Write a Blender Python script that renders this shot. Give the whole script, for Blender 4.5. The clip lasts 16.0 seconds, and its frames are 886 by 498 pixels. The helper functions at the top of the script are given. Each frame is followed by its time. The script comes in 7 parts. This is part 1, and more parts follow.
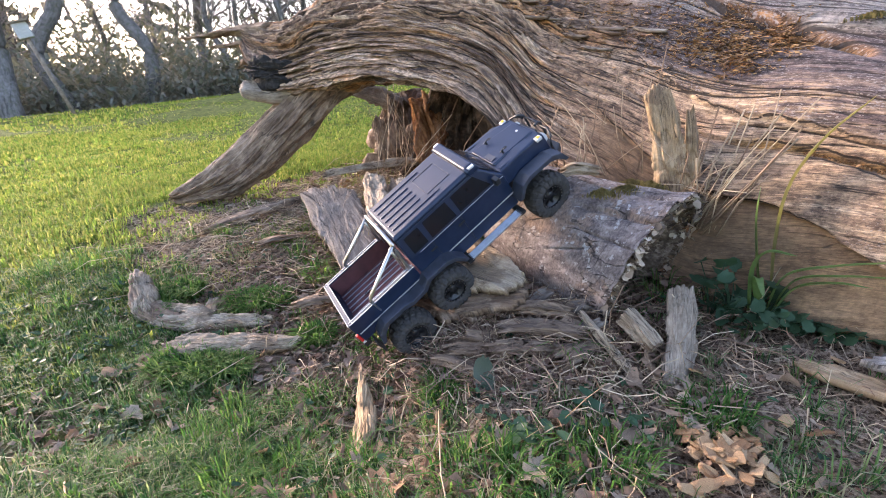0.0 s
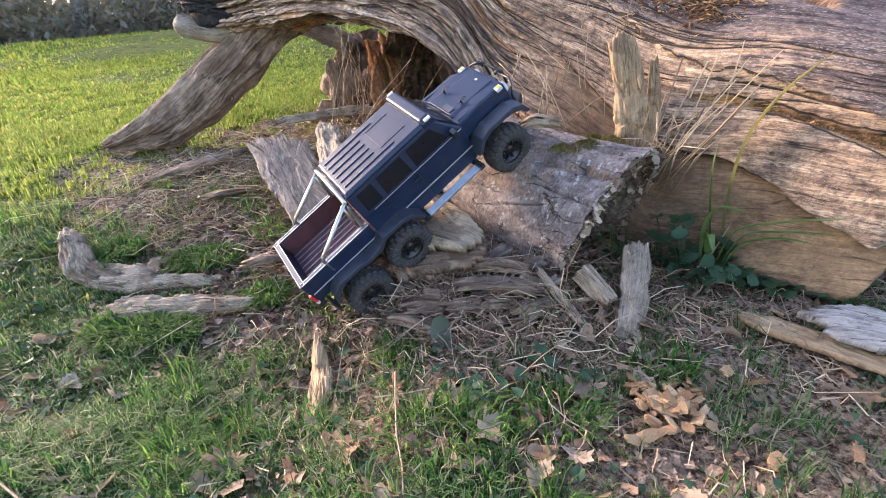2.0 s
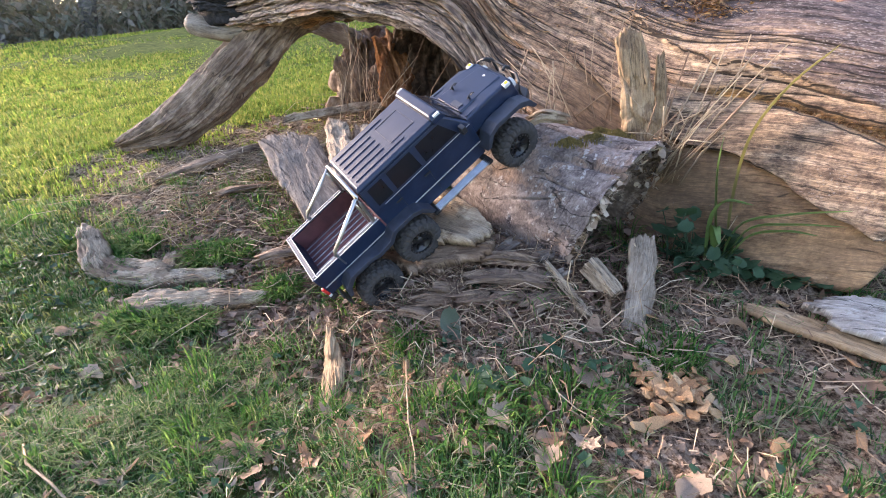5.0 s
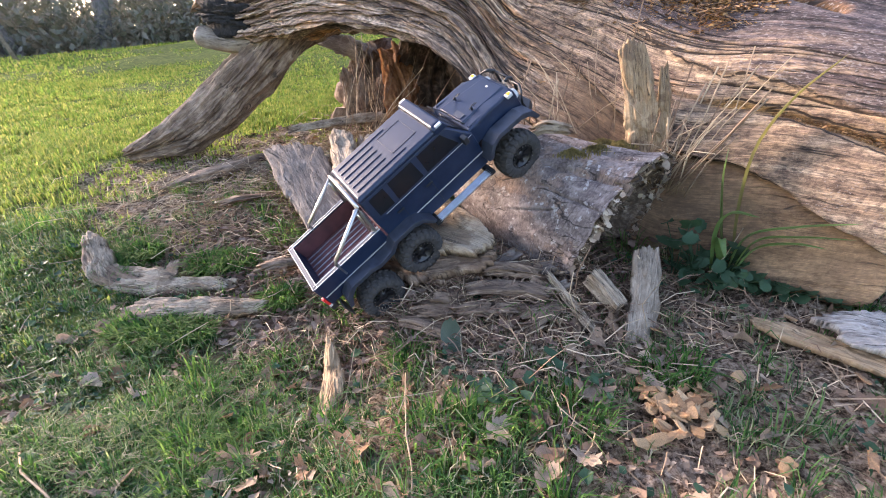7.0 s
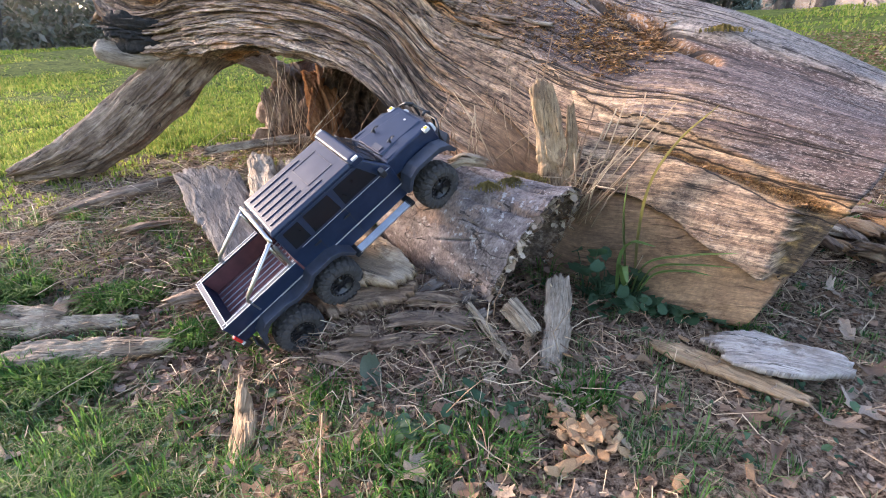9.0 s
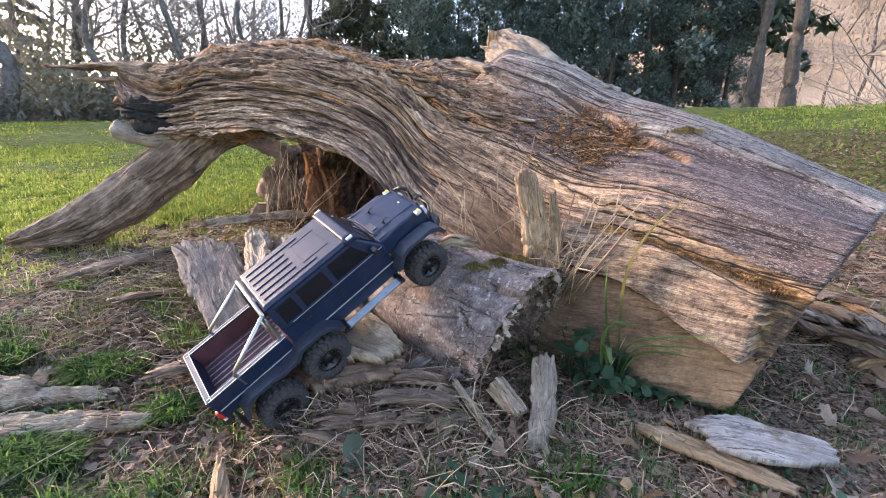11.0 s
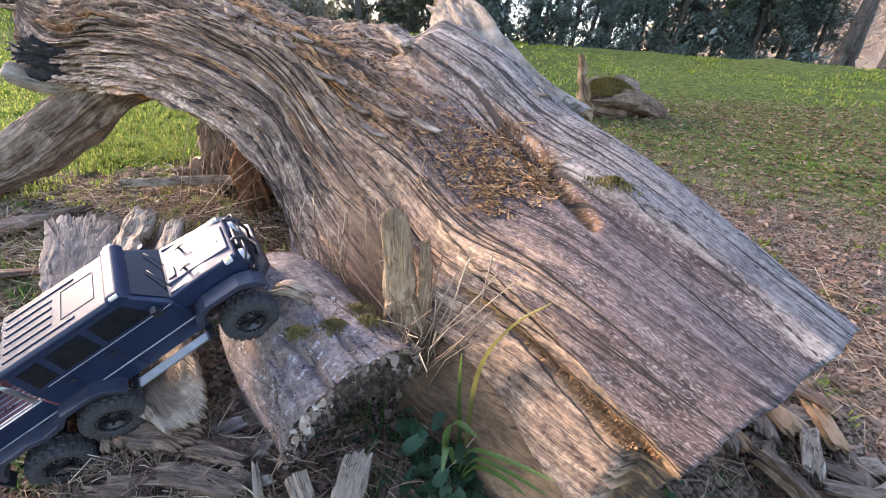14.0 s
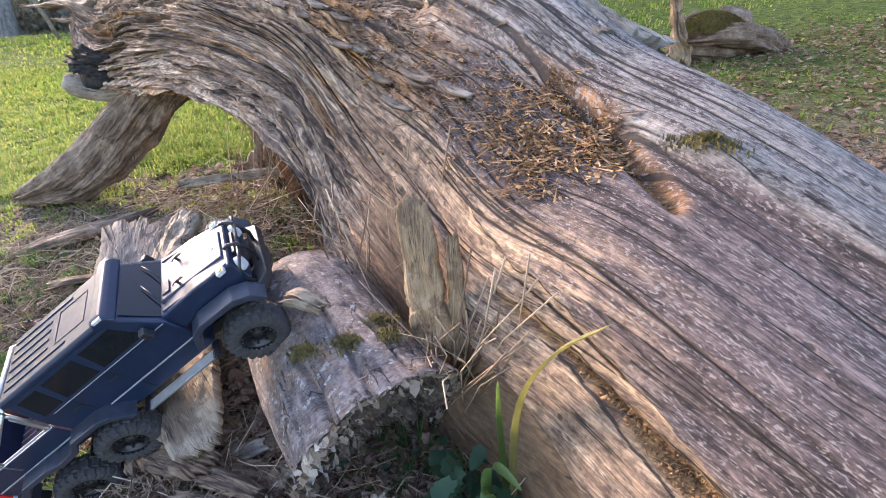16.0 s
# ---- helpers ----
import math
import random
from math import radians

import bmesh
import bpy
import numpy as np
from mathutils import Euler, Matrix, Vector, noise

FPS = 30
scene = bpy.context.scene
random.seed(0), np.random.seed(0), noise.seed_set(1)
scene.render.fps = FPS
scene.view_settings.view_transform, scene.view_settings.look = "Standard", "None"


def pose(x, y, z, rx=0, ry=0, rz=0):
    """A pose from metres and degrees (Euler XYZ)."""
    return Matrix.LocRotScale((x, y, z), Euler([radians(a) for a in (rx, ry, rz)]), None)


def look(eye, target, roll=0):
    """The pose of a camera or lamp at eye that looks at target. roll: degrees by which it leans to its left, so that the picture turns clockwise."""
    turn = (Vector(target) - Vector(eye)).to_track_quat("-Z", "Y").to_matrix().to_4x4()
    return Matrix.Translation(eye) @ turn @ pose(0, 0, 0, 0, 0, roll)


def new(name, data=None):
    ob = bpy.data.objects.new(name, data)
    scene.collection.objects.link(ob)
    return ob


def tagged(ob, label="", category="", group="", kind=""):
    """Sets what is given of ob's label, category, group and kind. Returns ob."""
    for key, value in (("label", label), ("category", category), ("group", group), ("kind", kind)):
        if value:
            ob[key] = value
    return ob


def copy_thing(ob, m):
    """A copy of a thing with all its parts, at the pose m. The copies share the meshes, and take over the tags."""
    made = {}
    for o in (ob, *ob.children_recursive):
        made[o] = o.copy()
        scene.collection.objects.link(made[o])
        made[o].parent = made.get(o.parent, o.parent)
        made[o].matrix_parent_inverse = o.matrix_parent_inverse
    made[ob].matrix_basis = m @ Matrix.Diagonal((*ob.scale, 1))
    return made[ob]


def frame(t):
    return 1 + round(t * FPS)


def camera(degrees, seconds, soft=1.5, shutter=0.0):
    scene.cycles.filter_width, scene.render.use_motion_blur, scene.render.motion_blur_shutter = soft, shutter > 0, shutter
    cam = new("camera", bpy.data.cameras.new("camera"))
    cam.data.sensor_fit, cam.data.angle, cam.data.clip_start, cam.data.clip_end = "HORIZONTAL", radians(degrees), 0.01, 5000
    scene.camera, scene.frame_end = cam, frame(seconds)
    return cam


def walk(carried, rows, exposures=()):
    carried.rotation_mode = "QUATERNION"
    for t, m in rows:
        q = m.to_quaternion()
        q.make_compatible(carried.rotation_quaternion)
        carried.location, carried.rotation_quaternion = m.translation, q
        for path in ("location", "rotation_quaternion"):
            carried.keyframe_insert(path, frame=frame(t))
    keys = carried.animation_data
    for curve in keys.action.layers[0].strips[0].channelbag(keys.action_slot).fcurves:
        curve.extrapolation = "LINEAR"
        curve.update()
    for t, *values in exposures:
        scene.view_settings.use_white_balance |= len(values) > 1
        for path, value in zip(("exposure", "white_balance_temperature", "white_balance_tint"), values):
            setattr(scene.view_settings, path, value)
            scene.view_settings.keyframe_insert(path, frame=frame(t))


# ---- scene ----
cam = camera(89.7, 16.0, soft=0.95)
PATH = [
    (0, (0.11, -0.03, 0.586), (-0.085, 1.849, -0.071), -3.1),
    (0.5, (0.127, -0.02, 0.595), (0.011, 1.866, -0.062), -2.6),
    (1, (0.127, -0.02, 0.594), (0.068, 1.867, -0.067), -2.0),
    (1.5, (0.123, -0.023, 0.596), (0.078, 1.865, -0.063), -1.7),
    (2, (0.125, 0.008, 0.587), (0.084, 1.809, -0.281), -1.7),
    (2.5, (0.121, 0.012, 0.587), (0.091, 1.742, -0.417), -1.8),
    (3, (0.117, -0.001, 0.592), (0.108, 1.736, -0.399), -1.3),
    (3.5, (0.118, -0.012, 0.597), (0.111, 1.733, -0.381), -1.4),
    (4, (0.118, -0.011, 0.588), (0.092, 1.752, -0.355), -1.7),
    (6.3, (0.124, -0.014, 0.593), (0.022, 1.794, -0.255), -2.5),
    (6.5, (0.127, -0.01, 0.59), (0.022, 1.799, -0.257), -2.5),
    (7, (0.129, -0.006, 0.587), (0.034, 1.808, -0.252), -2.2),
    (7.5, (0.132, -0.007, 0.589), (0.054, 1.811, -0.241), -2.0),
    (8, (0.131, -0.011, 0.594), (0.076, 1.809, -0.233), -1.8),
    (8.5, (0.128, -0.007, 0.592), (0.144, 1.816, -0.23), -1.2),
    (9, (0.165, 0.004, 0.619), (0.359, 1.837, -0.158), 0.6),
    (9.2, (0.186, 0.006, 0.641), (0.441, 1.856, -0.075), 1.4),
    (11.3, (0.165, -0.032, 0.641), (0.398, 1.901, 0.183), 2.3),
    (11.5, (0.185, -0.026, 0.642), (0.396, 1.912, 0.193), 1.7),
    (12, (0.212, -0.042, 0.647), (0.432, 1.921, 0.333), 1.5),
    (12.5, (0.209, -0.029, 0.65), (0.446, 1.937, 0.37), 1.9),
    (13, (0.31, 0.035, 0.703), (0.577, 1.987, 0.356), 4.5),
    (13.5, (0.492, 0.068, 0.894), (0.634, 1.95, 0.233), 7.5),
    (14, (0.602, 0.255, 0.89), (0.682, 2.087, 0.091), 7.8),
    (14.5, (0.713, 0.341, 0.888), (0.622, 2.139, 0.017), 2.5),
    (14.9, (0.77, 0.34, 0.872), (0.563, 2.108, -0.04), 1.9),
    (15, (0.751, 0.389, 0.849), (0.557, 2.158, -0.064), 1.8),
    (15.5, (0.714, 0.43, 0.859), (0.444, 2.18, -0.071), 0.8),
    (16, (0.703, 0.457, 0.852), (0.401, 2.204, -0.073), -0.3),
]
walk(cam, [(t, look(eye, target, roll)) for t, eye, target, roll in PATH], [(0, 1.75, 6450, 23), (2, 1.80, 6450, 23), (2.6, 1.95, 6450, 22), (3.4, 1.88, 6450, 22), (6.5, 1.79, 6450, 23), (8, 1.78, 6450, 23), (9.2, 1.78, 6450, 22), (12, 1.64, 6450, 23), (14, 1.79, 6350, 23), (16, 1.85, 6300, 22)])

# ---- world, sun, exposure ----
SUN_AZ, SUN_EL = -60.0, 18.0          # degrees from +y (to the left is minus) and above the horizon
world = bpy.data.worlds.new("world")
scene.world = world
world.use_nodes = True
wn = world.node_tree.nodes
sky = wn.new("ShaderNodeTexSky")
sky.sky_type, sky.sun_disc = "NISHITA", False
sky.sun_elevation, sky.sun_rotation = radians(SUN_EL), radians(SUN_AZ)
sky.air_density, sky.dust_density = 1.0, 2.0
world.node_tree.links.new(sky.outputs[0], wn["Background"].inputs[0])
wn["Background"].inputs[1].default_value = 0.25
sun_data = bpy.data.lights.new("sun", "SUN")
sun_data.energy, sun_data.angle, sun_data.color = 3.3, radians(8.0), (1.0, 0.82, 0.64)
sun = new("sun", sun_data)
sun_from = Vector((math.sin(radians(SUN_AZ)) * math.cos(radians(SUN_EL)), math.cos(radians(SUN_AZ)) * math.cos(radians(SUN_EL)), math.sin(radians(SUN_EL))))
sun.matrix_world = look(sun_from * 30, (0, 0, 0))

rng = np.random.default_rng(7)


# ---- small mathematics ----
def hash3(i, j, k, seed):
    h = (i * 374761393 + j * 668265263 + k * 2147483647 + seed * 974711) & 0xFFFFFFFF
    h = ((h ^ (h >> 13)) * 1274126177) & 0xFFFFFFFF
    h = ((h ^ (h >> 16)) * 2246822519) & 0xFFFFFFFF
    return ((h ^ (h >> 15)) & 0xFFFFFF) / float(0xFFFFFF)


def vnoise(x, y, z=0.0, seed=0):
    """Smooth value noise, -1 to 1."""
    x, y, z = np.broadcast_arrays(np.asarray(x, float), np.asarray(y, float), np.asarray(z, float))
    i, j, k = np.floor(x).astype(np.int64), np.floor(y).astype(np.int64), np.floor(z).astype(np.int64)
    f, g, h = x - i, y - j, z - k
    f, g, h = f * f * (3 - 2 * f), g * g * (3 - 2 * g), h * h * (3 - 2 * h)
    out = 0
    for a in (0, 1):
        for b in (0, 1):
            for c in (0, 1):
                w = (f if a else 1 - f) * (g if b else 1 - g) * (h if c else 1 - h)
                out = out + w * hash3(i + a, j + b, k + c, seed)
    return out * 2 - 1


def fbm(x, y, z=0.0, octaves=4, seed=0):
    out, amp = 0, 1.0
    for o in range(octaves):
        out = out + amp * vnoise(np.asarray(x) * 2 ** o, np.asarray(y) * 2 ** o, np.asarray(z) * 2 ** o, seed + o * 17)
        amp *= 0.5
    return out / 1.6


def smooth(a, b, x):
    t = np.clip((np.asarray(x, float) - a) / (b - a), 0, 1)
    return t * t * (3 - 2 * t)


def spline(points, n):
    """n samples of a Catmull-Rom curve through rows of numbers."""
    p = np.array(points, float)
    p = np.vstack([2 * p[0] - p[1], p, 2 * p[-1] - p[-2]])
    t = np.linspace(0, len(p) - 3 - 1e-9, n)
    i = t.astype(int)
    f = (t - i)[:, None]
    a, b, c, d = p[i], p[i + 1], p[i + 2], p[i + 3]
    return 0.5 * (2 * b + (c - a) * f + (2 * a - 5 * b + 4 * c - d) * f ** 2 + (3 * b - a - 3 * c + d) * f ** 3)


# ---- the lie of the land ----
def land(x, y):
    x, y = np.asarray(x, float), np.asarray(y, float)
    r = np.hypot(x, y) + 1e-6
    near = np.where(y > 0.6, 0.13, 0.04) * (y - 0.6) + 0.08 * np.clip(x - 0.5, 0, None)
    near = near - 0.09 * np.exp(-((x + 0.5) ** 2 + (y - 0.92) ** 2) / 0.22)
    near = near + 0.05 * np.exp(-((x - 0.1) ** 2 + (y - 1.15) ** 2) / 0.12)
    near = near - 0.05 * np.exp(-((x + 0.13) ** 2 + (y - 0.78) ** 2) / 0.04)
    crest = 1.13 + np.where(x > 0, 0.42, 0.80) * x / r
    rr = np.minimum(r, 10.5)
    far = crest * (rr - 0.6) / 9.4 - 0.09 * np.clip(r - 10.5, 0, 30)
    far = np.where(y < 0, far * np.clip(1 + y / r, 0, 1), far)
    az = np.degrees(np.arctan2(x, y))
    hill = smooth(12, 34, az) * smooth(130, 80, az) * smooth(45, 160, r) * 42
    return near + (far - near) * smooth(1.8, 4.5, r) + hill


def grassy(x, y):
    """How thick the grass stands, 0 to 1."""
    x, y = np.asarray(x, float), np.asarray(y, float)
    bed = 1.0
    for (ax, ay), (bx, by), w in ((((-0.95, 1.75), (-0.25, 1.45), 0.50)), (((-0.45, 1.50), (0.2, 1.0), 0.55)), (((-0.30, 1.15), (0.15, 0.88), 0.27)), (((0.2, 1.0), (0.75, 0.88), 0.22)), (((0.7, 0.62), (1.5, 0.9), 0.42)),
                                (((0.46, 0.56), (0.52, 0.58), 0.10)), (((1.2, 1.0), (2.3, 2.6), 1.1)), (((1.7, 1.6), (3.2, 3.9), 1.15)), (((-0.4, 2.1), (0.9, 1.6), 0.45))):
        t = np.clip(((x - ax) * (bx - ax) + (y - ay) * (by - ay)) / ((bx - ax) ** 2 + (by - ay) ** 2), 0, 1)
        d = np.hypot(x - ax - t * (bx - ax), y - ay - t * (by - ay))
        bed = np.minimum(bed, smooth(w * 0.6, w * 1.35, d + 0.10 * fbm(x * 4, y * 4, 3, 3)))
    front = 0.74 + 0.26 * smooth(0.6, -0.05, x + 0.2 * fbm(x * 3, y * 3, 1, 3))
    front = np.where((y < 1.2) & (x > -0.6), front, np.maximum(front, smooth(1.0, 1.8, np.hypot(x, y))))
    patch = smooth(-0.55, 0.25, fbm(x * 6, y * 6, 9, 4))
    floor = 0.36 + 0.54 * smooth(1.0, 1.8, np.hypot(x, y)) * smooth(0.3, -0.5, x)
    open_lawn = np.maximum(smooth(0.15, -0.35, y), smooth(2.6, 3.6, np.abs(x)) * smooth(2.2, 0.6, y))
    return np.clip(np.maximum(np.maximum(bed, 0.14) * front * (floor + (1 - floor) * patch), open_lawn), 0, 1)


# ---- materials ----
class Mat:
    """A node material under construction."""

    def __init__(self, name, rough=0.8, metal=0.0):
        self.m = bpy.data.materials.new(name)
        self.m.use_nodes = True
        self.t = self.m.node_tree
        self.b = self.t.nodes["Principled BSDF"]
        self.b.inputs["Roughness"].default_value = rough
        self.b.inputs["Metallic"].default_value = metal

    def n(self, kind, **sockets):
        node = self.t.nodes.new("ShaderNode" + kind)
        for key, value in sockets.items():
            s = node.inputs[int(key[1:])] if key[0] == "i" and key[1:].isdigit() else node.inputs[key]
            if isinstance(value, bpy.types.NodeSocket):
                self.t.links.new(value, s)
            else:
                s.default_value = value
        return node

    def coord(self, kind="Object", scale=(1, 1, 1)):
        c = self.t.nodes.new("ShaderNodeTexCoord")
        return self.n("Mapping", Vector=c.outputs[kind], Scale=scale).outputs[0]

    def noise(self, vec, scale, detail=5.0, rough=0.6, distort=0.0):
        return self.n("TexNoise", Vector=vec, Scale=scale, Detail=detail, Roughness=rough, Distortion=distort).outputs["Fac"]

    def ramp(self, fac, *stops):
        node = self.n("ValToRGB", Fac=fac)
        e = node.color_ramp.elements
        while len(e) < len(stops):
            e.new(0.5)
        for el, (at, col) in zip(e, stops):
            el.position = at
            el.color = (*col, 1) if not isinstance(col, (int, float)) else (col, col, col, 1)
        return node.outputs[0]

    def mix(self, fac, a, b, how="MIX"):
        node = self.n("MixRGB")
        node.blend_type = how
        for s, v in zip(node.inputs, (fac, a, b)):
            if isinstance(v, bpy.types.NodeSocket):
                self.t.links.new(v, s)
            else:
                s.default_value = v if isinstance(v, (int, float)) else (*v, 1)
        return node.outputs[0]

    def calc(self, how, a, b=0.0):
        node = self.n("Math")
        node.operation = how
        for s, v in zip(node.inputs, (a, b)):
            if isinstance(v, bpy.types.NodeSocket):
                self.t.links.new(v, s)
            else:
                s.default_value = v
        return node.outputs[0]

    def colour(self, c):
        if isinstance(c, bpy.types.NodeSocket):
            self.t.links.new(c, self.b.inputs["Base Color"])
        else:
            self.b.inputs["Base Color"].default_value = (*c, 1)
        return self

    def rough(self, s):
        self.t.links.new(s, self.b.inputs["Roughness"])
        return self

    def bump(self, height, strength=0.5, distance=0.01):
        node = self.n("Bump", Height=height, Strength=strength, Distance=distance)
        self.t.links.new(node.outputs[0], self.b.inputs["Normal"])
        return self

    def sheer(self, colour, amount):
        """Light that passes through a leaf."""
        tr = self.n("BsdfTranslucent")
        if isinstance(colour, bpy.types.NodeSocket):
            self.t.links.new(colour, tr.inputs[0])
        else:
            tr.inputs[0].default_value = (*colour, 1)
        mx = self.n("MixShader", Fac=amount, i1=self.b.outputs[0], i2=tr.outputs[0])
        self.t.links.new(mx.outputs[0], self.t.nodes["Material Output"].inputs[0])
        return self


def fissures(m, vec, width, distort=0.35, detail=3.0):
    """Thin dark lines that follow the level lines of a stretched noise."""
    n = m.noise(vec, 1.0, detail, 0.55, distort)
    return m.ramp(m.calc("ABSOLUTE", m.calc("SUBTRACT", n, 0.5)), (width * 0.35, 1.0), (width, 0.0))


def wood(name, dark, mid, light, grain=70.0, along=3.0, crack=0.8, patches=None, relief=0.006):
    """Old wood; the grain runs along u of the UV map, which is in metres."""
    m = Mat(name, 0.85)
    fine = m.noise(m.coord("UV", (along * 5, grain * 3, 1)), 1.0, 8, 0.72, 0.2)
    wide = m.noise(m.coord("UV", (along * 2.2, grain * 0.35, 1)), 1.0, 8, 0.7, 0.3)
    blot = m.noise(m.coord("Object"), 14.0, 8, 0.68)
    tone = m.calc("ADD", m.calc("MULTIPLY", fine, 0.36), m.calc("ADD", m.calc("MULTIPLY", wide, 0.3), m.calc("MULTIPLY", blot, 0.34)))
    c = m.ramp(tone, (0.40, dark), (0.5, mid), (0.59, light))
    if patches:
        c = m.mix(m.ramp(m.noise(m.coord("Object"), 9.0, 7, 0.7), (0.52, 0.0), (0.58, 0.75)), c, m.mix(1.0, patches, m.ramp(fine, (0.35, 0.6), (0.65, 1.3)), "MULTIPLY"))
    lines = m.calc("MAXIMUM", fissures(m, m.coord("UV", (along * 0.5, grain * 0.22, 1)), 0.008, 0.1), m.calc("MULTIPLY", fissures(m, m.coord("UV", (along * 1.2, grain * 0.7, 1)), 0.012, 0.1), 0.5))
    lines = m.calc("MULTIPLY", lines, m.ramp(m.noise(m.coord("Object"), 17.0, 4, 0.6), (0.46, 0.0), (0.55, 1.0)))
    c = m.mix(m.calc("MULTIPLY", lines, crack), c, tuple(v * 0.16 for v in dark))
    h = m.calc("SUBTRACT", m.calc("ADD", m.calc("MULTIPLY", fine, 0.4), m.calc("ADD", m.calc("MULTIPLY", wide, 0.5), m.calc("MULTIPLY", blot, 0.5))), m.calc("MULTIPLY", lines, 0.5))
    return m.colour(c).bump(h, 1.0, relief)


def trunk_wood():
    """Bare fallen trunk: the tint of its layers is stored on the mesh, the grain runs along the UV map."""
    m = Mat("weathered_trunk", 0.85)
    tint = m.n("Attribute")
    tint.attribute_name = "wood_tint"
    split = m.n("Attribute")
    split.attribute_name = "split"
    grain = m.noise(m.coord("UV", (20, 640, 1)), 1.0, 8, 0.72, 0.1)
    strand = m.noise(m.coord("UV", (7, 150, 1)), 1.0, 8, 0.7, 0.15)
    blot = m.noise(m.coord("UV", (15, 95, 1)), 1.0, 9, 0.74, 0.25)
    c = m.mix(1.0, tint.outputs["Color"], m.ramp(grain, (0.34, 0.42), (0.5, 1.0), (0.64, 1.6)), "MULTIPLY")
    c = m.mix(1.0, c, m.ramp(strand, (0.35, 0.74), (0.5, 1.0), (0.65, 1.24)), "MULTIPLY")
    c = m.mix(1.0, c, m.ramp(blot, (0.38, (0.33, 0.29, 0.30)), (0.49, 1.0), (0.62, (1.5, 1.46, 1.4))), "MULTIPLY")
    spots = m.noise(m.coord("UV", (58, 150, 1)), 1.0, 8, 0.72, 0.4)
    c = m.mix(1.0, c, m.ramp(spots, (0.43, (0.66, 0.63, 0.64)), (0.49, 0.97), (0.56, (1.24, 1.20, 1.16))), "MULTIPLY")
    mild = m.mix(1.0, tint.outputs["Color"], m.ramp(m.noise(m.coord("UV", (9, 34, 1)), 1.0, 8, 0.68, 0.5), (0.36, (0.62, 0.58, 0.55)), (0.5, 1.0), (0.64, (1.25, 1.22, 1.18))), "MULTIPLY")
    mild = m.mix(1.0, mild, m.ramp(grain, (0.34, 0.88), (0.66, 1.12)), "MULTIPLY")
    calm = m.ramp(tint.outputs["Alpha"], (0.0, 0.55), (0.12, 0.0))
    c = m.mix(calm, c, mild)
    dash = m.noise(m.coord("UV", (100, 480, 1)), 1.0, 5, 0.65, 0.2)
    dash = m.ramp(m.calc("ADD", dash, m.calc("MULTIPLY", m.calc("SUBTRACT", tint.outputs["Alpha"], 0.5), 0.16)), (0.592, 0.0), (0.65, 0.75))
    c = m.mix(dash, c, m.mix(1.0, (0.33, 0.28, 0.255), m.ramp(grain, (0.35, 0.75), (0.65, 1.15)), "MULTIPLY"))
    fine = fissures(m, m.coord("UV", (0.9, 46, 1)), 0.010, 0.03, 3)
    fine = m.calc("MULTIPLY", fine, m.ramp(m.noise(m.coord("UV", (5, 11, 1)), 1.0, 4, 0.6), (0.53, 0.0), (0.59, 0.9)))
    fine = m.calc("MAXIMUM", fine, m.calc("MULTIPLY", fissures(m, m.coord("UV", (0.9, 19, 1)), 0.007, 0.08, 5), m.ramp(m.noise(m.coord("UV", (4, 7, 1)), 1.0, 4, 0.6), (0.49, 0.0), (0.55, 1.0))))
    fine = m.calc("MULTIPLY", fine, m.ramp(tint.outputs["Alpha"], (0.0, 0.7), (0.12, 1.0)))
    holes = m.ramp(m.n("TexVoronoi", Vector=m.coord("UV", (7, 17, 1)), Scale=1.0).outputs["Distance"], (0.035, 1.0), (0.06, 0.0))
    lines = m.calc("MAXIMUM", m.calc("MAXIMUM", fine, m.calc("MULTIPLY", holes, 0.8)), m.ramp(m.calc("ADD", split.outputs["Fac"], m.calc("MULTIPLY", m.calc("SUBTRACT", grain, 0.5), 0.8)), (0.35, 0.0), (0.6, 1.0)))
    c = m.mix(m.calc("MULTIPLY", lines, 0.9), c, (0.016, 0.011, 0.009))
    strand = m.calc("MULTIPLY", strand, m.ramp(tint.outputs["Alpha"], (0.0, 0.5), (0.12, 1.0)))
    h = m.calc("SUBTRACT", m.calc("ADD", m.calc("ADD", m.calc("MULTIPLY", grain, 0.30), m.calc("MULTIPLY", strand, 0.6)), m.calc("MULTIPLY", blot, 0.25)), m.calc("MULTIPLY", lines, 0.5))
    return m.colour(c).bump(h, 1.0, 0.006).m


def plain(name, colour, rough=0.5, metal=0.0, vary=0.12, scale=40.0, relief=0.0):
    m = Mat(name, rough, metal)
    k = m.noise(m.coord("Object"), scale, 5, 0.6)
    c = m.ramp(k, (0.3, tuple(v * (1 - vary) for v in colour)), (0.7, tuple(min(1, v * (1 + vary)) for v in colour)))
    m.colour(c)
    m.rough(m.ramp(k, (0.3, max(0.02, rough - 0.08)), (0.75, min(1, rough + 0.1))))
    if relief:
        m.bump(k, 0.5, relief)
    return m.m


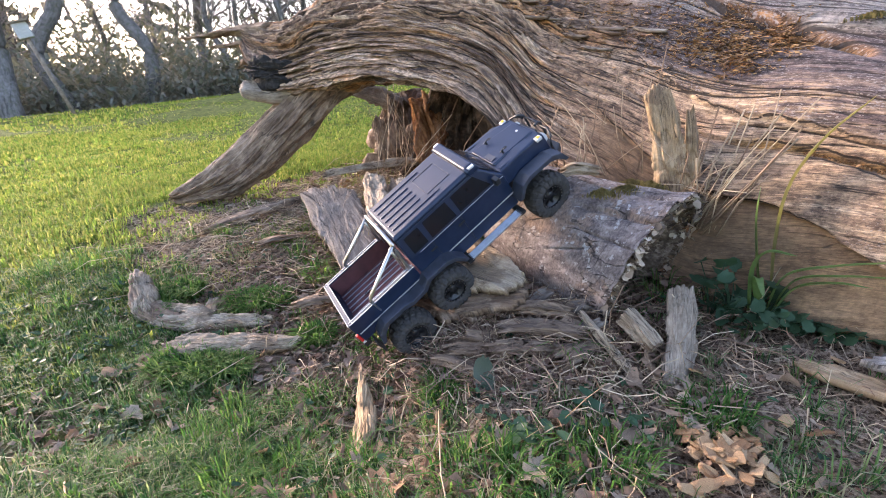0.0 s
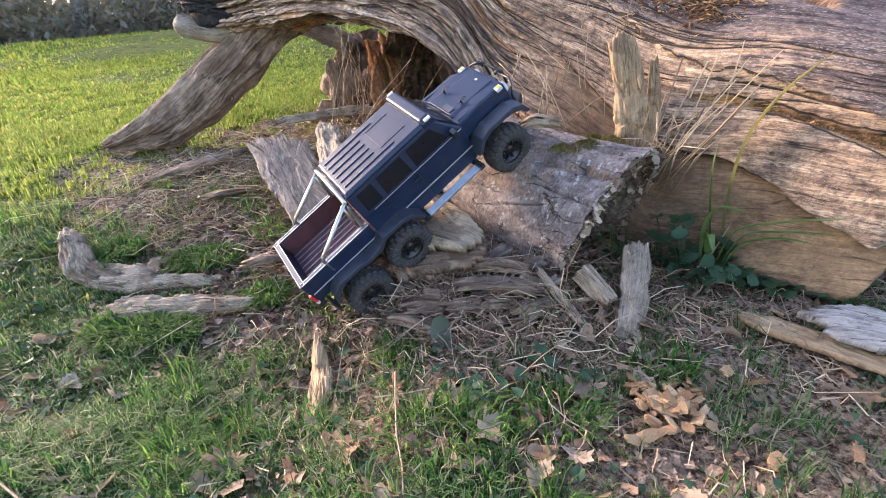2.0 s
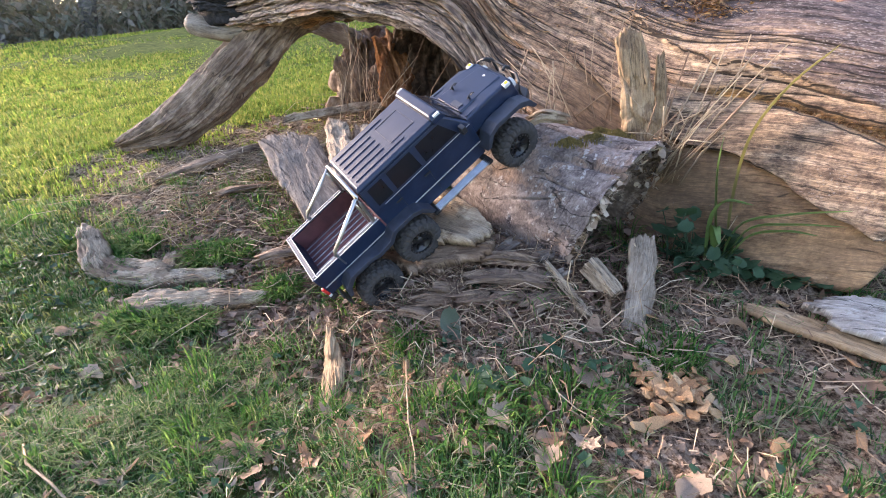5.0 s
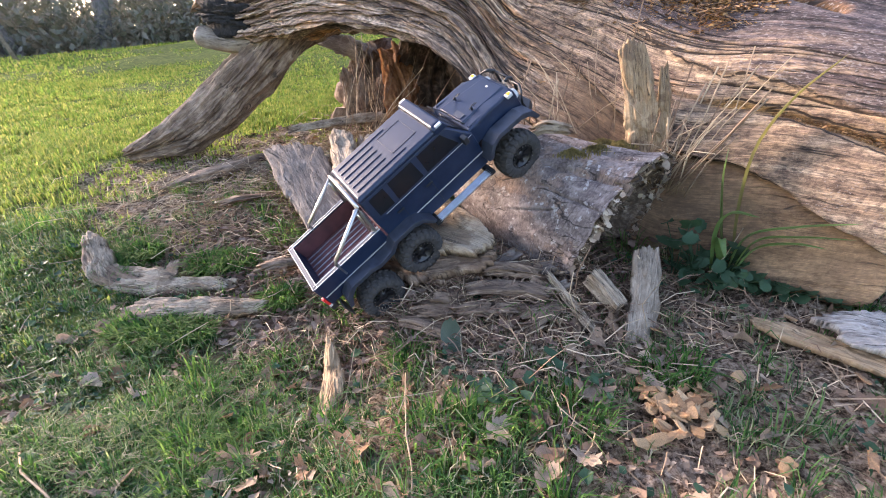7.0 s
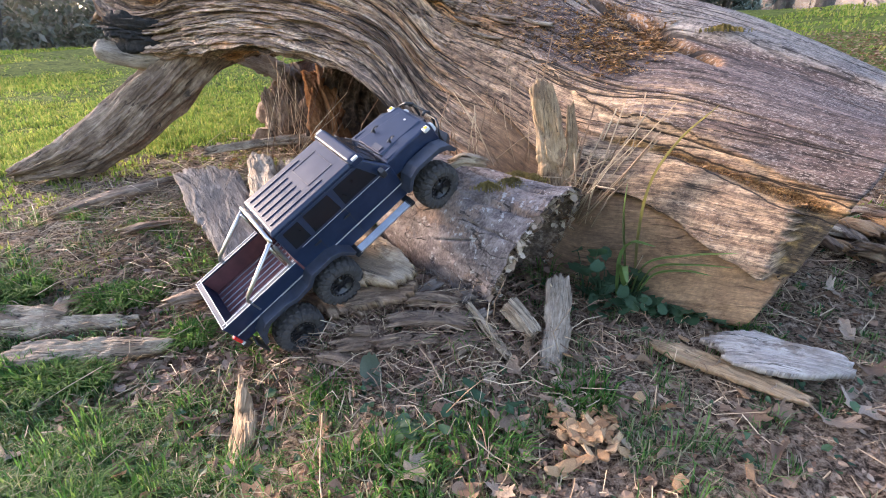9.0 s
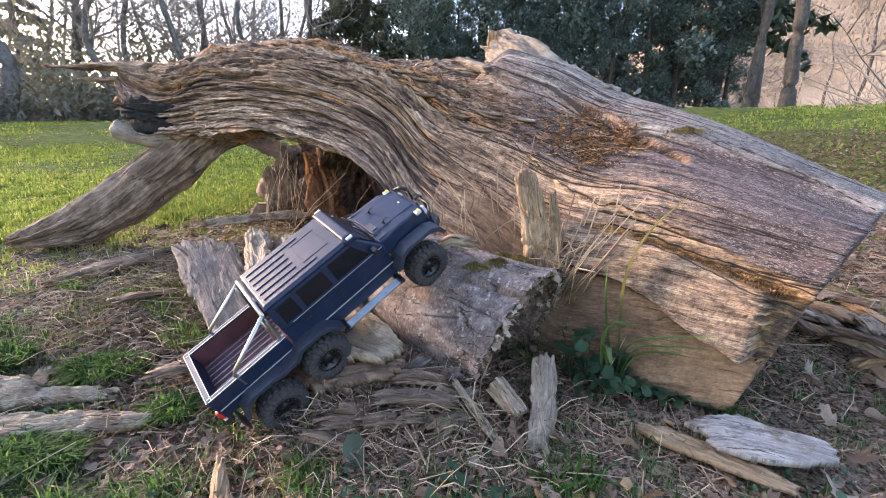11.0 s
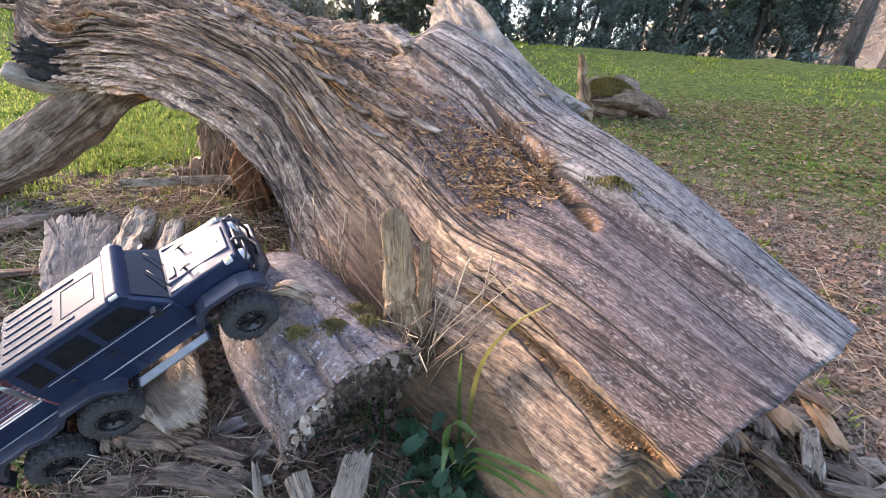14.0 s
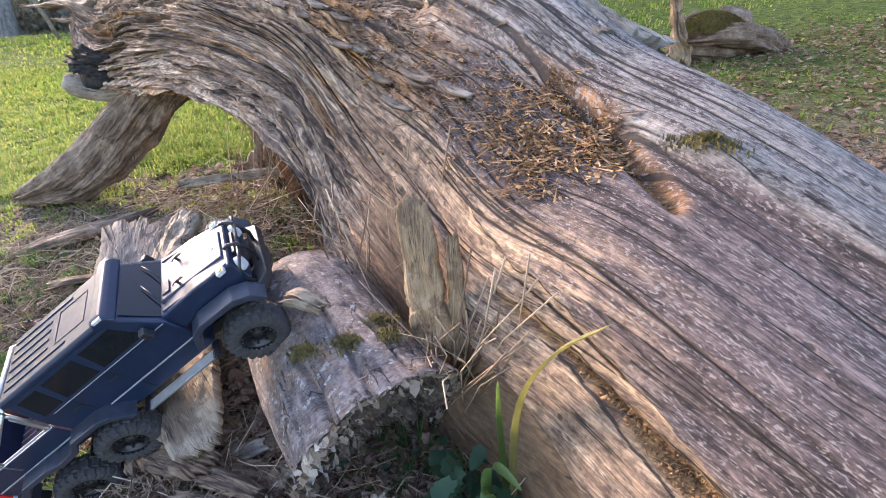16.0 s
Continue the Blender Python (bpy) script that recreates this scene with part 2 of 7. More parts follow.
def leafy(name, *colours, rough=0.55, sheer=0.35, glow=1.6, shine=0.5):
    """Leaves and blades; the hue varies from piece to piece."""
    m = Mat(name, rough)
    m.b.inputs["Specular IOR Level"].default_value = shine
    g = m.t.nodes.new("ShaderNodeNewGeometry")
    n = len(colours)
    c = m.ramp(g.outputs["Random Per Island"], *[((i + 0.5) / n, col) for i, col in enumerate(colours)])
    v = m.noise(m.coord("Object"), 60, 4)
    c = m.mix(0.35, c, m.mix(1.0, c, m.ramp(v, (0.3, 0.4), (0.7, 1.5)), "MULTIPLY"))
    m.colour(c)
    if sheer:
        m.sheer(m.mix(1.0, c, (glow, glow, glow * 0.75), "MULTIPLY"), sheer)
    return m.m


def dry_leaf():
    m = Mat("dry_leaf", 0.7)
    info = m.t.nodes.new("ShaderNodeObjectInfo")
    c = m.ramp(info.outputs["Random"], (0.1, (0.20, 0.128, 0.085)), (0.35, (0.32, 0.225, 0.155)), (0.6, (0.38, 0.29, 0.215)), (0.8, (0.29, 0.16, 0.08)), (0.95, (0.45, 0.36, 0.28)))
    v = m.noise(m.coord("Object"), 45, 6, 0.65)
    c = m.mix(0.6, c, m.mix(1.0, c, m.ramp(v, (0.3, 0.35), (0.7, 1.5)), "MULTIPLY"))
    m.colour(c).bump(v, 0.6, 0.003)
    return m.sheer(c, 0.25).m


def soil():
    m = Mat("soil_and_turf", 0.95)
    co = m.coord("Object")
    a = m.n("Attribute")
    a.attribute_name = "turf"
    f = m.noise(co, 85, 9, 0.75)
    w = m.noise(co, 12, 6, 0.65)
    earth = m.ramp(f, (0.41, (0.045, 0.031, 0.022)), (0.5, (0.215, 0.152, 0.108)), (0.59, (0.42, 0.325, 0.245)))
    turf = m.ramp(m.noise(co, 14.0, 9, 0.78), (0.38, (0.03, 0.05, 0.014)), (0.48, (0.085, 0.118, 0.03)), (0.60, (0.165, 0.195, 0.05)))
    c = m.mix(m.ramp(a.outputs["Fac"], (0.1, 0.0), (0.6, 0.95)), earth, turf)
    m.b.inputs["Specular IOR Level"].default_value = 0.05
    h = m.n("Attribute")
    h.attribute_name = "hillside"
    field = m.ramp(m.noise(m.coord("Object", (0.03, 0.03, 0.03)), 1.0, 7, 0.65), (0.38, (0.12, 0.09, 0.065)), (0.5, (0.23, 0.18, 0.13)), (0.64, (0.32, 0.265, 0.20)))
    c = m.mix(h.outputs["Fac"], c, field)
    return m.colour(c).bump(m.calc("ADD", f, w), 0.8, 0.02).m


def chip_wood():
    """Fresh chips, each of its own tone."""
    m = Mat("fresh_wood_chip", 0.8)
    info = m.t.nodes.new("ShaderNodeObjectInfo")
    c = m.ramp(info.outputs["Random"], (0.05, (0.22, 0.11, 0.048)), (0.3, (0.38, 0.215, 0.10)), (0.55, (0.50, 0.315, 0.16)), (0.8, (0.32, 0.17, 0.08)), (1.0, (0.56, 0.38, 0.21)))
    g = m.noise(m.coord("UV", (300, 1200, 1)), 1.0, 6, 0.7, 0.2)
    return m.colour(m.mix(1.0, c, m.ramp(g, (0.35, 0.55), (0.62, 1.3)), "MULTIPLY")).bump(g, 0.8, 0.002).m


M_TRUNK = trunk_wood()
M_PALE = wood("pale_broken_wood", (0.18, 0.125, 0.08), (0.37, 0.285, 0.20), (0.52, 0.42, 0.30), 170, 6.0, 0.95, (0.20, 0.135, 0.085), 0.006).m
M_GREYWOOD = wood("grey_driftwood", (0.125, 0.094, 0.068), (0.285, 0.23, 0.175), (0.44, 0.375, 0.30), 220, 5.0, 0.7, (0.19, 0.14, 0.10)).m
M_BLEACHED = wood("bleached_branch_wood", (0.10, 0.072, 0.048), (0.295, 0.228, 0.16), (0.47, 0.39, 0.29), 130, 9.0, 0.95, (0.17, 0.12, 0.08), 0.008).m
M_BROWNWOOD = wood("brown_decayed_wood", (0.07, 0.045, 0.03), (0.20, 0.135, 0.09), (0.36, 0.26, 0.18), 200, 4.0, 0.6, (0.15, 0.09, 0.055)).m
M_ORANGEWOOD = wood("fresh_orange_splinter", (0.20, 0.105, 0.045), (0.38, 0.225, 0.11), (0.52, 0.35, 0.20), 260, 5.0, 0.5).m
M_LIMB = wood("bare_limb", (0.07, 0.046, 0.032), (0.215, 0.15, 0.103), (0.38, 0.285, 0.205), 90, 4.0, 0.8, (0.13, 0.085, 0.058)).m
M_TANWOOD = wood("tan_splinter_wood", (0.13, 0.08, 0.04), (0.29, 0.195, 0.11), (0.42, 0.31, 0.195), 200, 5.0, 0.7, (0.16, 0.10, 0.06), 0.003).m
M_STAKE = wood("yellow_stake_wood", (0.12, 0.075, 0.038), (0.31, 0.21, 0.115), (0.47, 0.345, 0.21), 160, 5.0, 0.9, (0.15, 0.09, 0.05), 0.004).m
# Bark of the farther trees: haze put into the colour, paler than M_TREEBARK.
M_HAZEBARK = wood("hazed_tree_bark", (0.09, 0.083, 0.078), (0.17, 0.158, 0.15), (0.25, 0.233, 0.222), 9, 0.8, 0.4, (0.12, 0.12, 0.09), 0.03).m
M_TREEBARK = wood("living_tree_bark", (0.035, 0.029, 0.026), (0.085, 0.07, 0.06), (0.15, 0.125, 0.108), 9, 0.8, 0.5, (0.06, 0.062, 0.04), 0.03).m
M_SILVER = wood("silver_plank_wood", (0.15, 0.13, 0.115), (0.35, 0.32, 0.29), (0.52, 0.49, 0.455), 200, 4.0, 0.95, (0.20, 0.16, 0.13), 0.004).m
M_CHIP = chip_wood()
M_SLAB = wood("grey_brown_bark_board", (0.07, 0.053, 0.042), (0.18, 0.144, 0.116), (0.32, 0.27, 0.225), 150, 6.0, 0.9, (0.16, 0.13, 0.105), 0.003).m


def bark():
    """Thin grey-brown bark: fine pores, scaly plates, pale lichen and rusty patches."""
    m = Mat("smooth_grey_bark", 0.85)
    f = m.noise(m.coord("UV", (150, 95, 1)), 1.0, 8, 0.75, 0.2)
    w = m.noise(m.coord("UV", (16, 34, 1)), 1.0, 9, 0.74, 0.4)
    b = m.noise(m.coord("Object"), 9, 7, 0.7)
    tone = m.calc("ADD", m.calc("MULTIPLY", f, 0.4), m.calc("MULTIPLY", w, 0.6))
    c = m.ramp(tone, (0.40, (0.055, 0.042, 0.039)), (0.49, (0.15, 0.12, 0.11)), (0.58, (0.27, 0.23, 0.213)))
    c = m.mix(m.ramp(b, (0.54, 0.0), (0.60, 0.6)), c, m.mix(1.0, (0.19, 0.12, 0.08), m.ramp(f, (0.36, 0.4), (0.62, 1.7)), "MULTIPLY"))
    spot = m.ramp(m.noise(m.coord("Object"), 55, 5, 0.65), (0.60, 0.0), (0.64, 0.75))
    c = m.mix(spot, c, (0.40, 0.385, 0.365))
    split = m.calc("MAXIMUM", fissures(m, m.coord("UV", (3, 14, 1)), 0.010, 0.15, 4), m.calc("MULTIPLY", fissures(m, m.coord("UV", (30, 5, 1)), 0.012, 0.25, 3), 0.6))
    split = m.calc("MULTIPLY", split, m.ramp(m.noise(m.coord("Object"), 13, 4, 0.6), (0.45, 0.0), (0.54, 1.0)))
    c = m.mix(m.calc("MULTIPLY", split, 0.9), c, (0.018, 0.012, 0.010))
    h = m.calc("SUBTRACT", m.calc("ADD", m.calc("MULTIPLY", f, 0.5), w), m.calc("MULTIPLY", split, 0.8))
    return m.colour(c).bump(h, 1.0, 0.0028).m


def crumbly(name, dark, mid, light, scale=30.0, relief=0.02):
    m = Mat(name, 0.95)
    f = m.noise(m.coord("Object"), scale, 9, 0.72, 0.3)
    w = m.noise(m.coord("Object"), scale * 0.25, 4, 0.6)
    c = m.ramp(f, (0.3, dark), (0.5, mid), (0.7, light))
    c = m.mix(m.ramp(w, (0.4, 0.7), (0.6, 0.0)), c, dark)
    return m.colour(c).bump(f, 1.0, relief).m


M_BARK = bark()
M_ROT = crumbly("rotten_heartwood", (0.03, 0.02, 0.015), (0.12, 0.075, 0.048), (0.27, 0.18, 0.12), 34)
M_CRUST = crumbly("crumbling_end_grain", (0.09, 0.062, 0.045), (0.30, 0.22, 0.16), (0.54, 0.45, 0.35), 70)
M_CHAR = crumbly("charred_wood", (0.008, 0.008, 0.008), (0.022, 0.02, 0.019), (0.06, 0.05, 0.045), 60, 0.01)
M_ORANGEROT = crumbly("orange_brown_rot", (0.16, 0.062, 0.022), (0.36, 0.165, 0.065), (0.52, 0.29, 0.14), 40)
M_MOSS = crumbly("moss", (0.10, 0.08, 0.02), (0.22, 0.17, 0.045), (0.34, 0.25, 0.08), 160, 0.01)
M_SOIL = soil()
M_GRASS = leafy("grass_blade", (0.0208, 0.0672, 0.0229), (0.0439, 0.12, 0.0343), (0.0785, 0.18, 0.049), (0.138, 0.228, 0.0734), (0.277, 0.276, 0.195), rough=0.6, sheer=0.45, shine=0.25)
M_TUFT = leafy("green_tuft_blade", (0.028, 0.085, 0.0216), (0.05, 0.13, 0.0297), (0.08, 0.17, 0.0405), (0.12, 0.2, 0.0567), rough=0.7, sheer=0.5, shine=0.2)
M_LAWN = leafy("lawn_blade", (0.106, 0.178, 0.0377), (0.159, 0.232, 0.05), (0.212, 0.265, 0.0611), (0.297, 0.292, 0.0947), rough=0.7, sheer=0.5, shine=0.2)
M_STRAW = leafy("dry_straw", (0.223, 0.14, 0.0846), (0.382, 0.275, 0.174), (0.551, 0.44, 0.301), (0.159, 0.092, 0.0545), (0.445, 0.34, 0.226), rough=0.7, sheer=0.1)
M_LITTER = leafy("leaf_litter", (0.114, 0.07, 0.0462), (0.217, 0.145, 0.0966), (0.319, 0.225, 0.16), (0.194, 0.1, 0.0554), (0.353, 0.265, 0.193), rough=0.75, sheer=0.2, glow=1.2)
M_LEAF = dry_leaf()
M_HERB = leafy("green_herb_leaf", (0.022, 0.055, 0.03), (0.036, 0.08, 0.042), (0.06, 0.115, 0.06), rough=0.55, sheer=0.3, shine=0.3)
M_IRIS = leafy("sword_leaf", (0.07, 0.145, 0.036), (0.14, 0.215, 0.065), rough=0.4, sheer=0.35)
M_IRISDRY = leafy("withered_sword_leaf", (0.12, 0.125, 0.035), (0.17, 0.15, 0.05), rough=0.6, sheer=0.3)
# Holly, needles and undergrowth: colours raised to stand in for the missing haze.
M_HOLLY = leafy("evergreen_leaf", (0.05, 0.08, 0.072), (0.085, 0.125, 0.112), (0.12, 0.165, 0.15), (0.18, 0.23, 0.21), rough=0.3, sheer=0.12)
M_NEEDLE = leafy("conifer_needles", (0.045, 0.065, 0.045), (0.065, 0.09, 0.06), (0.095, 0.115, 0.08), rough=0.5, sheer=0.2)
M_THICKET = leafy("undergrowth_leaf", (0.14, 0.145, 0.11), (0.19, 0.185, 0.145), (0.23, 0.205, 0.17), (0.13, 0.14, 0.11), rough=0.7, sheer=0.25)
# Twigs of the wood, paled too, with haze painted into their bark.
M_TWIG = plain("twig_bark", (0.25, 0.225, 0.205), 0.85, 0, 0.35, 20)


# ---- mesh helpers ----
def mesh_object(name, verts, faces, material, parent=None, uv=None, zone=None, smooth_it=True, label=""):
    """faces: an index array with 3 or 4 columns."""
    verts, faces = np.asarray(verts, np.float32), np.asarray(faces, np.int32)
    me = bpy.data.meshes.new(name)
    k = faces.shape[1]
    me.vertices.add(len(verts))
    me.vertices.foreach_set("co", verts.ravel())
    me.loops.add(faces.size)
    me.loops.foreach_set("vertex_index", faces.ravel())
    me.polygons.add(len(faces))
    me.polygons.foreach_set("loop_start", np.arange(0, faces.size, k, dtype=np.int32))
    me.polygons.foreach_set("use_smooth", np.full(len(faces), smooth_it))
    for title, data in (("UVMap", uv), ("zone", zone)):
        if data is not None:
            layer = me.uv_layers.new(name=title)
            layer.data.foreach_set("uv", np.asarray(data, np.float32)[faces.ravel()].ravel())
    me.update(calc_edges=True)
    me.validate()
    me.materials.append(material)
    ob = new(name, me)
    ob.parent = parent
    if label:
        ob["label"] = label
    return ob


def part(name, bm, material, parent, label=""):
    me = bpy.data.meshes.new(name)
    bm.to_mesh(me)
    bm.free()
    me.materials.append(material)
    ob = new(name, me)
    ob.parent = parent
    if label:
        ob["label"] = label
    return ob


def thing(name, label, category, m=None, group="", kind=""):
    ob = new(name)
    ob.empty_display_size = 0.05
    if m is not None:
        ob.matrix_world = m
    return tagged(ob, label, category, group, kind)


def section(kind="round"):
    if kind == "trunk":
        p = [(0, -1), (-1.12, -0.86), (-1.08, -0.4), (-0.98, 0.2), (-0.75, 0.72), (-0.2, 0.98), (0.65, 1.15), (1.0, 0.5), (0.8, -0.6)]
    elif kind == "slab":
        p = [(0, -1), (-0.8, -0.9), (-1, 0), (-0.85, 0.85), (0, 1), (0.85, 0.9), (1, 0), (0.8, -0.9)]
    else:
        p = [(math.sin(-a), -math.cos(a)) for a in np.linspace(0, 2 * math.pi, 12, endpoint=False)]
    p = np.array(p + p[:3], float)
    p = np.vstack([p[len(p) - 4], p])
    return p


def around(kind, n):
    p = section(kind)
    m = len(p) - 4
    t = np.linspace(0, m, n, endpoint=False)
    i = t.astype(int)
    f = (t - i)[:, None]
    a, b, c, d = p[i], p[i + 1], p[i + 2], p[i + 3]
    return 0.5 * (2 * b + (c - a) * f + (2 * a - 5 * b + 4 * c - d) * f ** 2 + (3 * b - a - 3 * c + d) * f ** 3)


def sweep(name, stations, nu, nv, material, parent=None, kind="round", relief=0.0, lumps=0.0, fibre=45.0, upright=False, caps=True, shape=None, seed=0, label="", ragged=0.0, slant=0.0, skew=0.0):
    """A log, limb or stick. Stations: x, y, z, half width, half height, shear, depth below the middle. The grain runs along it."""
    st = spline([tuple(s) + (0, 0, 0, 0, 0, 0, 1)[len(s):] for s in stations], nu)
    c = st[:, :3]
    tan = np.gradient(c, axis=0)
    seg = np.linalg.norm(np.diff(c, axis=0), axis=1)
    s = np.concatenate([[0], np.cumsum(seg)])
    tan /= np.linalg.norm(tan, axis=1)[:, None] + 1e-9
    side = np.cross(tan, (0, 0, 1.0))
    bad = np.linalg.norm(side, axis=1) < 0.05
    side[bad] = (1, 0, 0)
    side /= np.linalg.norm(side, axis=1)[:, None]
    up = np.tile((0, 0, 1.0), (nu, 1)) if upright else np.cross(side, tan)
    ring = around(kind, nv)
    w, h, sh = (np.maximum(st[:, 3:4], 0.0015), np.maximum(st[:, 4:5], 0.0015), st[:, 5:6])
    a, b = ring[:, 0][None], ring[:, 1][None]
    girth = np.concatenate([[0], np.cumsum(np.linalg.norm(np.diff(np.vstack([ring, ring[:1]]), axis=0), axis=1))])[:-1]
    arc = girth[None] * float(np.mean(w + h)) / 2 + 0 * w
    phi = np.arange(nv)[None] / nv
    S = np.broadcast_to(s[:, None], (nu, nv))
    ca, sa = np.cos(2 * np.pi * phi), np.sin(2 * np.pi * phi)
    rad = (w + h) / 2
    d = 0
    if relief:
        d = relief * fbm(S * 3.0, ca * rad * fibre + seed, sa * rad * fibre, 4, seed)
    if lumps:
        d = d + lumps * fbm(S * 4.0, ca * 2.2 + seed, sa * 2.2, 3, seed + 5)
    if shape is not None:
        d = d + shape(S, phi + 0 * S, s[-1])
    norm = np.hypot(a, b) + 1e-6
    off_a, off_b = a * w + d * a / norm, b * h * np.where(b < 0, st[:, 6:7], 1) + d * b / norm + sh * a * w
    P = c[:, None] + off_a[..., None] * side[:, None] + off_b[..., None] * up[:, None]
    if ragged:
        fade = np.exp(-(s[-1] - S) / 0.06) + np.exp(-S / 0.06)
        sgn = np.where(S > s[-1] / 2, 1.0, -1.0)
        jag = ragged * fbm(ca * 5 + seed, sa * 5, sgn * 3, 4, seed + 9)
        P = P + (fade * sgn * jag)[..., None] * tan[:, None]
    if slant:
        P = P + (slant * (0.5 - P[..., 2]) * np.clip(1 - S / 0.45, 0, 1))[..., None] * tan[:, None]
    if skew:
        P = P - (skew * off_a * np.clip(1 - S / 0.45, 0, 1))[..., None] * tan[:, None]
    verts = P.reshape(-1, 3)
    i, j = np.meshgrid(np.arange(nu - 1), np.arange(nv), indexing="ij")
    j2 = (j + 1) % nv
    quads = np.stack([i * nv + j, i * nv + j2, (i + 1) * nv + j2, (i + 1) * nv + j], -1).reshape(-1, 4)
    uv = np.stack([S, np.broadcast_to(arc, (nu, nv))], -1).reshape(-1, 2)
    zone = np.stack([S / s[-1], phi + 0 * S], -1).reshape(-1, 2)
    if caps:
        base = len(verts)
        e0, e1 = P[0].mean(0), P[-1].mean(0)
        inner = []
        for end, e in ((P[0], e0), (P[-1], e1)):
            inner.append(e + (end - e) * 0.5)
            inner.append(e + (end - e) * 0.02)
        verts = np.vstack([verts] + inner)
        for q, (ringbase, flip) in enumerate(((0, True), ((nu - 1) * nv, False))):
            k = np.arange(nv)
            k2 = (k + 1) % nv
            r1, r2 = base + q * 2 * nv, base + q * 2 * nv + nv
            for x0, x1 in ((ringbase, r1), (r1, r2)):
                f = np.stack([x0 + k, x0 + k2, x1 + k2, x1 + k], -1)
                quads = np.vstack([quads, f[:, ::-1] if flip else f])
        caps_uv = (verts[base:] - verts[base:].mean(0)) @ np.array([[1, 0.2], [0.3, 0.4], [0.1, 1.0]])
        uv, zone = np.vstack([uv, caps_uv]), np.vstack([zone, np.tile((0.0, 0.52), (4 * nv, 1))])
    return mesh_object(name, verts, quads, material, parent, uv, zone, True, label)


def soup(name, pieces, material, parent=None, label="", smooth_it=False):
    """Many small triangle pieces as one mesh: pieces is (verts (n, k, 3), triangles (m, 3) within a piece)."""
    v, f = pieces
    n, k = v.shape[:2]
    faces = (np.asarray(f)[None] + (np.arange(n) * k)[:, None, None]).reshape(-1, 3)
    return mesh_object(name, v.reshape(-1, 3), faces, material, parent, None, None, smooth_it, label)


def blades(x, y, z, height, width, lean, heading):
    """Bent blades of grass: five points and three triangles each."""
    n = len(x)
    dirx, diry = np.cos(heading), np.sin(heading)
    sx, sy = -diry, dirx
    v = np.zeros((n, 5, 3))
    for k, (up, out, wid) in enumerate(((0, 0, -0.5), (0, 0, 0.5), (0.62, 0.30, -0.38), (0.62, 0.30, 0.38), (1.0, 1.0, 0))):
        v[:, k, 0] = x + dirx * lean * height * out + sx * width * wid
        v[:, k, 1] = y + diry * lean * height * out + sy * width * wid
        v[:, k, 2] = z + height * up * (1 - 0.35 * lean * (out > 0.5)) - (0.004 if up == 0 else 0)
    return v, [(0, 1, 2), (1, 3, 2), (2, 3, 4)]


def scraps(x, y, z, size, rnd, tilt=0.5):
    """Torn, curled scraps of leaf: an uneven rim of seven points round a middle."""
    n = len(x)
    a0 = rnd.uniform(0, 6.283, n)
    ax = np.stack([np.cos(a0), np.sin(a0), rnd.uniform(-tilt, tilt, n)], -1)
    bx = np.stack([-np.sin(a0), np.cos(a0), rnd.uniform(-tilt, tilt, n)], -1)
    asp = rnd.uniform(0.4, 1.0, n)
    v = np.zeros((n, 8, 3))
    c = np.stack([x, y, z], -1)
    for k in range(7):
        r = size * rnd.uniform(0.45, 1.25, n)
        a = 6.283 * k / 7 + rnd.normal(0, 0.15, n)
        v[:, k] = c + ax * (r * np.cos(a))[:, None] + bx * (r * np.sin(a) * asp)[:, None]
        v[:, k, 2] += size * rnd.uniform(-0.15, 0.35, n)
    v[:, 7] = c
    return v, [(k, (k + 1) % 7, 7) for k in range(7)]


def flecks(x, y, z, size, rnd, tilt=0.6):
    """Crumpled leaf scraps: five points in a shallow tent."""
    n = len(x)
    a = rnd.uniform(0, 2 * np.pi, n)
    v = np.zeros((n, 5, 3))
    ax = np.stack([np.cos(a), np.sin(a), rnd.uniform(-tilt, tilt, n)], -1)
    bx = np.stack([-np.sin(a), np.cos(a), rnd.uniform(-tilt, tilt, n)], -1)
    c = np.stack([x, y, z], -1)
    asp = rnd.uniform(0.45, 0.9, n)[:, None]
    s = size[:, None]
    for k, (p, q) in enumerate(((-1, 0), (-0.2, 0.9), (1, 0.1), (0.1, -0.9))):
        v[:, k] = c + s * (ax * p * rnd.uniform(0.7, 1.2, (n, 1)) + bx * q * asp * rnd.uniform(0.7, 1.2, (n, 1)))
    v[:, 4] = c + np.array((0, 0, 1.0)) * s * rnd.uniform(0.05, 0.4, (n, 1))
    return v, [(0, 1, 4), (1, 2, 4), (2, 3, 4), (3, 0, 4)]


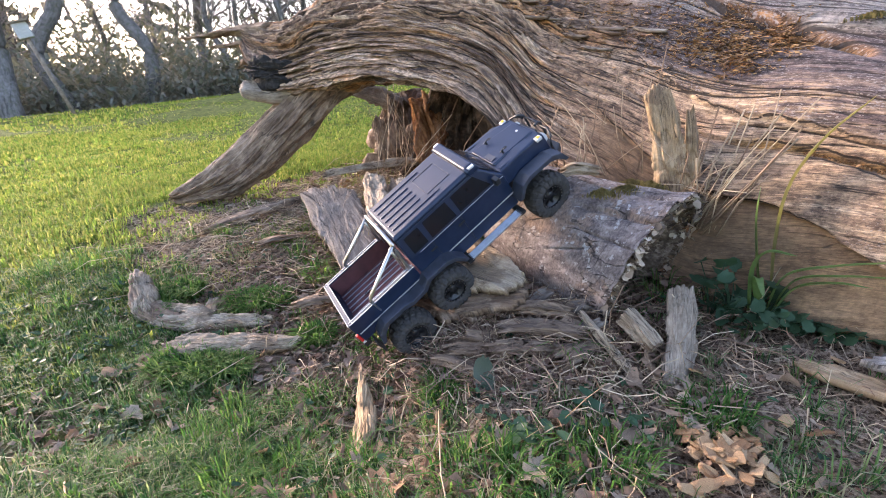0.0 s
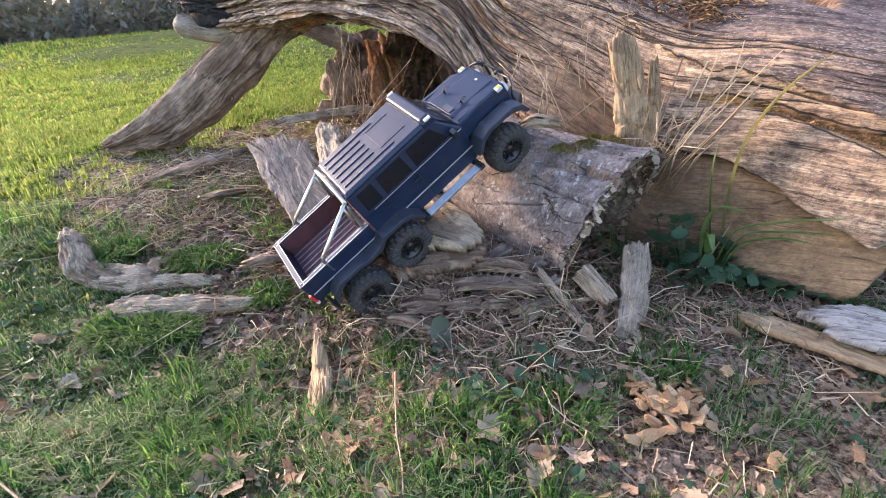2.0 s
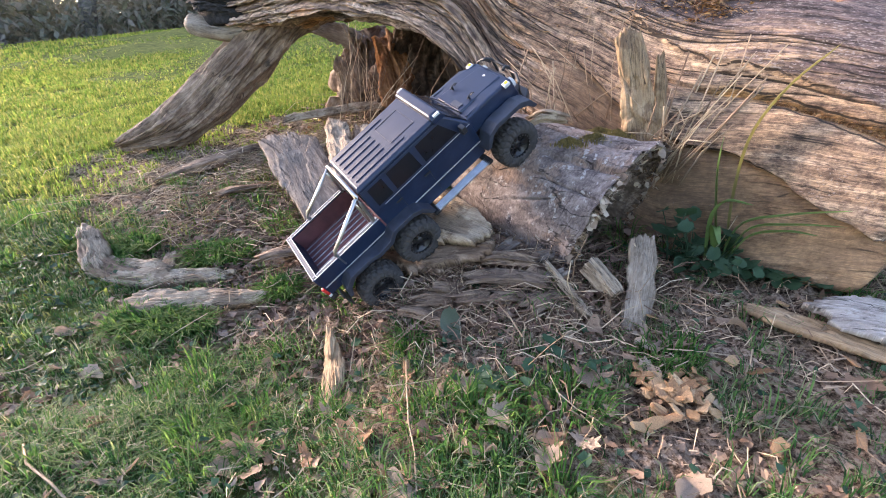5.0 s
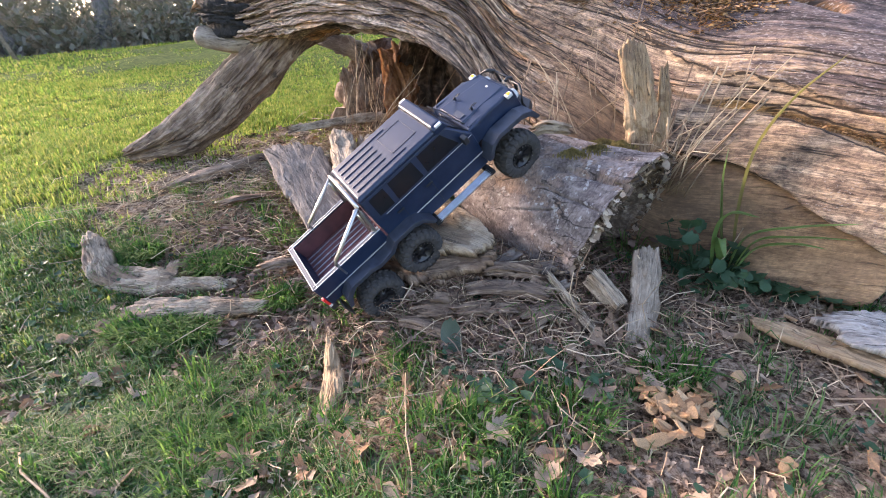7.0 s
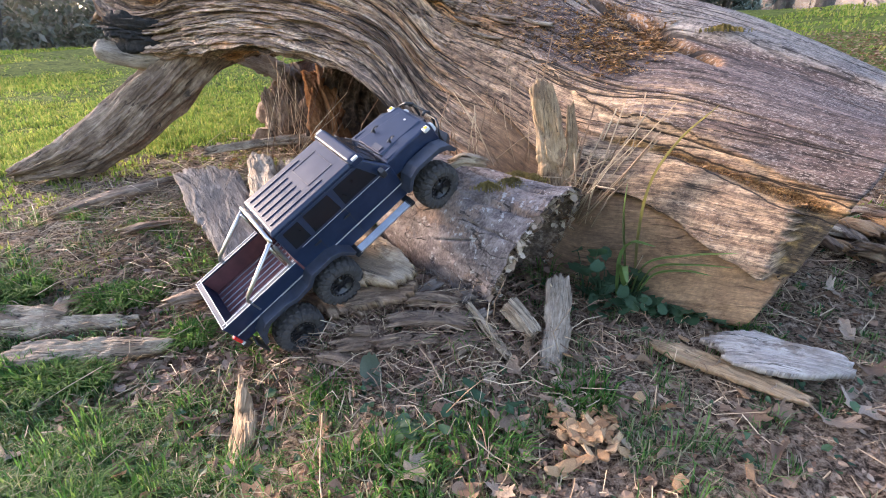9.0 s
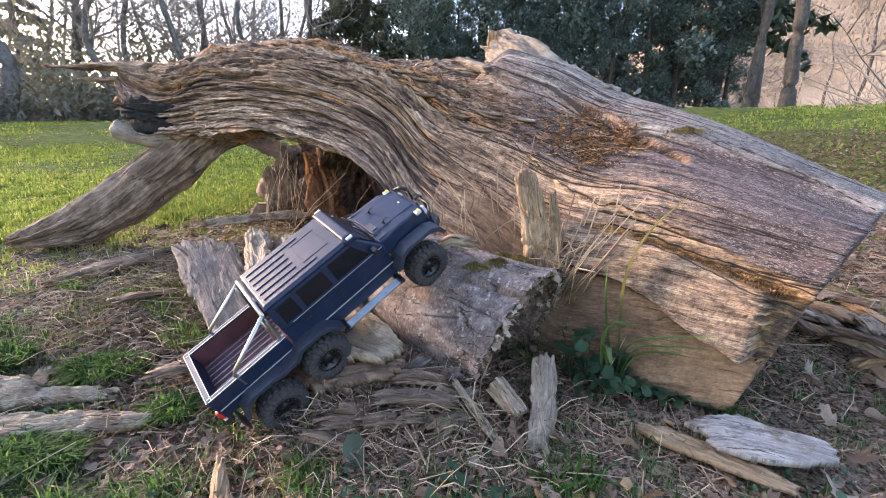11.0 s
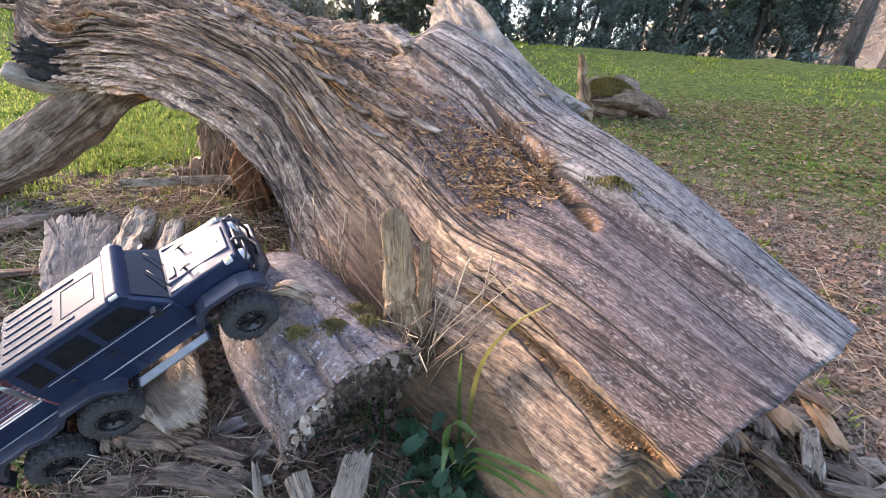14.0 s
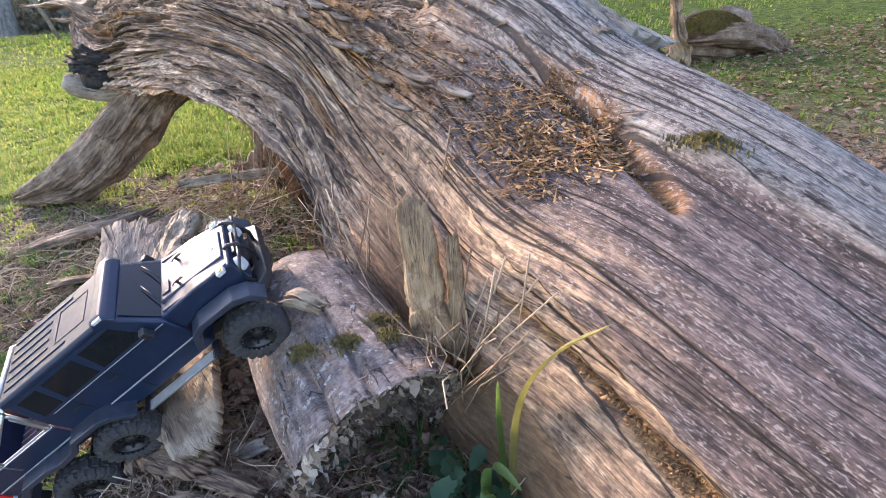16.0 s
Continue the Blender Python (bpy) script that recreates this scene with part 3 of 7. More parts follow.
def torn_plate(name, outline, thick, material, parent=None, seed=0, jag=0.02, bumps=0.01, label=""):
    """A broken sheet of wood: torn edges, an uneven face and real thickness."""
    p = np.array(outline, float)
    q = np.vstack([p, p[:1]])
    run = np.concatenate([[0], np.cumsum(np.linalg.norm(np.diff(q, axis=0), axis=1))])
    n = int(np.clip(run[-1] / 0.0026, 56, 340))
    rings = int(np.clip(n / 5.5, 10, 54))
    t = np.linspace(0, run[-1], n, endpoint=False)
    edge = np.stack([np.interp(t, run, q[:, k]) for k in range(3)], -1)
    c = edge.mean(0)
    _, _, vt = np.linalg.svd(edge - c)
    a, b, nrm = vt[0], vt[1], vt[2] * np.sign(vt[2][2] + 1e-9)
    out = edge - c
    size = np.linalg.norm(out, axis=1)[:, None]
    ang = 2 * np.pi * t / run[-1]
    tip = (out @ a / size[:, 0])
    across = out @ b
    tear = np.abs(tip) ** 1.5 * np.sign(tip) * (1.1 * fbm(across * 90, np.sign(tip) * 3, seed, 4, seed) + 0.5 * vnoise(across * 420, np.sign(tip), seed, seed + 4))
    side = 0.5 * fbm(np.cos(ang) * 4, np.sin(ang) * 4, seed, 4, seed) + 0.16 * fbm(t * 160, seed, 1, 3, seed + 8)
    edge = edge + jag * (tear[:, None] * a + side[:, None] * out / (size + 1e-6))
    k = (np.arange(rings) / (rings - 1)) ** 0.8
    P = c + (edge - c)[None] * k[:, None, None]
    u, v = (P - c) @ a, (P - c) @ b
    h = bumps * (terraces(2.0 * fbm(u * 9, v * 22 + seed, 1, 3, seed + 2), 0.12) * 0.6 + 0.55 * fbm(u * 12, v * 90, 3, 4, seed + 3) + 0.25 * fbm(u * 45, v * 45, 5, 3, seed + 6)) + thick * (1 - 0.55 * k[:, None] ** 6)
    top = P + h[..., None] * nrm
    low = c + (edge - c)[None] * np.array([1.0, 0.8, 0.0])[:, None, None] - nrm * thick
    allv = np.concatenate([top, low])
    m = len(allv)
    i, j = np.meshgrid(np.arange(m - 1), np.arange(n), indexing="ij")
    quads = np.stack([i * n + j, (i + 1) * n + j, (i + 1) * n + (j + 1) % n, i * n + (j + 1) % n], -1).reshape(-1, 4)
    verts = allv.reshape(-1, 3)
    uv = np.stack([(verts - c) @ a, (verts - c) @ b], -1)
    return mesh_object(name, verts, quads, material, parent, uv, None, True, label)


# ---- ground ----
def axis_steps(lo, hi, step, reach, grow=1.16):
    mid = np.arange(lo, hi, step)
    out, d, p = [], step, hi
    while p < reach:
        out.append(p)
        d *= grow
        p += d
    left, d, p = [], step, lo - step
    while p > -reach:
        left.append(p)
        d *= grow
        p -= d
    return np.concatenate([left[::-1], mid, out])


def build_ground():
    gx, gy = axis_steps(-1.7, 2.3, 0.013, 420), axis_steps(-0.3, 2.6, 0.013, 420)
    X, Y = np.meshgrid(gx, gy, indexing="ij")
    Z = land(X, Y)
    r = np.hypot(X, Y)
    g = grassy(X, Y)
    near = smooth(5, 2, r)
    Z = Z + near * (0.013 * fbm(X * 9, Y * 9, 2, 4) + (0.004 + 0.010 * (1 - g)) * fbm(X * 38, Y * 38, 5, 3))
    Z = Z + smooth(3, 9, r) * 0.12 * fbm(X * 0.5, Y * 0.5, 7, 3) * smooth(40, 12, r)
    nx, ny = X.shape
    i, j = np.meshgrid(np.arange(nx - 1), np.arange(ny - 1), indexing="ij")
    q = np.stack([i * ny + j, (i + 1) * ny + j, (i + 1) * ny + j + 1, i * ny + j + 1], -1).reshape(-1, 4)
    ob = mesh_object("ground", np.stack([X, Y, Z], -1).reshape(-1, 3), q, M_SOIL)
    for title, data in (("turf", np.maximum(g, smooth(2.5, 5, r))), ("hillside", smooth(35, 60, r) * smooth(10, 22, np.degrees(np.arctan2(X, Y))))):
        ob.data.attributes.new(title, "FLOAT", "POINT").data.foreach_set("value", data.astype(np.float32).ravel())
    tagged(ob, "rough park lawn with bare soil round the logs", "ground", kind="structure")


build_ground()

# ---- the fallen trunk ----
trunk = thing("fallen_tree_trunk", "huge weathered fallen tree trunk propped on a broken limb", "tree trunk")


def terraces(n, rise=0.22):
    """Turns smooth noise into broken steps."""
    k = np.floor(n)
    return k + smooth(1 - rise, 1.0, n - k)


cr = np.random.default_rng(61)
SPLITS = [(cr.uniform(0.36, 0.78), cr.uniform(-0.1, 1.5), cr.uniform(0.08, 0.42), cr.normal(0, 0.03), cr.uniform(0.0005, 0.0012), cr.uniform(0.002, 0.006), cr.uniform(0, 40)) for _ in range(90)]
SPLITS += [(cr.uniform(0.15, 0.9), cr.uniform(1.1, 2.3), cr.uniform(0.1, 0.4), cr.normal(0, 0.05), cr.uniform(0.0007, 0.0020), cr.uniform(0.004, 0.012), cr.uniform(0, 40)) for _ in range(150)]
SPLITS += [(cr.uniform(0.40, 0.76), cr.uniform(0.0, 1.2), cr.uniform(0.15, 0.55), cr.normal(0, 0.025), cr.uniform(0.0009, 0.0019), cr.uniform(0.004, 0.010), cr.uniform(0, 40)) for _ in range(30)]
SPLITS += [(0.405, 0.40, 0.22, 0.10, 0.002, 0.018, 3.0), (0.60, 0.75, 0.5, 0.02, 0.0022, 0.014, 5.0), (0.66, 0.7, 0.6, 0.02, 0.002, 0.014, 9.0), (0.47, 0.45, 0.4, 0.06, 0.0018, 0.014, 11.0)]


def splits(S, phi):
    """Depth and darkness of the long drying cracks."""
    depth, dark = np.zeros_like(S), np.zeros_like(S)
    for p0, s0, half, slope, w, deep, seed in SPLITS:
        i = np.abs(S[:, 0] - s0) < half
        if not i.any():
            continue
        s = S[i] - s0
        line = p0 + slope * s + 0.0016 * vnoise(S[i][:, :1] * 6, seed) + 0.0003 * vnoise(S[i][:, :1] * 40, seed)
        taper = np.clip(1 - np.abs(s) / half, 0, 1) ** 0.5
        g = np.exp(-((phi[i] - line) / (w * (0.35 + 0.65 * taper))) ** 2) * taper
        depth[i] = np.maximum(depth[i], deep * g)
        dark[i] = np.maximum(dark[i], g)
    return depth, dark


def layers(S, phi):
    """Where the broken layers of the trunk begin, round its girth."""
    n1, n2 = 0.010 * fbm(S * 7, 0.5, 2, 4), 0.012 * fbm(S * 9, 4.5, 2, 4)
    under = 0.218 + 0.165 * S + n1 + 0.03 * smooth(0.12, 0.02, S) * fbm(S * 30, phi * 20, 1, 2)
    rot = 0.332 + 0.11 * S + 0.5 * n2
    strip = 0.352 + 0.155 * S + n2
    return under, rot, strip


def slab_end(S, phi):
    """One on the proud slab, nought past its splintered end."""
    edge = 0.055 + 0.35 * np.clip(phi - 0.235, 0, 0.1) + 0.022 * fbm(phi * 260, 1.7, 2, 3, 91) + 0.008 * vnoise(phi * 900, 3.1, 0, 92)
    return smooth(edge - 0.004, edge + 0.004, S)


def pit_line(S):
    """The long rotten pit under the ridge, and the crack that runs on from it."""
    return 0.596 - 0.17 * np.clip(0.58 - S, 0, 0.2) + 0.003 * fbm(S * 9, 3, 1, 3)


def trunk_form(S, phi, length):
    far = smooth(0.95, 1.35, S)
    near = smooth(1.05, 0.75, S)
    ca, sa = np.cos(6.283 * phi), np.sin(6.283 * phi)
    under, rot, strip = layers(S, phi)
    d = (0.008 + 0.012 * far) * fbm(S * 3.0, ca * 4, sa * 4, 5, 3)
    warp = 0.5 * fbm(S * 3, ca * 3, sa * 3, 3, 5)
    calm = 1 - 0.6 * smooth(0.58, 0.62, phi) * (1 - far)
    d = d + (0.0005 + 0.0038 * far) * calm * terraces(2.4 * fbm(S * (0.7 + 1.3 * far), ca * 8 + warp * (0.05 + 0.95 * far), sa * 8, 3, 8))
    d = d + (0.0003 + 0.0030 * far) * calm * terraces(2.2 * fbm(S * (1.5 + 4 * far), ca * 22 + warp * (0.05 + 0.95 * far), sa * 22, 3, 18), 0.3) + far * (0.026 * fbm(S * 6, ca * 3.5, sa * 3.5, 4, 28) + 0.012 * terraces(1.6 * fbm(S * 9, ca * 9 + warp, sa * 9, 3, 31), 0.18) + 0.009 * fbm(S * 22, ca * 22, sa * 22, 4, 29))
    d = d - splits(S, phi)[0] * (0.6 + 0.6 * far)
    # the proud grey slab over the smooth tan face
    on = slab_end(S, phi)
    d = d + ((0.028 - 0.014 * smooth(0.15, 0.45, S)) * on - 0.012 * (1 - on)) * smooth(under - 0.003, under + 0.003, phi) * smooth(rot + 0.004, rot - 0.010, phi) * near
    d = d - 0.010 * np.exp(-((phi - under + 0.008) / 0.006) ** 2) * near
    # rotten channel above it
    d = d - 0.030 * np.exp(-((phi - rot - 0.002) / (0.006 + 0.010 * smooth(0.35, 0.1, S))) ** 2) * smooth(0.62, 0.5, S) * (0.55 + 0.45 * fbm(S * 14, phi * 20, 3, 3))
    d = d + 0.010 * smooth(rot, rot + 0.006, phi) * smooth(0.60, 0.46, phi) * near
    d = d + 0.012 * smooth(strip - 0.003, strip + 0.003, phi) * smooth(0.60, 0.46, phi) * near
    trough = np.exp(-((phi - pit_line(S)) / (0.003 + 0.006 * smooth(0.68, 0.55, S))) ** 4) * smooth(0.385, 0.42, S) * smooth(1.05, 0.7, S)
    d = d - (0.010 + 0.020 * smooth(0.68, 0.58, S)) * trough
    step = smooth(0.588, 0.606, phi + 0.004 * fbm(S * 5, 1, 1, 3)) * smooth(0.80, 0.7, phi) * smooth(1.15, 1.05, S)
    d = d - 0.06 * smooth(0.56, 0.62, phi) * smooth(0.86, 0.76, phi) * smooth(1.05, 1.13, S + 0.05 * fbm(phi * 30, S * 2, 1, 3)) * smooth(1.8, 1.5, S)
    return d + 0.022 * step


def blend(c, other, f):
    return c + (np.array(other) - c) * np.asarray(f)[..., None]


def trunk_tint(ob, nu, nv):
    """Colour of each layer: tan sapwood, grey slab, purple-brown shoulder, silver ridge, orange rot; some sun and shade
    is painted in.
    """
    uvs = np.empty(len(ob.data.loops) * 2, np.float32)
    ob.data.uv_layers["UVMap"].data.foreach_get("uv", uvs)
    ix = np.empty(len(ob.data.loops), np.int32)
    ob.data.loops.foreach_get("vertex_index", ix)
    along = np.zeros(len(ob.data.vertices))
    along[ix] = uvs.reshape(-1, 2)[:, 0]
    S = along[:nu * nv].reshape(nu, nv)
    phi = np.broadcast_to(np.arange(nv)[None] / nv, (nu, nv))
    ca, sa = np.cos(6.283 * phi), np.sin(6.283 * phi)
    under, rot, strip = layers(S, phi)
    streak = fbm(S * 3.0, ca * 16, sa * 16, 6, 71) * 1.15
    patch = fbm(S * 8, ca * 6, sa * 6, 6, 73)
    c = np.empty((nu, nv, 3))
    c[:] = (0.255, 0.158, 0.085)
    c = blend(c, (0.33, 0.218, 0.125), smooth(-0.1, 0.4, patch) * 0.5)
    c = blend(c, (0.15, 0.088, 0.05), smooth(0.1, 0.5, -patch) * 0.6)
    # shade of the weeds, painted as darker brown further along the tan face
    c = blend(c, (0.17, 0.108, 0.066), smooth(0.22, 0.55, S + 0.12 * patch) * 0.75)
    near = smooth(1.25, 0.8, S)
    slab = smooth(under - 0.002, under + 0.002, phi) * near
    c = blend(c, (0.235, 0.165, 0.113), slab)
    c = blend(c, (0.325, 0.242, 0.172), slab * smooth(0.0, 0.4, streak))
    c = blend(c, (0.13, 0.085, 0.06), slab * smooth(0.1, 0.45, -streak - 0.4 * patch) * 0.45)
    above = smooth(rot + 0.004, rot + 0.010, phi) * near
    c = blend(c, (0.32, 0.22, 0.148), above)
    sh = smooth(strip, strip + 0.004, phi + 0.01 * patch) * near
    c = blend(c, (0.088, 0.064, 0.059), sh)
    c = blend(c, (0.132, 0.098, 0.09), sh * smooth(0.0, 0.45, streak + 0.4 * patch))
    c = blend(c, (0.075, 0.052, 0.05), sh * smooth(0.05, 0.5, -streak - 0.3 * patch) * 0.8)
    rotten = slab * (1 - slab_end(S, phi)) * smooth(rot + 0.02, rot, phi)
    c = blend(c, (0.085, 0.060, 0.036), rotten)
    c = blend(c, (0.20, 0.135, 0.06), rotten * smooth(0.0, 0.3, fbm(S * 40, phi * 160, 1, 4, 87)))
    # fresh sapwood along the step, tinted brighter as if the sun caught it
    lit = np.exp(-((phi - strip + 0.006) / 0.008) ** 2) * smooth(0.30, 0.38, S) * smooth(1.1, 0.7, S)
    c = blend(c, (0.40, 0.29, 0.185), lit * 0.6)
    # golden sunlight painted into the tint of the lower shoulder
    sunlit_tan = sh * smooth(0.515, 0.455, phi + 0.04 * streak) * smooth(0.22, 0.45, S)
    c = blend(c, (0.40, 0.275, 0.165), sunlit_tan * smooth(-0.3, 0.2, patch + streak) * 0.75)
    ridge = smooth(0.585, 0.600, phi + 0.02 * streak) * smooth(1.5, 1.0, S)
    c = blend(c, (0.150, 0.134, 0.122), ridge)
    c = blend(c, (0.235, 0.215, 0.198), ridge * smooth(0.0, 0.5, streak))
    c = blend(c, (0.11, 0.085, 0.078), ridge * smooth(0.1, 0.5, -patch))
    far = smooth(0.85, 1.25, S) * smooth(0.66, 0.60, phi)
    c = blend(c, (0.28, 0.19, 0.132), far)
    c = blend(c, (0.42, 0.315, 0.23), far * smooth(0.0, 0.4, streak + 0.5 * patch))
    c = blend(c, (0.115, 0.075, 0.055), far * smooth(0.05, 0.45, -streak + 0.3 * patch))
    c = blend(c, (0.44, 0.21, 0.075), far * smooth(0.15, 0.45, fbm(S * 3, ca * 4, sa * 4, 4, 79)) * 0.7)
    chan = np.exp(-((phi - rot - 0.002) / (0.008 + 0.007 * smooth(0.35, 0.1, S))) ** 2) * smooth(0.62, 0.5, S) * smooth(-0.06, 0.12, S)
    c = blend(c, (0.13, 0.08, 0.05), chan)
    c = blend(c, (0.44, 0.27, 0.115), 0.9 * chan * smooth(-0.15, 0.2, fbm(S * 12, phi * 60, 1, 4, 81)))
    gut = np.exp(-((phi - pit_line(S)) / 0.0095) ** 4) * smooth(0.38, 0.42, S) * smooth(0.82, 0.62, S)
    c = blend(c, (0.32, 0.155, 0.048), gut)
    c = blend(c, (0.13, 0.06, 0.025), gut * smooth(0.0, 0.35, fbm(S * 14, phi * 220, 2, 3, 89)))
    c = blend(c, (0.07, 0.035, 0.018), np.exp(-((phi - pit_line(S) - 0.004) / 0.003) ** 2) * smooth(0.40, 0.43, S) * smooth(0.9, 0.7, S) * 0.9)
    dark = np.clip(splits(S, phi)[1] * 1.1, 0, 1)
    wid = 0.008 + 0.010 * smooth(0.35, 0.1, S)
    for line, w, f in ((rot + wid, 0.0016, smooth(0.60, 0.5, S)), (rot - wid, 0.0014, smooth(0.52, 0.42, S)), (under, 0.0016, near), (strip, 0.0010, near * smooth(0.2, 0.4, S))):
        rough = 0.004 * fbm(S * 22, 7.0, 1, 3, 85)
        dark = np.maximum(dark, 0.9 * f * np.exp(-((phi - line - rough) / w) ** 2))
    fleck = np.clip(0.35 + 0.45 * sh + 0.2 * ridge - 0.3 * far + 0.5 * fbm(S * 9, ca * 7, sa * 7, 3, 83), 0.13, 1)
    fleck = fleck * (1 - (1 - slab) * near)
    full = np.ones((len(along), 4), np.float32) * (0.15, 0.105, 0.075, 0.2)
    full[:nu * nv, :3] = c.reshape(-1, 3)
    full[:nu * nv, 3] = fleck.ravel()
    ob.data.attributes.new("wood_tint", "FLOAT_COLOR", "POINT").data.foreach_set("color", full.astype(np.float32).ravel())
    whole = np.zeros(len(along), np.float32)
    whole[:nu * nv] = dark.ravel()
    ob.data.attributes.new("split", "FLOAT", "POINT").data.foreach_set("value", whole)


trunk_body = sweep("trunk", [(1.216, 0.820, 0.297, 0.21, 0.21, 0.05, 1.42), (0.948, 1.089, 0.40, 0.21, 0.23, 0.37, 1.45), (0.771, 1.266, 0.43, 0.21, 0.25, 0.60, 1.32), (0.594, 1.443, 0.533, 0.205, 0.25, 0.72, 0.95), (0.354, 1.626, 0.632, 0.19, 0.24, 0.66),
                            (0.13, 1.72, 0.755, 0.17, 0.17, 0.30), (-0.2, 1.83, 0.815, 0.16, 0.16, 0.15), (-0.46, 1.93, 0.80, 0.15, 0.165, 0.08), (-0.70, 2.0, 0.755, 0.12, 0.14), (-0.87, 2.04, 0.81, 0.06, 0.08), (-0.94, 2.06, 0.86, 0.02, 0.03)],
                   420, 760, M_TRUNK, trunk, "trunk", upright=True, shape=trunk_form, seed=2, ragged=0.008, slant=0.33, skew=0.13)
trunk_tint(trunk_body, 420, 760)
sweep("limb", [(-0.42, 1.93, 0.77, 0.13, 0.13), (-0.58, 1.95, 0.64, 0.105, 0.104), (-0.75, 1.955, 0.505, 0.09, 0.096), (-0.93, 1.945, 0.365, 0.085, 0.096), (-1.06, 1.92, 0.28, 0.085, 0.084), (-1.16, 1.89, 0.235, 0.07, 0.055), (-1.25, 1.87, 0.205, 0.045, 0.03), (-1.31, 1.86, 0.19, 0.015, 0.012)],
      300, 220, M_LIMB, trunk, relief=0.012, lumps=0.026, fibre=40, seed=4, ragged=0.04, shape=lambda S, phi, L: 0.006 * terraces(2.3 * fbm(S * 3, np.cos(6.283 * phi) * 3, np.sin(6.283 * phi) * 3, 3, 104), 0.12) + 0.003 * terraces(2.5 * fbm(S * 6, np.cos(6.283 * phi) * 9, np.sin(6.283 * phi) * 9, 3, 105), 0.2), label="bent bare limb resting on the grass")
sweep("charred_knot", [(-0.66, 1.90, 0.70, 0.05, 0.05), (-0.75, 1.90, 0.71, 0.055, 0.055), (-0.83, 1.92, 0.72, 0.04, 0.035), (-0.88, 1.94, 0.73, 0.012, 0.012)], 70, 90, M_CHAR, trunk, relief=0.03, lumps=0.04, fibre=30, seed=7, shape=lambda S, phi, L: 0.012 * terraces(2.5 * fbm(S * 14, np.cos(6.283 * phi) * 4, np.sin(6.283 * phi) * 4, 3, 107), 0.15), label="charred black knot")
sweep("branch_stub", [(-0.68, 1.95, 0.62, 0.06, 0.055), (-0.80, 1.92, 0.625, 0.05, 0.045), (-0.89, 1.90, 0.645, 0.042, 0.036), (-0.915, 1.895, 0.652, 0.012, 0.01)], 60, 48, M_GREYWOOD, trunk, relief=0.004, lumps=0.008, seed=6, label="pale rounded branch stub")
for k, pts in enumerate(([(-0.80, 2.02, 0.88, 0.05, 0.035), (-1.02, 2.09, 0.90, 0.028, 0.014), (-1.16, 2.14, 0.895, 0.018, 0.010), (-1.31, 2.19, 0.90, 0.004, 0.003)],
                         [(-0.82, 2.04, 0.84, 0.04, 0.03), (-1.0, 2.10, 0.845, 0.02, 0.011), (-1.16, 2.16, 0.85, 0.004, 0.003)],
                         [(-0.80, 2.0, 0.80, 0.05, 0.04), (-0.90, 2.02, 0.775, 0.03, 0.022), (-0.97, 2.04, 0.75, 0.006, 0.004)],
                         [(0.88, 1.42, 0.775, 0.115, 0.06), (0.75, 1.58, 0.855, 0.10, 0.07), (0.66, 1.71, 0.935, 0.082, 0.078), (0.605, 1.81, 0.99, 0.062, 0.076), (0.582, 1.855, 1.01, 0.045, 0.062)],
                         [(0.52, 1.58, 0.885, 0.05, 0.02), (0.45, 1.65, 0.915, 0.03, 0.014), (0.40, 1.70, 0.935, 0.006, 0.004)],
                         [(0.42, 1.60, 0.80, 0.022, 0.008), (0.33, 1.66, 0.838, 0.026, 0.008), (0.26, 1.705, 0.865, 0.012, 0.005)])):
    big = k == 3
    sweep("splinter", pts, 120 if big else 50, 110 if big else 26, M_LIMB if k < 3 else M_GREYWOOD, trunk, relief=0.016 if big else 0.008, lumps=0.014 if big else 0.008, fibre=90 if big else 45, seed=20 + k, label="jagged grey splinter", ragged=0.045, shape=lambda S, phi, L: 0.005 * terraces(2.5 * fbm(S * 12, np.cos(6.283 * phi) * 4, np.sin(6.283 * phi) * 4, 3, 108), 0.15))

torn_plate("broken_end", [(0.534, 1.808, 0.945), (0.542, 1.818, 0.99), (0.536, 1.832, 1.04), (0.550, 1.846, 1.085), (0.578, 1.834, 1.075), (0.592, 1.816, 1.02), (0.586, 1.798, 0.96), (0.561, 1.796, 0.935)], 0.014, M_ORANGEWOOD, trunk, 631, 0.012, 0.016, "fresh orange broken end of the splinter")


# ---- what lies on the trunk ----
from mathutils import bvhtree


def surface(ob):
    me = ob.data
    co = np.empty(len(me.vertices) * 3, np.float32)
    me.vertices.foreach_get("co", co)
    ix = np.empty(len(me.loops), np.int32)
    me.loops.foreach_get("vertex_index", ix)
    return bvhtree.BVHTree.FromPolygons(co.reshape(-1, 3).tolist(), ix.reshape(-1, 4).tolist())


def drop(tree, x, y, top=2.0):
    """The height of a surface under a point, or None."""
    hit = tree.ray_cast(Vector((x, y, top)), Vector((0, 0, -1)))
    return hit[0].z if hit[0] else None


TRUNK_TOP = surface(trunk_body)


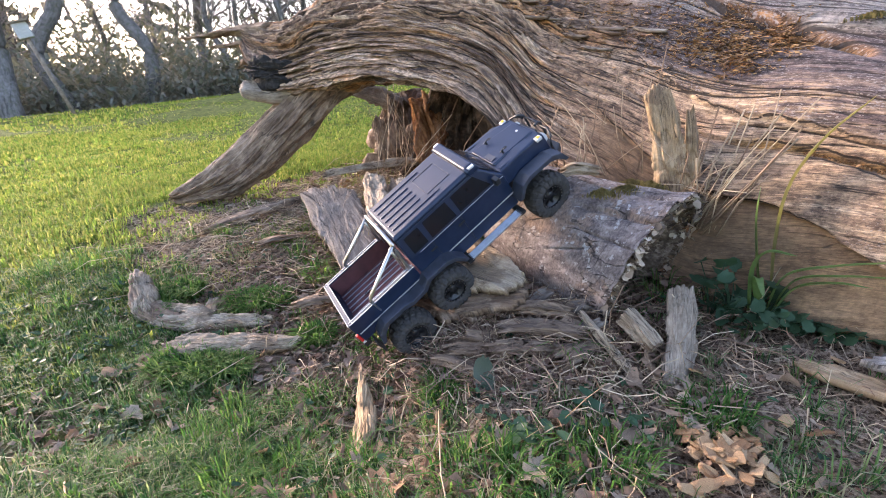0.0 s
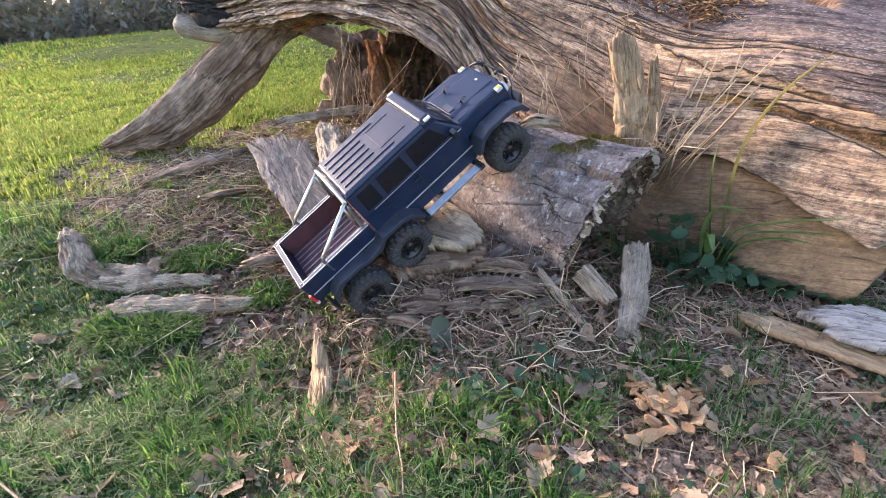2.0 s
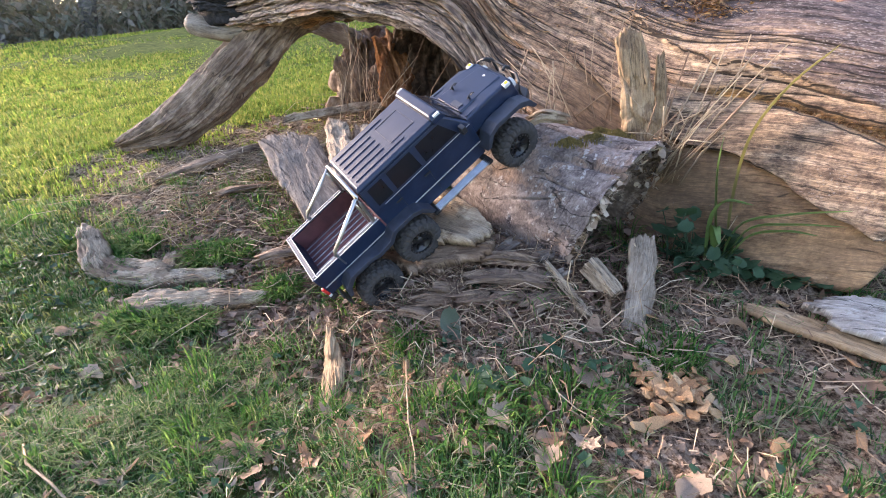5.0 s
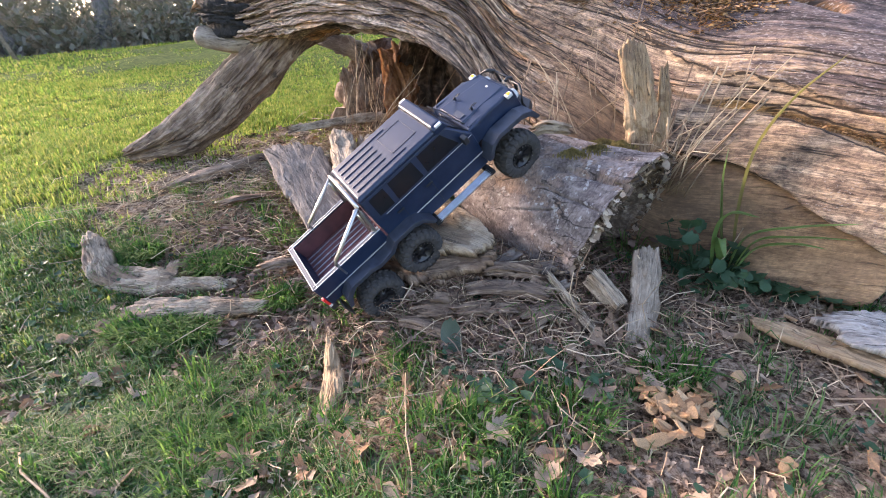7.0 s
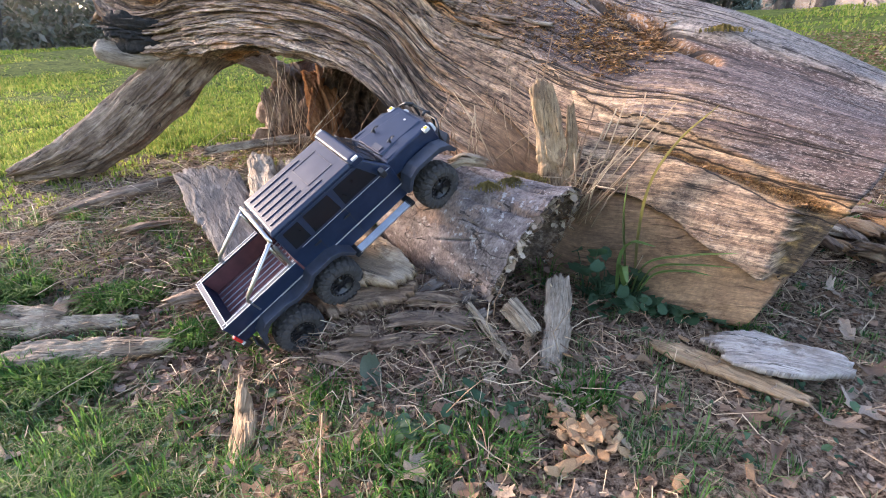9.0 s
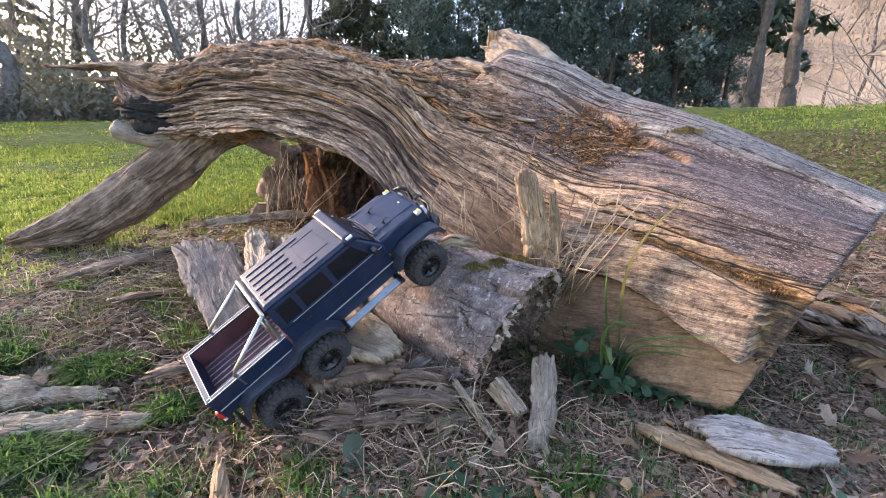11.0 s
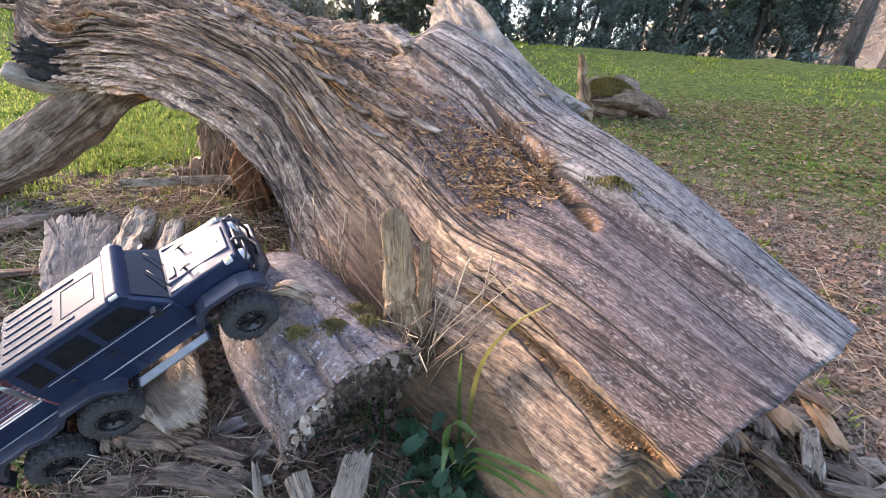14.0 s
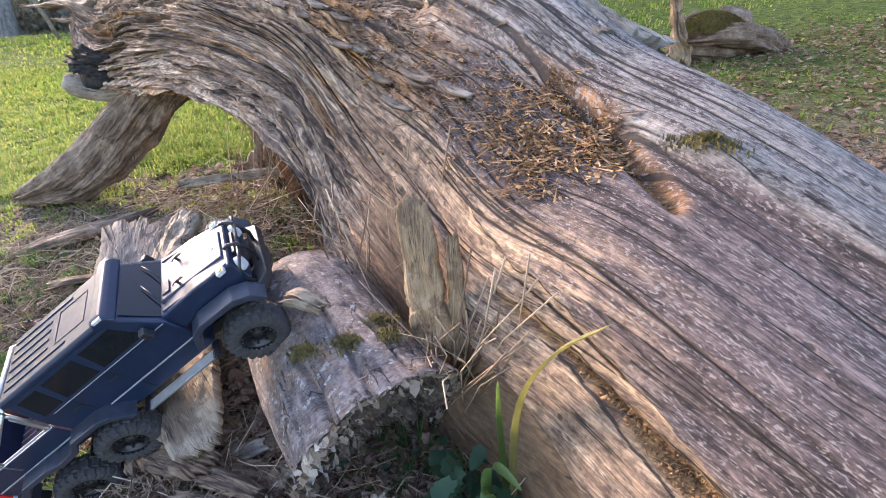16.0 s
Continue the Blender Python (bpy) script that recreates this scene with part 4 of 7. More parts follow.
def crumbs(name, label, n, spots, s0, s1, material, seed, fibres=0.5):
    rr = np.random.default_rng(seed)
    out = []
    for _ in range(n):
        x, y, sx = spots[int(rr.integers(len(spots)))]
        x, y = x + rr.normal(0, sx), y + rr.normal(0, sx)
        z = drop(TRUNK_TOP, x, y)
        if z is not None:
            out.append((x, y, z + rr.uniform(0.0, 0.008)))
    p = np.array(out)
    sz = rr.uniform(s0, s1, len(p))
    tagged(soup(name, flecks(p[:, 0], p[:, 1], p[:, 2], sz, rr, 0.6), material), label, "wood crumbs", kind="stuff")
    a = rr.uniform(0, 6.283, len(p))
    k = rr.uniform(0, 1, len(p)) < fibres
    if not k.any():
        return
    q, a, ln = p[k], a[k], sz[k] * 3.2
    d = np.stack([np.cos(a), np.sin(a), rr.normal(0, 0.25, len(q))], -1)
    s = np.stack([-np.sin(a), np.cos(a), 0 * a], -1) * 0.0016
    v = np.stack([q - d * ln[:, None] - s, q - d * ln[:, None] + s, q + d * ln[:, None] + s * 0.5 + (0, 0, 0.002), q + d * ln[:, None] - s * 0.5], 1) + np.array((0, 0, 0.004))
    tagged(soup("straw_crumbs", (v, [(0, 1, 2), (0, 2, 3)]), M_CRUMB), "dry needles and fibres on the trunk", "straw", kind="stuff")


M_CRUMB = leafy("wood_crumbs", (0.10, 0.055, 0.03), (0.22, 0.13, 0.07), (0.36, 0.23, 0.12), (0.42, 0.22, 0.08), (0.17, 0.10, 0.06), rough=0.85, sheer=0.0)
crumbs("wood_mulch", "crumbled brown wood and bark in the trunk's hollow", 1900, [(0.30, 1.60, 0.07), (0.38, 1.52, 0.06), (0.20, 1.66, 0.07), (0.48, 1.45, 0.06), (0.08, 1.72, 0.07), (0.57, 1.37, 0.05), (-0.1, 1.80, 0.08)], 0.002, 0.0075, M_CRUMB, 301)
crumbs("orange_mulch", "orange-brown crumbled wood on the trunk's shoulder", 1600, [(0.70, 1.27, 0.035), (0.66, 1.30, 0.04), (0.76, 1.22, 0.035), (0.73, 1.20, 0.03), (0.84, 1.18, 0.02), (0.83, 1.22, 0.012)], 0.002, 0.007, leafy("orange_crumbs", (0.30, 0.15, 0.05), (0.45, 0.25, 0.09), (0.52, 0.33, 0.15), (0.22, 0.11, 0.05), rough=0.85, sheer=0.0), 302)


def channel_rot():
    """Granular orange rot lying in the two channels of the trunk."""
    nu, nv = 420, 760
    co = np.empty(len(trunk_body.data.vertices) * 3, np.float32)
    trunk_body.data.vertices.foreach_get("co", co)
    P = co.reshape(-1, 3)[:nu * nv].reshape(nu, nv, 3)
    seg = np.concatenate([[0], np.cumsum(np.linalg.norm(np.diff(P[:, nv // 2], axis=0), axis=1))])
    S = np.broadcast_to(seg[:, None], (nu, nv))
    phi = np.broadcast_to(np.arange(nv)[None] / nv, (nu, nv))
    rot = layers(S, phi)[1]
    wid = 0.004 + 0.007 * smooth(0.35, 0.1, S)
    one = (np.abs(phi - rot - 0.002) < wid) & (S < 0.42) & (S > 0.04)
    two = (np.abs(phi - pit_line(S)) < 0.006) & (S > 0.40) & (S < 0.70)
    rr = np.random.default_rng(303)
    p = P[one | two]
    p = p[rr.integers(0, len(p), 6500)] + rr.normal(0, 0.0018, (6500, 3)) + (0, 0, 0.0015)
    m = leafy("rot_crumb", (0.17, 0.08, 0.03), (0.33, 0.17, 0.06), (0.09, 0.052, 0.03), (0.42, 0.25, 0.105), (0.27, 0.15, 0.07), rough=0.9, sheer=0.0)
    tagged(soup("rot_crumbs", flecks(p[:, 0], p[:, 1], p[:, 2], rr.uniform(0.001, 0.0036, 6500), rr, 0.9), m), "fine orange-brown rot in the trunk's channels", "wood crumbs", kind="stuff")


channel_rot()
for k in range(26):
    fr = np.random.default_rng(500 + k)
    fx_, fy_ = (0.55 - 0.04 * k + fr.normal(0, 0.03), 1.40 + 0.022 * k + fr.normal(0, 0.03))
    fz_ = drop(TRUNK_TOP, fx_, fy_)
    if fz_ is None:
        continue
    ln_, dx_, dy_ = fr.uniform(0.04, 0.12), -0.75, 0.55
    fl_ = sweep("bark_flake", [(fx_ - dx_ * ln_ / 2, fy_ - dy_ * ln_ / 2, fz_ + 0.002, 0.006, 0.002), (fx_, fy_, fz_ + 0.008, 0.014, 0.004), (fx_ + dx_ * ln_ / 2, fy_ + dy_ * ln_ / 2, fz_ + 0.02, 0.005, 0.002)], 24, 14, (M_GREYWOOD, M_BROWNWOOD, M_LIMB)[k % 3], None, "slab", 0.003, 0.003, seed=600 + k, ragged=0.01)
    tagged(fl_, "lifting flake of grey-brown wood on the trunk", "wood flake", "wood flakes")

# ---- shorter logs and broken wood ----
def broken(seed, f=6.0, deep=0.012):
    """Broken plates and torn steps in decayed wood."""
    def form(S, phi, L):
        ca, sa = np.cos(6.283 * phi), np.sin(6.283 * phi)
        return deep * (terraces(2.0 * fbm(S * f * 0.6, ca * 2.2 + seed, sa * 2.2, 2, seed), 0.1) + 0.25 * terraces(2.5 * fbm(S * f, ca * 9 + seed, sa * 9, 2, seed + 3), 0.2))
    return form


bark_log = thing("bark_log", "short log with smooth cracked grey bark and a rotten end", "log")
def bark_form(S, phi, L):
    """Thin plates of bark with long open cracks."""
    d = 0.0018 * terraces(1.8 * fbm(S * 9, np.cos(6.283 * phi) * 3, np.sin(6.283 * phi) * 3, 3, 37), 0.1)
    for p0, s0, half, slope, w in ((0.465, 0.10, 0.24, 0.06, 0.0040), (0.53, 0.10, 0.2, -0.05, 0.0022), (0.392, 0.08, 0.2, 0.02, 0.0046), (0.34, 0.12, 0.14, 0.1, 0.0014), (0.58, 0.25, 0.14, 0.1, 0.0014), (0.30, 0.2, 0.1, -0.2, 0.0014)):
        t = np.clip(1 - np.abs(S - s0) / half, 0, 1) ** 0.5
        line = p0 + slope * (S - s0) + 0.004 * vnoise(S * 25, p0 * 90)
        d = d - 0.016 * t * np.exp(-((phi - line) / (w * (0.4 + t))) ** 2)
    return d + 0.006 * smooth(0.06, 0.0, S)


LOG_END, LOG_BACK, LOG_SIDE = np.array((0.585, 0.911, 0.17)), np.array((-0.7071, 0.7071, 0.0)), np.array((0.7071, 0.7071, 0.0))
sweep("bark", [(0.585, 0.911, 0.17, 0.166, 0.184), (0.475, 1.025, 0.17, 0.168, 0.186), (0.36, 1.14, 0.178, 0.165, 0.188), (0.26, 1.25, 0.205, 0.16, 0.18), (0.195, 1.32, 0.225, 0.13, 0.15)],
      150, 340, M_BARK, bark_log, relief=0.002, lumps=0.004, fibre=22, caps=False, seed=31, ragged=0.006, shape=bark_form, slant=0.36)


def log_end(rho, ang, deep):
    """A place in the broken end of the bark log: how far out, round and back from the rim."""
    p = LOG_END + LOG_SIDE * (rho * np.sin(ang) * 0.164)[..., None] + np.array((0, 0, 0.181)) * (rho * np.cos(ang))[..., None]
    return p + LOG_BACK * (0.36 * (0.5 - p[..., 2:3]) + deep[..., None])


def end_face(name, r0, r1, n, depth, material, label):
    rho, ang = np.meshgrid(np.linspace(r0, r1, n), np.linspace(0, 2 * np.pi, 240, endpoint=False), indexing="ij")
    P = log_end(rho, ang, depth(rho, ang))
    i, j = np.meshgrid(np.arange(n - 1), np.arange(240), indexing="ij")
    q = np.stack([i * 240 + j, i * 240 + (j + 1) % 240, (i + 1) * 240 + (j + 1) % 240, (i + 1) * 240 + j], -1).reshape(-1, 4)
    return mesh_object(name, P.reshape(-1, 3), q, material, bark_log, np.stack([ang * 0.17, rho * 0.17], -1).reshape(-1, 2), None, True, label)


end_face("rotten_end", 0.02, 0.935, 46, lambda r, a: 0.075 * (1 - r ** 4) + 0.03 * terraces(2.2 * fbm(r * np.cos(a) * 5, r * np.sin(a) * 5, 3, 4, 33), 0.2) * (1 - r ** 6) + 0.012 * fbm(r * np.cos(a) * 22, r * np.sin(a) * 22, 5, 3, 34) + 0.004, M_CRUST, "crumbling dark rotten end grain")
end_face("bark_edge", 0.92, 1.012, 8, lambda r, a: 0.004 + 0.006 * fbm(np.cos(a) * 9, np.sin(a) * 9, r * 3, 4, 35) + 0.03 * np.clip(0.94 - r, 0, 1), M_GREYWOOD, "pale broken edge of the bark")
r_ = np.random.default_rng(11)
nf = 1300
ang = np.where(r_.uniform(0, 1, nf) < 0.6, r_.uniform(-2.6, -0.7, nf), r_.uniform(-2.7, 2.4, nf))
rad_ = np.where(r_.uniform(0, 1, nf) < 0.55, r_.normal(0.93, 0.05, nf), np.sqrt(r_.uniform(0.05, 0.9, nf)))
crust = log_end(rad_, ang, 0.05 * (1 - np.clip(rad_, 0, 1) ** 4) + r_.normal(-0.004, 0.008, nf))
fx, fy, fz = crust.T
M_FRILL = leafy("ruffled_fungus", (0.07, 0.048, 0.034), (0.16, 0.115, 0.08), (0.26, 0.195, 0.14), (0.40, 0.32, 0.24), (0.52, 0.45, 0.36), rough=0.85, sheer=0.1)
soup("fungus", scraps(fx, fy, fz, r_.uniform(0.003, 0.0125, nf), r_, 1.1), M_FRILL, bark_log, "ruffled brown and cream bracket fungus")["kind"] = "stuff"
for k, (mx, my, mz, ms) in enumerate(((0.372, 0.992, 0.362, 0.024), (0.44, 1.03, 0.362, 0.03), (0.50, 1.06, 0.362, 0.026), (0.965, 1.135, drop(TRUNK_TOP, 0.965, 1.135) + 0.006, 0.045), (-0.135, 1.25, 0.222, 0.055), (0.47, 1.10, 0.36, 0.035))):
    n_ = 420 if ms < 0.05 else 2200
    a_, q_ = r_.uniform(0, 6.283, n_), np.abs(r_.normal(0, 0.55, n_))
    xs, ys = mx + ms * q_ * np.cos(a_) * 1.3, my + ms * q_ * np.sin(a_)
    zs = mz - 0.012 + 0.012 * np.clip(1 - q_, 0, 1)
    cushion = soup("moss_cushion", blades(xs, ys, zs, r_.uniform(0.003, 0.009, n_) * (1 if ms < 0.05 else 2), np.full(n_, 0.003), r_.uniform(0.2, 1.2, n_), r_.uniform(0, 6.283, n_)), M_MOSS)
    tagged(cushion, "small olive-brown cushion of dry moss on the wood", "moss", "moss cushions", "stuff")

pale = thing("broken_pale_log", "split pale yellow log with a ragged broken face", "log")
sweep("wood", [(0.19, 0.95, 0.03, 0.07, 0.03), (0.15, 1.0, 0.045, 0.11, 0.04), (0.06, 1.10, 0.07, 0.12, 0.045), (-0.06, 1.23, 0.105, 0.11, 0.05), (-0.16, 1.38, 0.165, 0.09, 0.05), (-0.25, 1.53, 0.245, 0.05, 0.035)],
      160, 160, M_BROWNWOOD, pale, "slab", relief=0.01, lumps=0.02, fibre=40, seed=41, ragged=0.08, shape=broken(42, 9, 0.012), label="dark decayed underside")
torn_plate("face", [(-0.335, 1.56, 0.30), (-0.325, 1.605, 0.31), (-0.265, 1.60, 0.31), (-0.235, 1.50, 0.287), (-0.20, 1.35, 0.246), (-0.145, 1.215, 0.212), (-0.21, 1.205, 0.178), (-0.262, 1.32, 0.21), (-0.30, 1.44, 0.252)], 0.018, M_PALE, pale, 411, 0.018, 0.008, "smooth pale face with torn edges")
torn_plate("lobe", [(-0.218, 1.575, 0.30), (-0.17, 1.585, 0.305), (-0.10, 1.40, 0.262), (-0.03, 1.225, 0.222), (-0.11, 1.235, 0.218), (-0.162, 1.37, 0.25)], 0.014, M_PALE, pale, 412, 0.014, 0.008)
torn_plate("broad_face", [(-0.195, 1.20, 0.172), (-0.12, 1.225, 0.212), (-0.03, 1.225, 0.220), (0.07, 1.13, 0.215), (0.16, 1.01, 0.197), (0.205, 0.925, 0.172), (0.145, 0.892, 0.160), (0.085, 0.935, 0.148), (0.02, 0.945, 0.128), (-0.06, 0.985, 0.105), (-0.11, 1.03, 0.098), (-0.155, 1.10, 0.128)], 0.016, M_PALE, pale, 413, 0.015, 0.006, "broad pale face with a shaggy torn edge")
torn_plate("shaggy_edge", [(0.0, 0.975, 0.10), (0.09, 0.97, 0.125), (0.19, 0.935, 0.145), (0.20, 0.90, 0.135), (0.12, 0.885, 0.115), (0.02, 0.925, 0.085)], 0.012, M_BROWNWOOD, pale, 416, 0.020, 0.006, "shaggy layered broken edge")
torn_plate("broken_plate", [(-0.131, 1.079, 0.09), (0.047, 0.988, 0.09), (0.107, 0.931, 0.085), (0.006, 0.907, 0.08), (-0.084, 0.972, 0.085)], 0.010, M_BROWNWOOD, pale, 414, 0.026, 0.005)
torn_plate("broken_plate", [(0.159, 0.961, 0.1), (0.283, 0.955, 0.1), (0.287, 0.923, 0.095), (0.186, 0.917, 0.095)], 0.010, M_BROWNWOOD, pale, 415, 0.022, 0.005)


def board(name, label, stations, material, category="wood piece", seed=0, relief=0.006, kind="slab", group="", ragged=0.02, nu=90, nv=56):
    ob = sweep(name, stations, nu, nv, material, None, kind, relief * 0.3, relief, 50, seed=seed, ragged=ragged, shape=broken(seed, 10, min(relief, 0.012) * 0.55))
    return tagged(ob, label, category, group)


def on_land(x, y, up=0.0):
    return (x, y, float(land(x, y)) + up)


r_frag = np.random.default_rng(77)
for k in range(15):
    fx_, fy_ = 0.09 + 0.30 * r_frag.uniform(), 0.86 + 0.11 * r_frag.uniform()
    if k > 10:
        fx_, fy_ = 0.16 + 0.16 * r_frag.uniform(), 0.93 + 0.1 * r_frag.uniform()
    fz_ = float(land(fx_, fy_)) + 0.022
    fl, fw, fa = r_frag.uniform(0.03, 0.075), r_frag.uniform(0.012, 0.028), r_frag.uniform(-0.9, 0.9)
    rim = [(fx_ + fl * cu * math.cos(fa) - fw * cv * math.sin(fa), fy_ + fl * cu * math.sin(fa) + fw * cv * math.cos(fa), fz_ + 0.03 * cu * (k % 3 - 1) + 0.012 * cv) for cu, cv in ((-1, -0.4), (-0.8, 0.7), (0.1, 1), (0.9, 0.5), (1, -0.5), (0.1, -0.9))]
    tagged(torn_plate("bark_fragment", rim, 0.007, (M_BROWNWOOD, M_LIMB, M_SLAB)[k % 3], None, 800 + k, 0.010, 0.006), "broken brown piece of decayed bark lying against the log", "wood piece", "bark fragments")
tagged(torn_plate("bark_slab", [(-0.569, 1.533, 0.266), (-0.489, 1.587, 0.276), (-0.385, 1.587, 0.264), (-0.279, 1.415, 0.192), (-0.225, 1.291, 0.141), (-0.278, 1.192, 0.112), (-0.304, 1.158, 0.103), (-0.369, 1.236, 0.138), (-0.473, 1.384, 0.202)], 0.012, M_SLAB, None, 511, 0.022, 0.003), "wide flat grey slab of split bark leaning on the debris", "wood piece")
board("long_branch", "long bare tan branch lying across the debris", [(-0.62, 1.945, 0.265, 0.012, 0.012), (-0.45, 1.99, 0.285, 0.02, 0.02), (-0.2, 2.09, 0.295, 0.022, 0.022), (0.05, 2.2, 0.29, 0.018, 0.018)], M_BLEACHED, "branch", seed=52, kind="round")
board("flat_branch", "flat weathered branch lying in the debris", [(-0.98, 1.53, 0.13, 0.014, 0.010), (-0.91, 1.60, 0.15, 0.03, 0.016), (-0.82, 1.70, 0.162, 0.036, 0.02), (-0.74, 1.82, 0.172, 0.022, 0.014), (-0.70, 1.88, 0.18, 0.010, 0.008)], M_LIMB, "branch", seed=53)
crooked = thing("crooked_branch", "crooked pale grey branch with a knuckled end on the grass", "branch", None, "pale branches on the grass")
def resting(rows):
    """Stations whose heights are given above the land."""
    return [(*on_land(x, y, up), w, h) for x, y, up, w, h in rows]


torn_plate("stem", [(-0.925, 1.045, 0.034), (-0.885, 1.095, 0.05), (-0.794, 1.078, 0.044), (-0.711, 1.071, 0.034), (-0.658, 1.05, 0.024), (-0.50, 1.058, 0.014), (-0.53, 1.034, 0.004), (-0.646, 1.018, 0.0), (-0.74, 0.998, 0.004), (-0.83, 1.004, 0.016)], 0.014, M_BLEACHED, crooked, 54, 0.012, 0.011, "flat split stem")
torn_plate("knuckle", [(-0.955, 1.076, 0.056), (-0.985, 1.155, 0.107), (-0.979, 1.176, 0.115), (-0.942, 1.166, 0.11), (-0.905, 1.137, 0.09), (-0.862, 1.085, 0.058), (-0.85, 1.03, 0.03), (-0.908, 1.036, 0.036)], 0.020, M_BLEACHED, crooked, 154, 0.014, 0.016, "torn knuckled end")
sweep("core", resting([(-0.96, 1.14, 0.03, 0.022, 0.03), (-0.90, 1.075, 0.022, 0.036, 0.024), (-0.80, 1.04, 0.018, 0.036, 0.02), (-0.70, 1.035, 0.014, 0.026, 0.014), (-0.58, 1.045, 0.010, 0.012, 0.01)]), 70, 60, M_BROWNWOOD, crooked, "slab", relief=0.006, lumps=0.008, fibre=80, seed=157, ragged=0.02, shape=broken(54, 12, 0.006), label="dark rotten underside")
torn_plate("side_splinter", [(*on_land(x, y, up),) for x, y, up in ((-0.735, 1.14, 0.02), (-0.71, 1.145, 0.024), (-0.675, 1.07, 0.034), (-0.68, 1.04, 0.036), (-0.715, 1.045, 0.034))], 0.006, M_BLEACHED, crooked, 156, 0.008, 0.004, "torn pale splinter")
cleft = thing("split_branch", "split pale grey branch lying on the grass", "branch", None, "pale branches on the grass")
torn_plate("upper_half", [(-0.746, 0.888, -0.014), (-0.739, 0.932, 0.002), (-0.71, 0.962, 0.011), (-0.662, 0.98, 0.013), (-0.613, 0.972, 0.010), (-0.506, 0.971, 0.006), (-0.376, 0.957, 0.002), (-0.387, 0.939, -0.010), (-0.449, 0.931, -0.020), (-0.501, 0.916, -0.026), (-0.636, 0.918, -0.022), (-0.695, 0.886, -0.022)], 0.013, M_BLEACHED, cleft, 55, 0.014, 0.012, "pale split upper half")
sweep("lower_half", resting([(-0.66, 0.91, 0.008, 0.012, 0.008), (-0.60, 0.905, 0.012, 0.018, 0.010), (-0.52, 0.90, 0.012, 0.020, 0.010), (-0.44, 0.908, 0.012, 0.016, 0.008), (-0.39, 0.92, 0.01, 0.008, 0.005)]), 110, 70, M_BROWNWOOD, cleft, "slab", relief=0.006, lumps=0.008, fibre=80, seed=57, ragged=0.05, shape=broken(58, 14, 0.005))
tagged(torn_plate("leaning_plank", [(0.496, 0.882, 0.168), (0.518, 0.885, 0.176), (0.546, 0.878, 0.165), (0.544, 0.835, 0.11), (0.523, 0.775, 0.045), (0.483, 0.742, 0.02), (0.450, 0.757, 0.025), (0.476, 0.81, 0.085)], 0.008, M_GREYWOOD, None, 561, 0.010, 0.005), "grey split plank leaning against the rotten log end", "plank")
board("wood_block", "short squared block of pale wood", [(0.405, 0.86, 0.118, 0.020, 0.022), (0.43, 0.83, 0.095, 0.020, 0.022), (0.452, 0.80, 0.072, 0.020, 0.02)], M_PALE, "wood block", seed=57, ragged=0.004)
board("thin_stick", "thin straight pale stick among the straw", [(0.322, 0.88, 0.105, 0.010, 0.008), (0.348, 0.825, 0.085, 0.011, 0.009), (0.385, 0.755, 0.05, 0.006, 0.005)], M_PALE, "stick", seed=58)
tagged(torn_plate("turf_splinter", [(-0.186, 0.815, -0.004), (-0.176, 0.82, -0.002), (-0.148, 0.765, -0.018), (-0.118, 0.705, -0.028), (-0.112, 0.655, -0.034), (-0.124, 0.602, -0.036), (-0.140, 0.595, -0.038), (-0.155, 0.622, -0.038), (-0.168, 0.71, -0.032)], 0.008, M_STAKE, None, 591, 0.012, 0.010), "rough flaking tan splinter lying on the turf", "splinter")
tagged(torn_plate("long_splinter", [(0.690, 0.770, 0.062), (0.715, 0.765, 0.066), (0.765, 0.735, 0.068), (0.82, 0.69, 0.066), (0.87, 0.635, 0.062), (0.91, 0.58, 0.056), (0.898, 0.562, 0.054), (0.85, 0.592, 0.058), (0.785, 0.648, 0.06), (0.724, 0.71, 0.06)], 0.008, M_TANWOOD, None, 601, 0.010, 0.006), "long tan-brown splinter lying on bare soil", "splinter")
tagged(torn_plate("grey_plank", [(0.785, 0.732, 0.088), (0.845, 0.738, 0.095), (0.905, 0.732, 0.098), (0.96, 0.682, 0.096), (1.03, 0.648, 0.088), (1.015, 0.604, 0.082), (0.95, 0.598, 0.085), (0.882, 0.606, 0.085), (0.835, 0.63, 0.085), (0.80, 0.658, 0.086), (0.812, 0.695, 0.088)], 0.009, M_SILVER, None, 611, 0.012, 0.004), "silver-grey weathered plank lying on leaf litter", "plank")
stake = thing("broken_stake", "broken upright splinter of yellow wood standing by the trunk", "splinter")
torn_plate("shaft", [(0.528, 1.105, 0.34), (0.518, 1.115, 0.44), (0.508, 1.135, 0.50), (0.498, 1.145, 0.552), (0.52, 1.148, 0.572), (0.556, 1.142, 0.562), (0.574, 1.125, 0.51), (0.588, 1.105, 0.42), (0.612, 1.09, 0.34), (0.59, 1.085, 0.25), (0.55, 1.09, 0.25)], 0.013, M_STAKE, stake, 621, 0.014, 0.010)
torn_plate("side_splinter", [(0.598, 1.10, 0.30), (0.596, 1.12, 0.42), (0.592, 1.13, 0.515), (0.607, 1.13, 0.532), (0.622, 1.115, 0.46), (0.632, 1.10, 0.36), (0.625, 1.09, 0.28)], 0.008, M_STAKE, stake, 622, 0.010, 0.006, "thin splinter split off the shaft")
board("log_peg", "short pale peg of wood lying across the bark log", [(0.30, 1.09, 0.388, 0.012, 0.012), (0.33, 1.08, 0.400, 0.016, 0.014), (0.375, 1.065, 0.395, 0.012, 0.010)], M_PALE, "wood piece", seed=64)
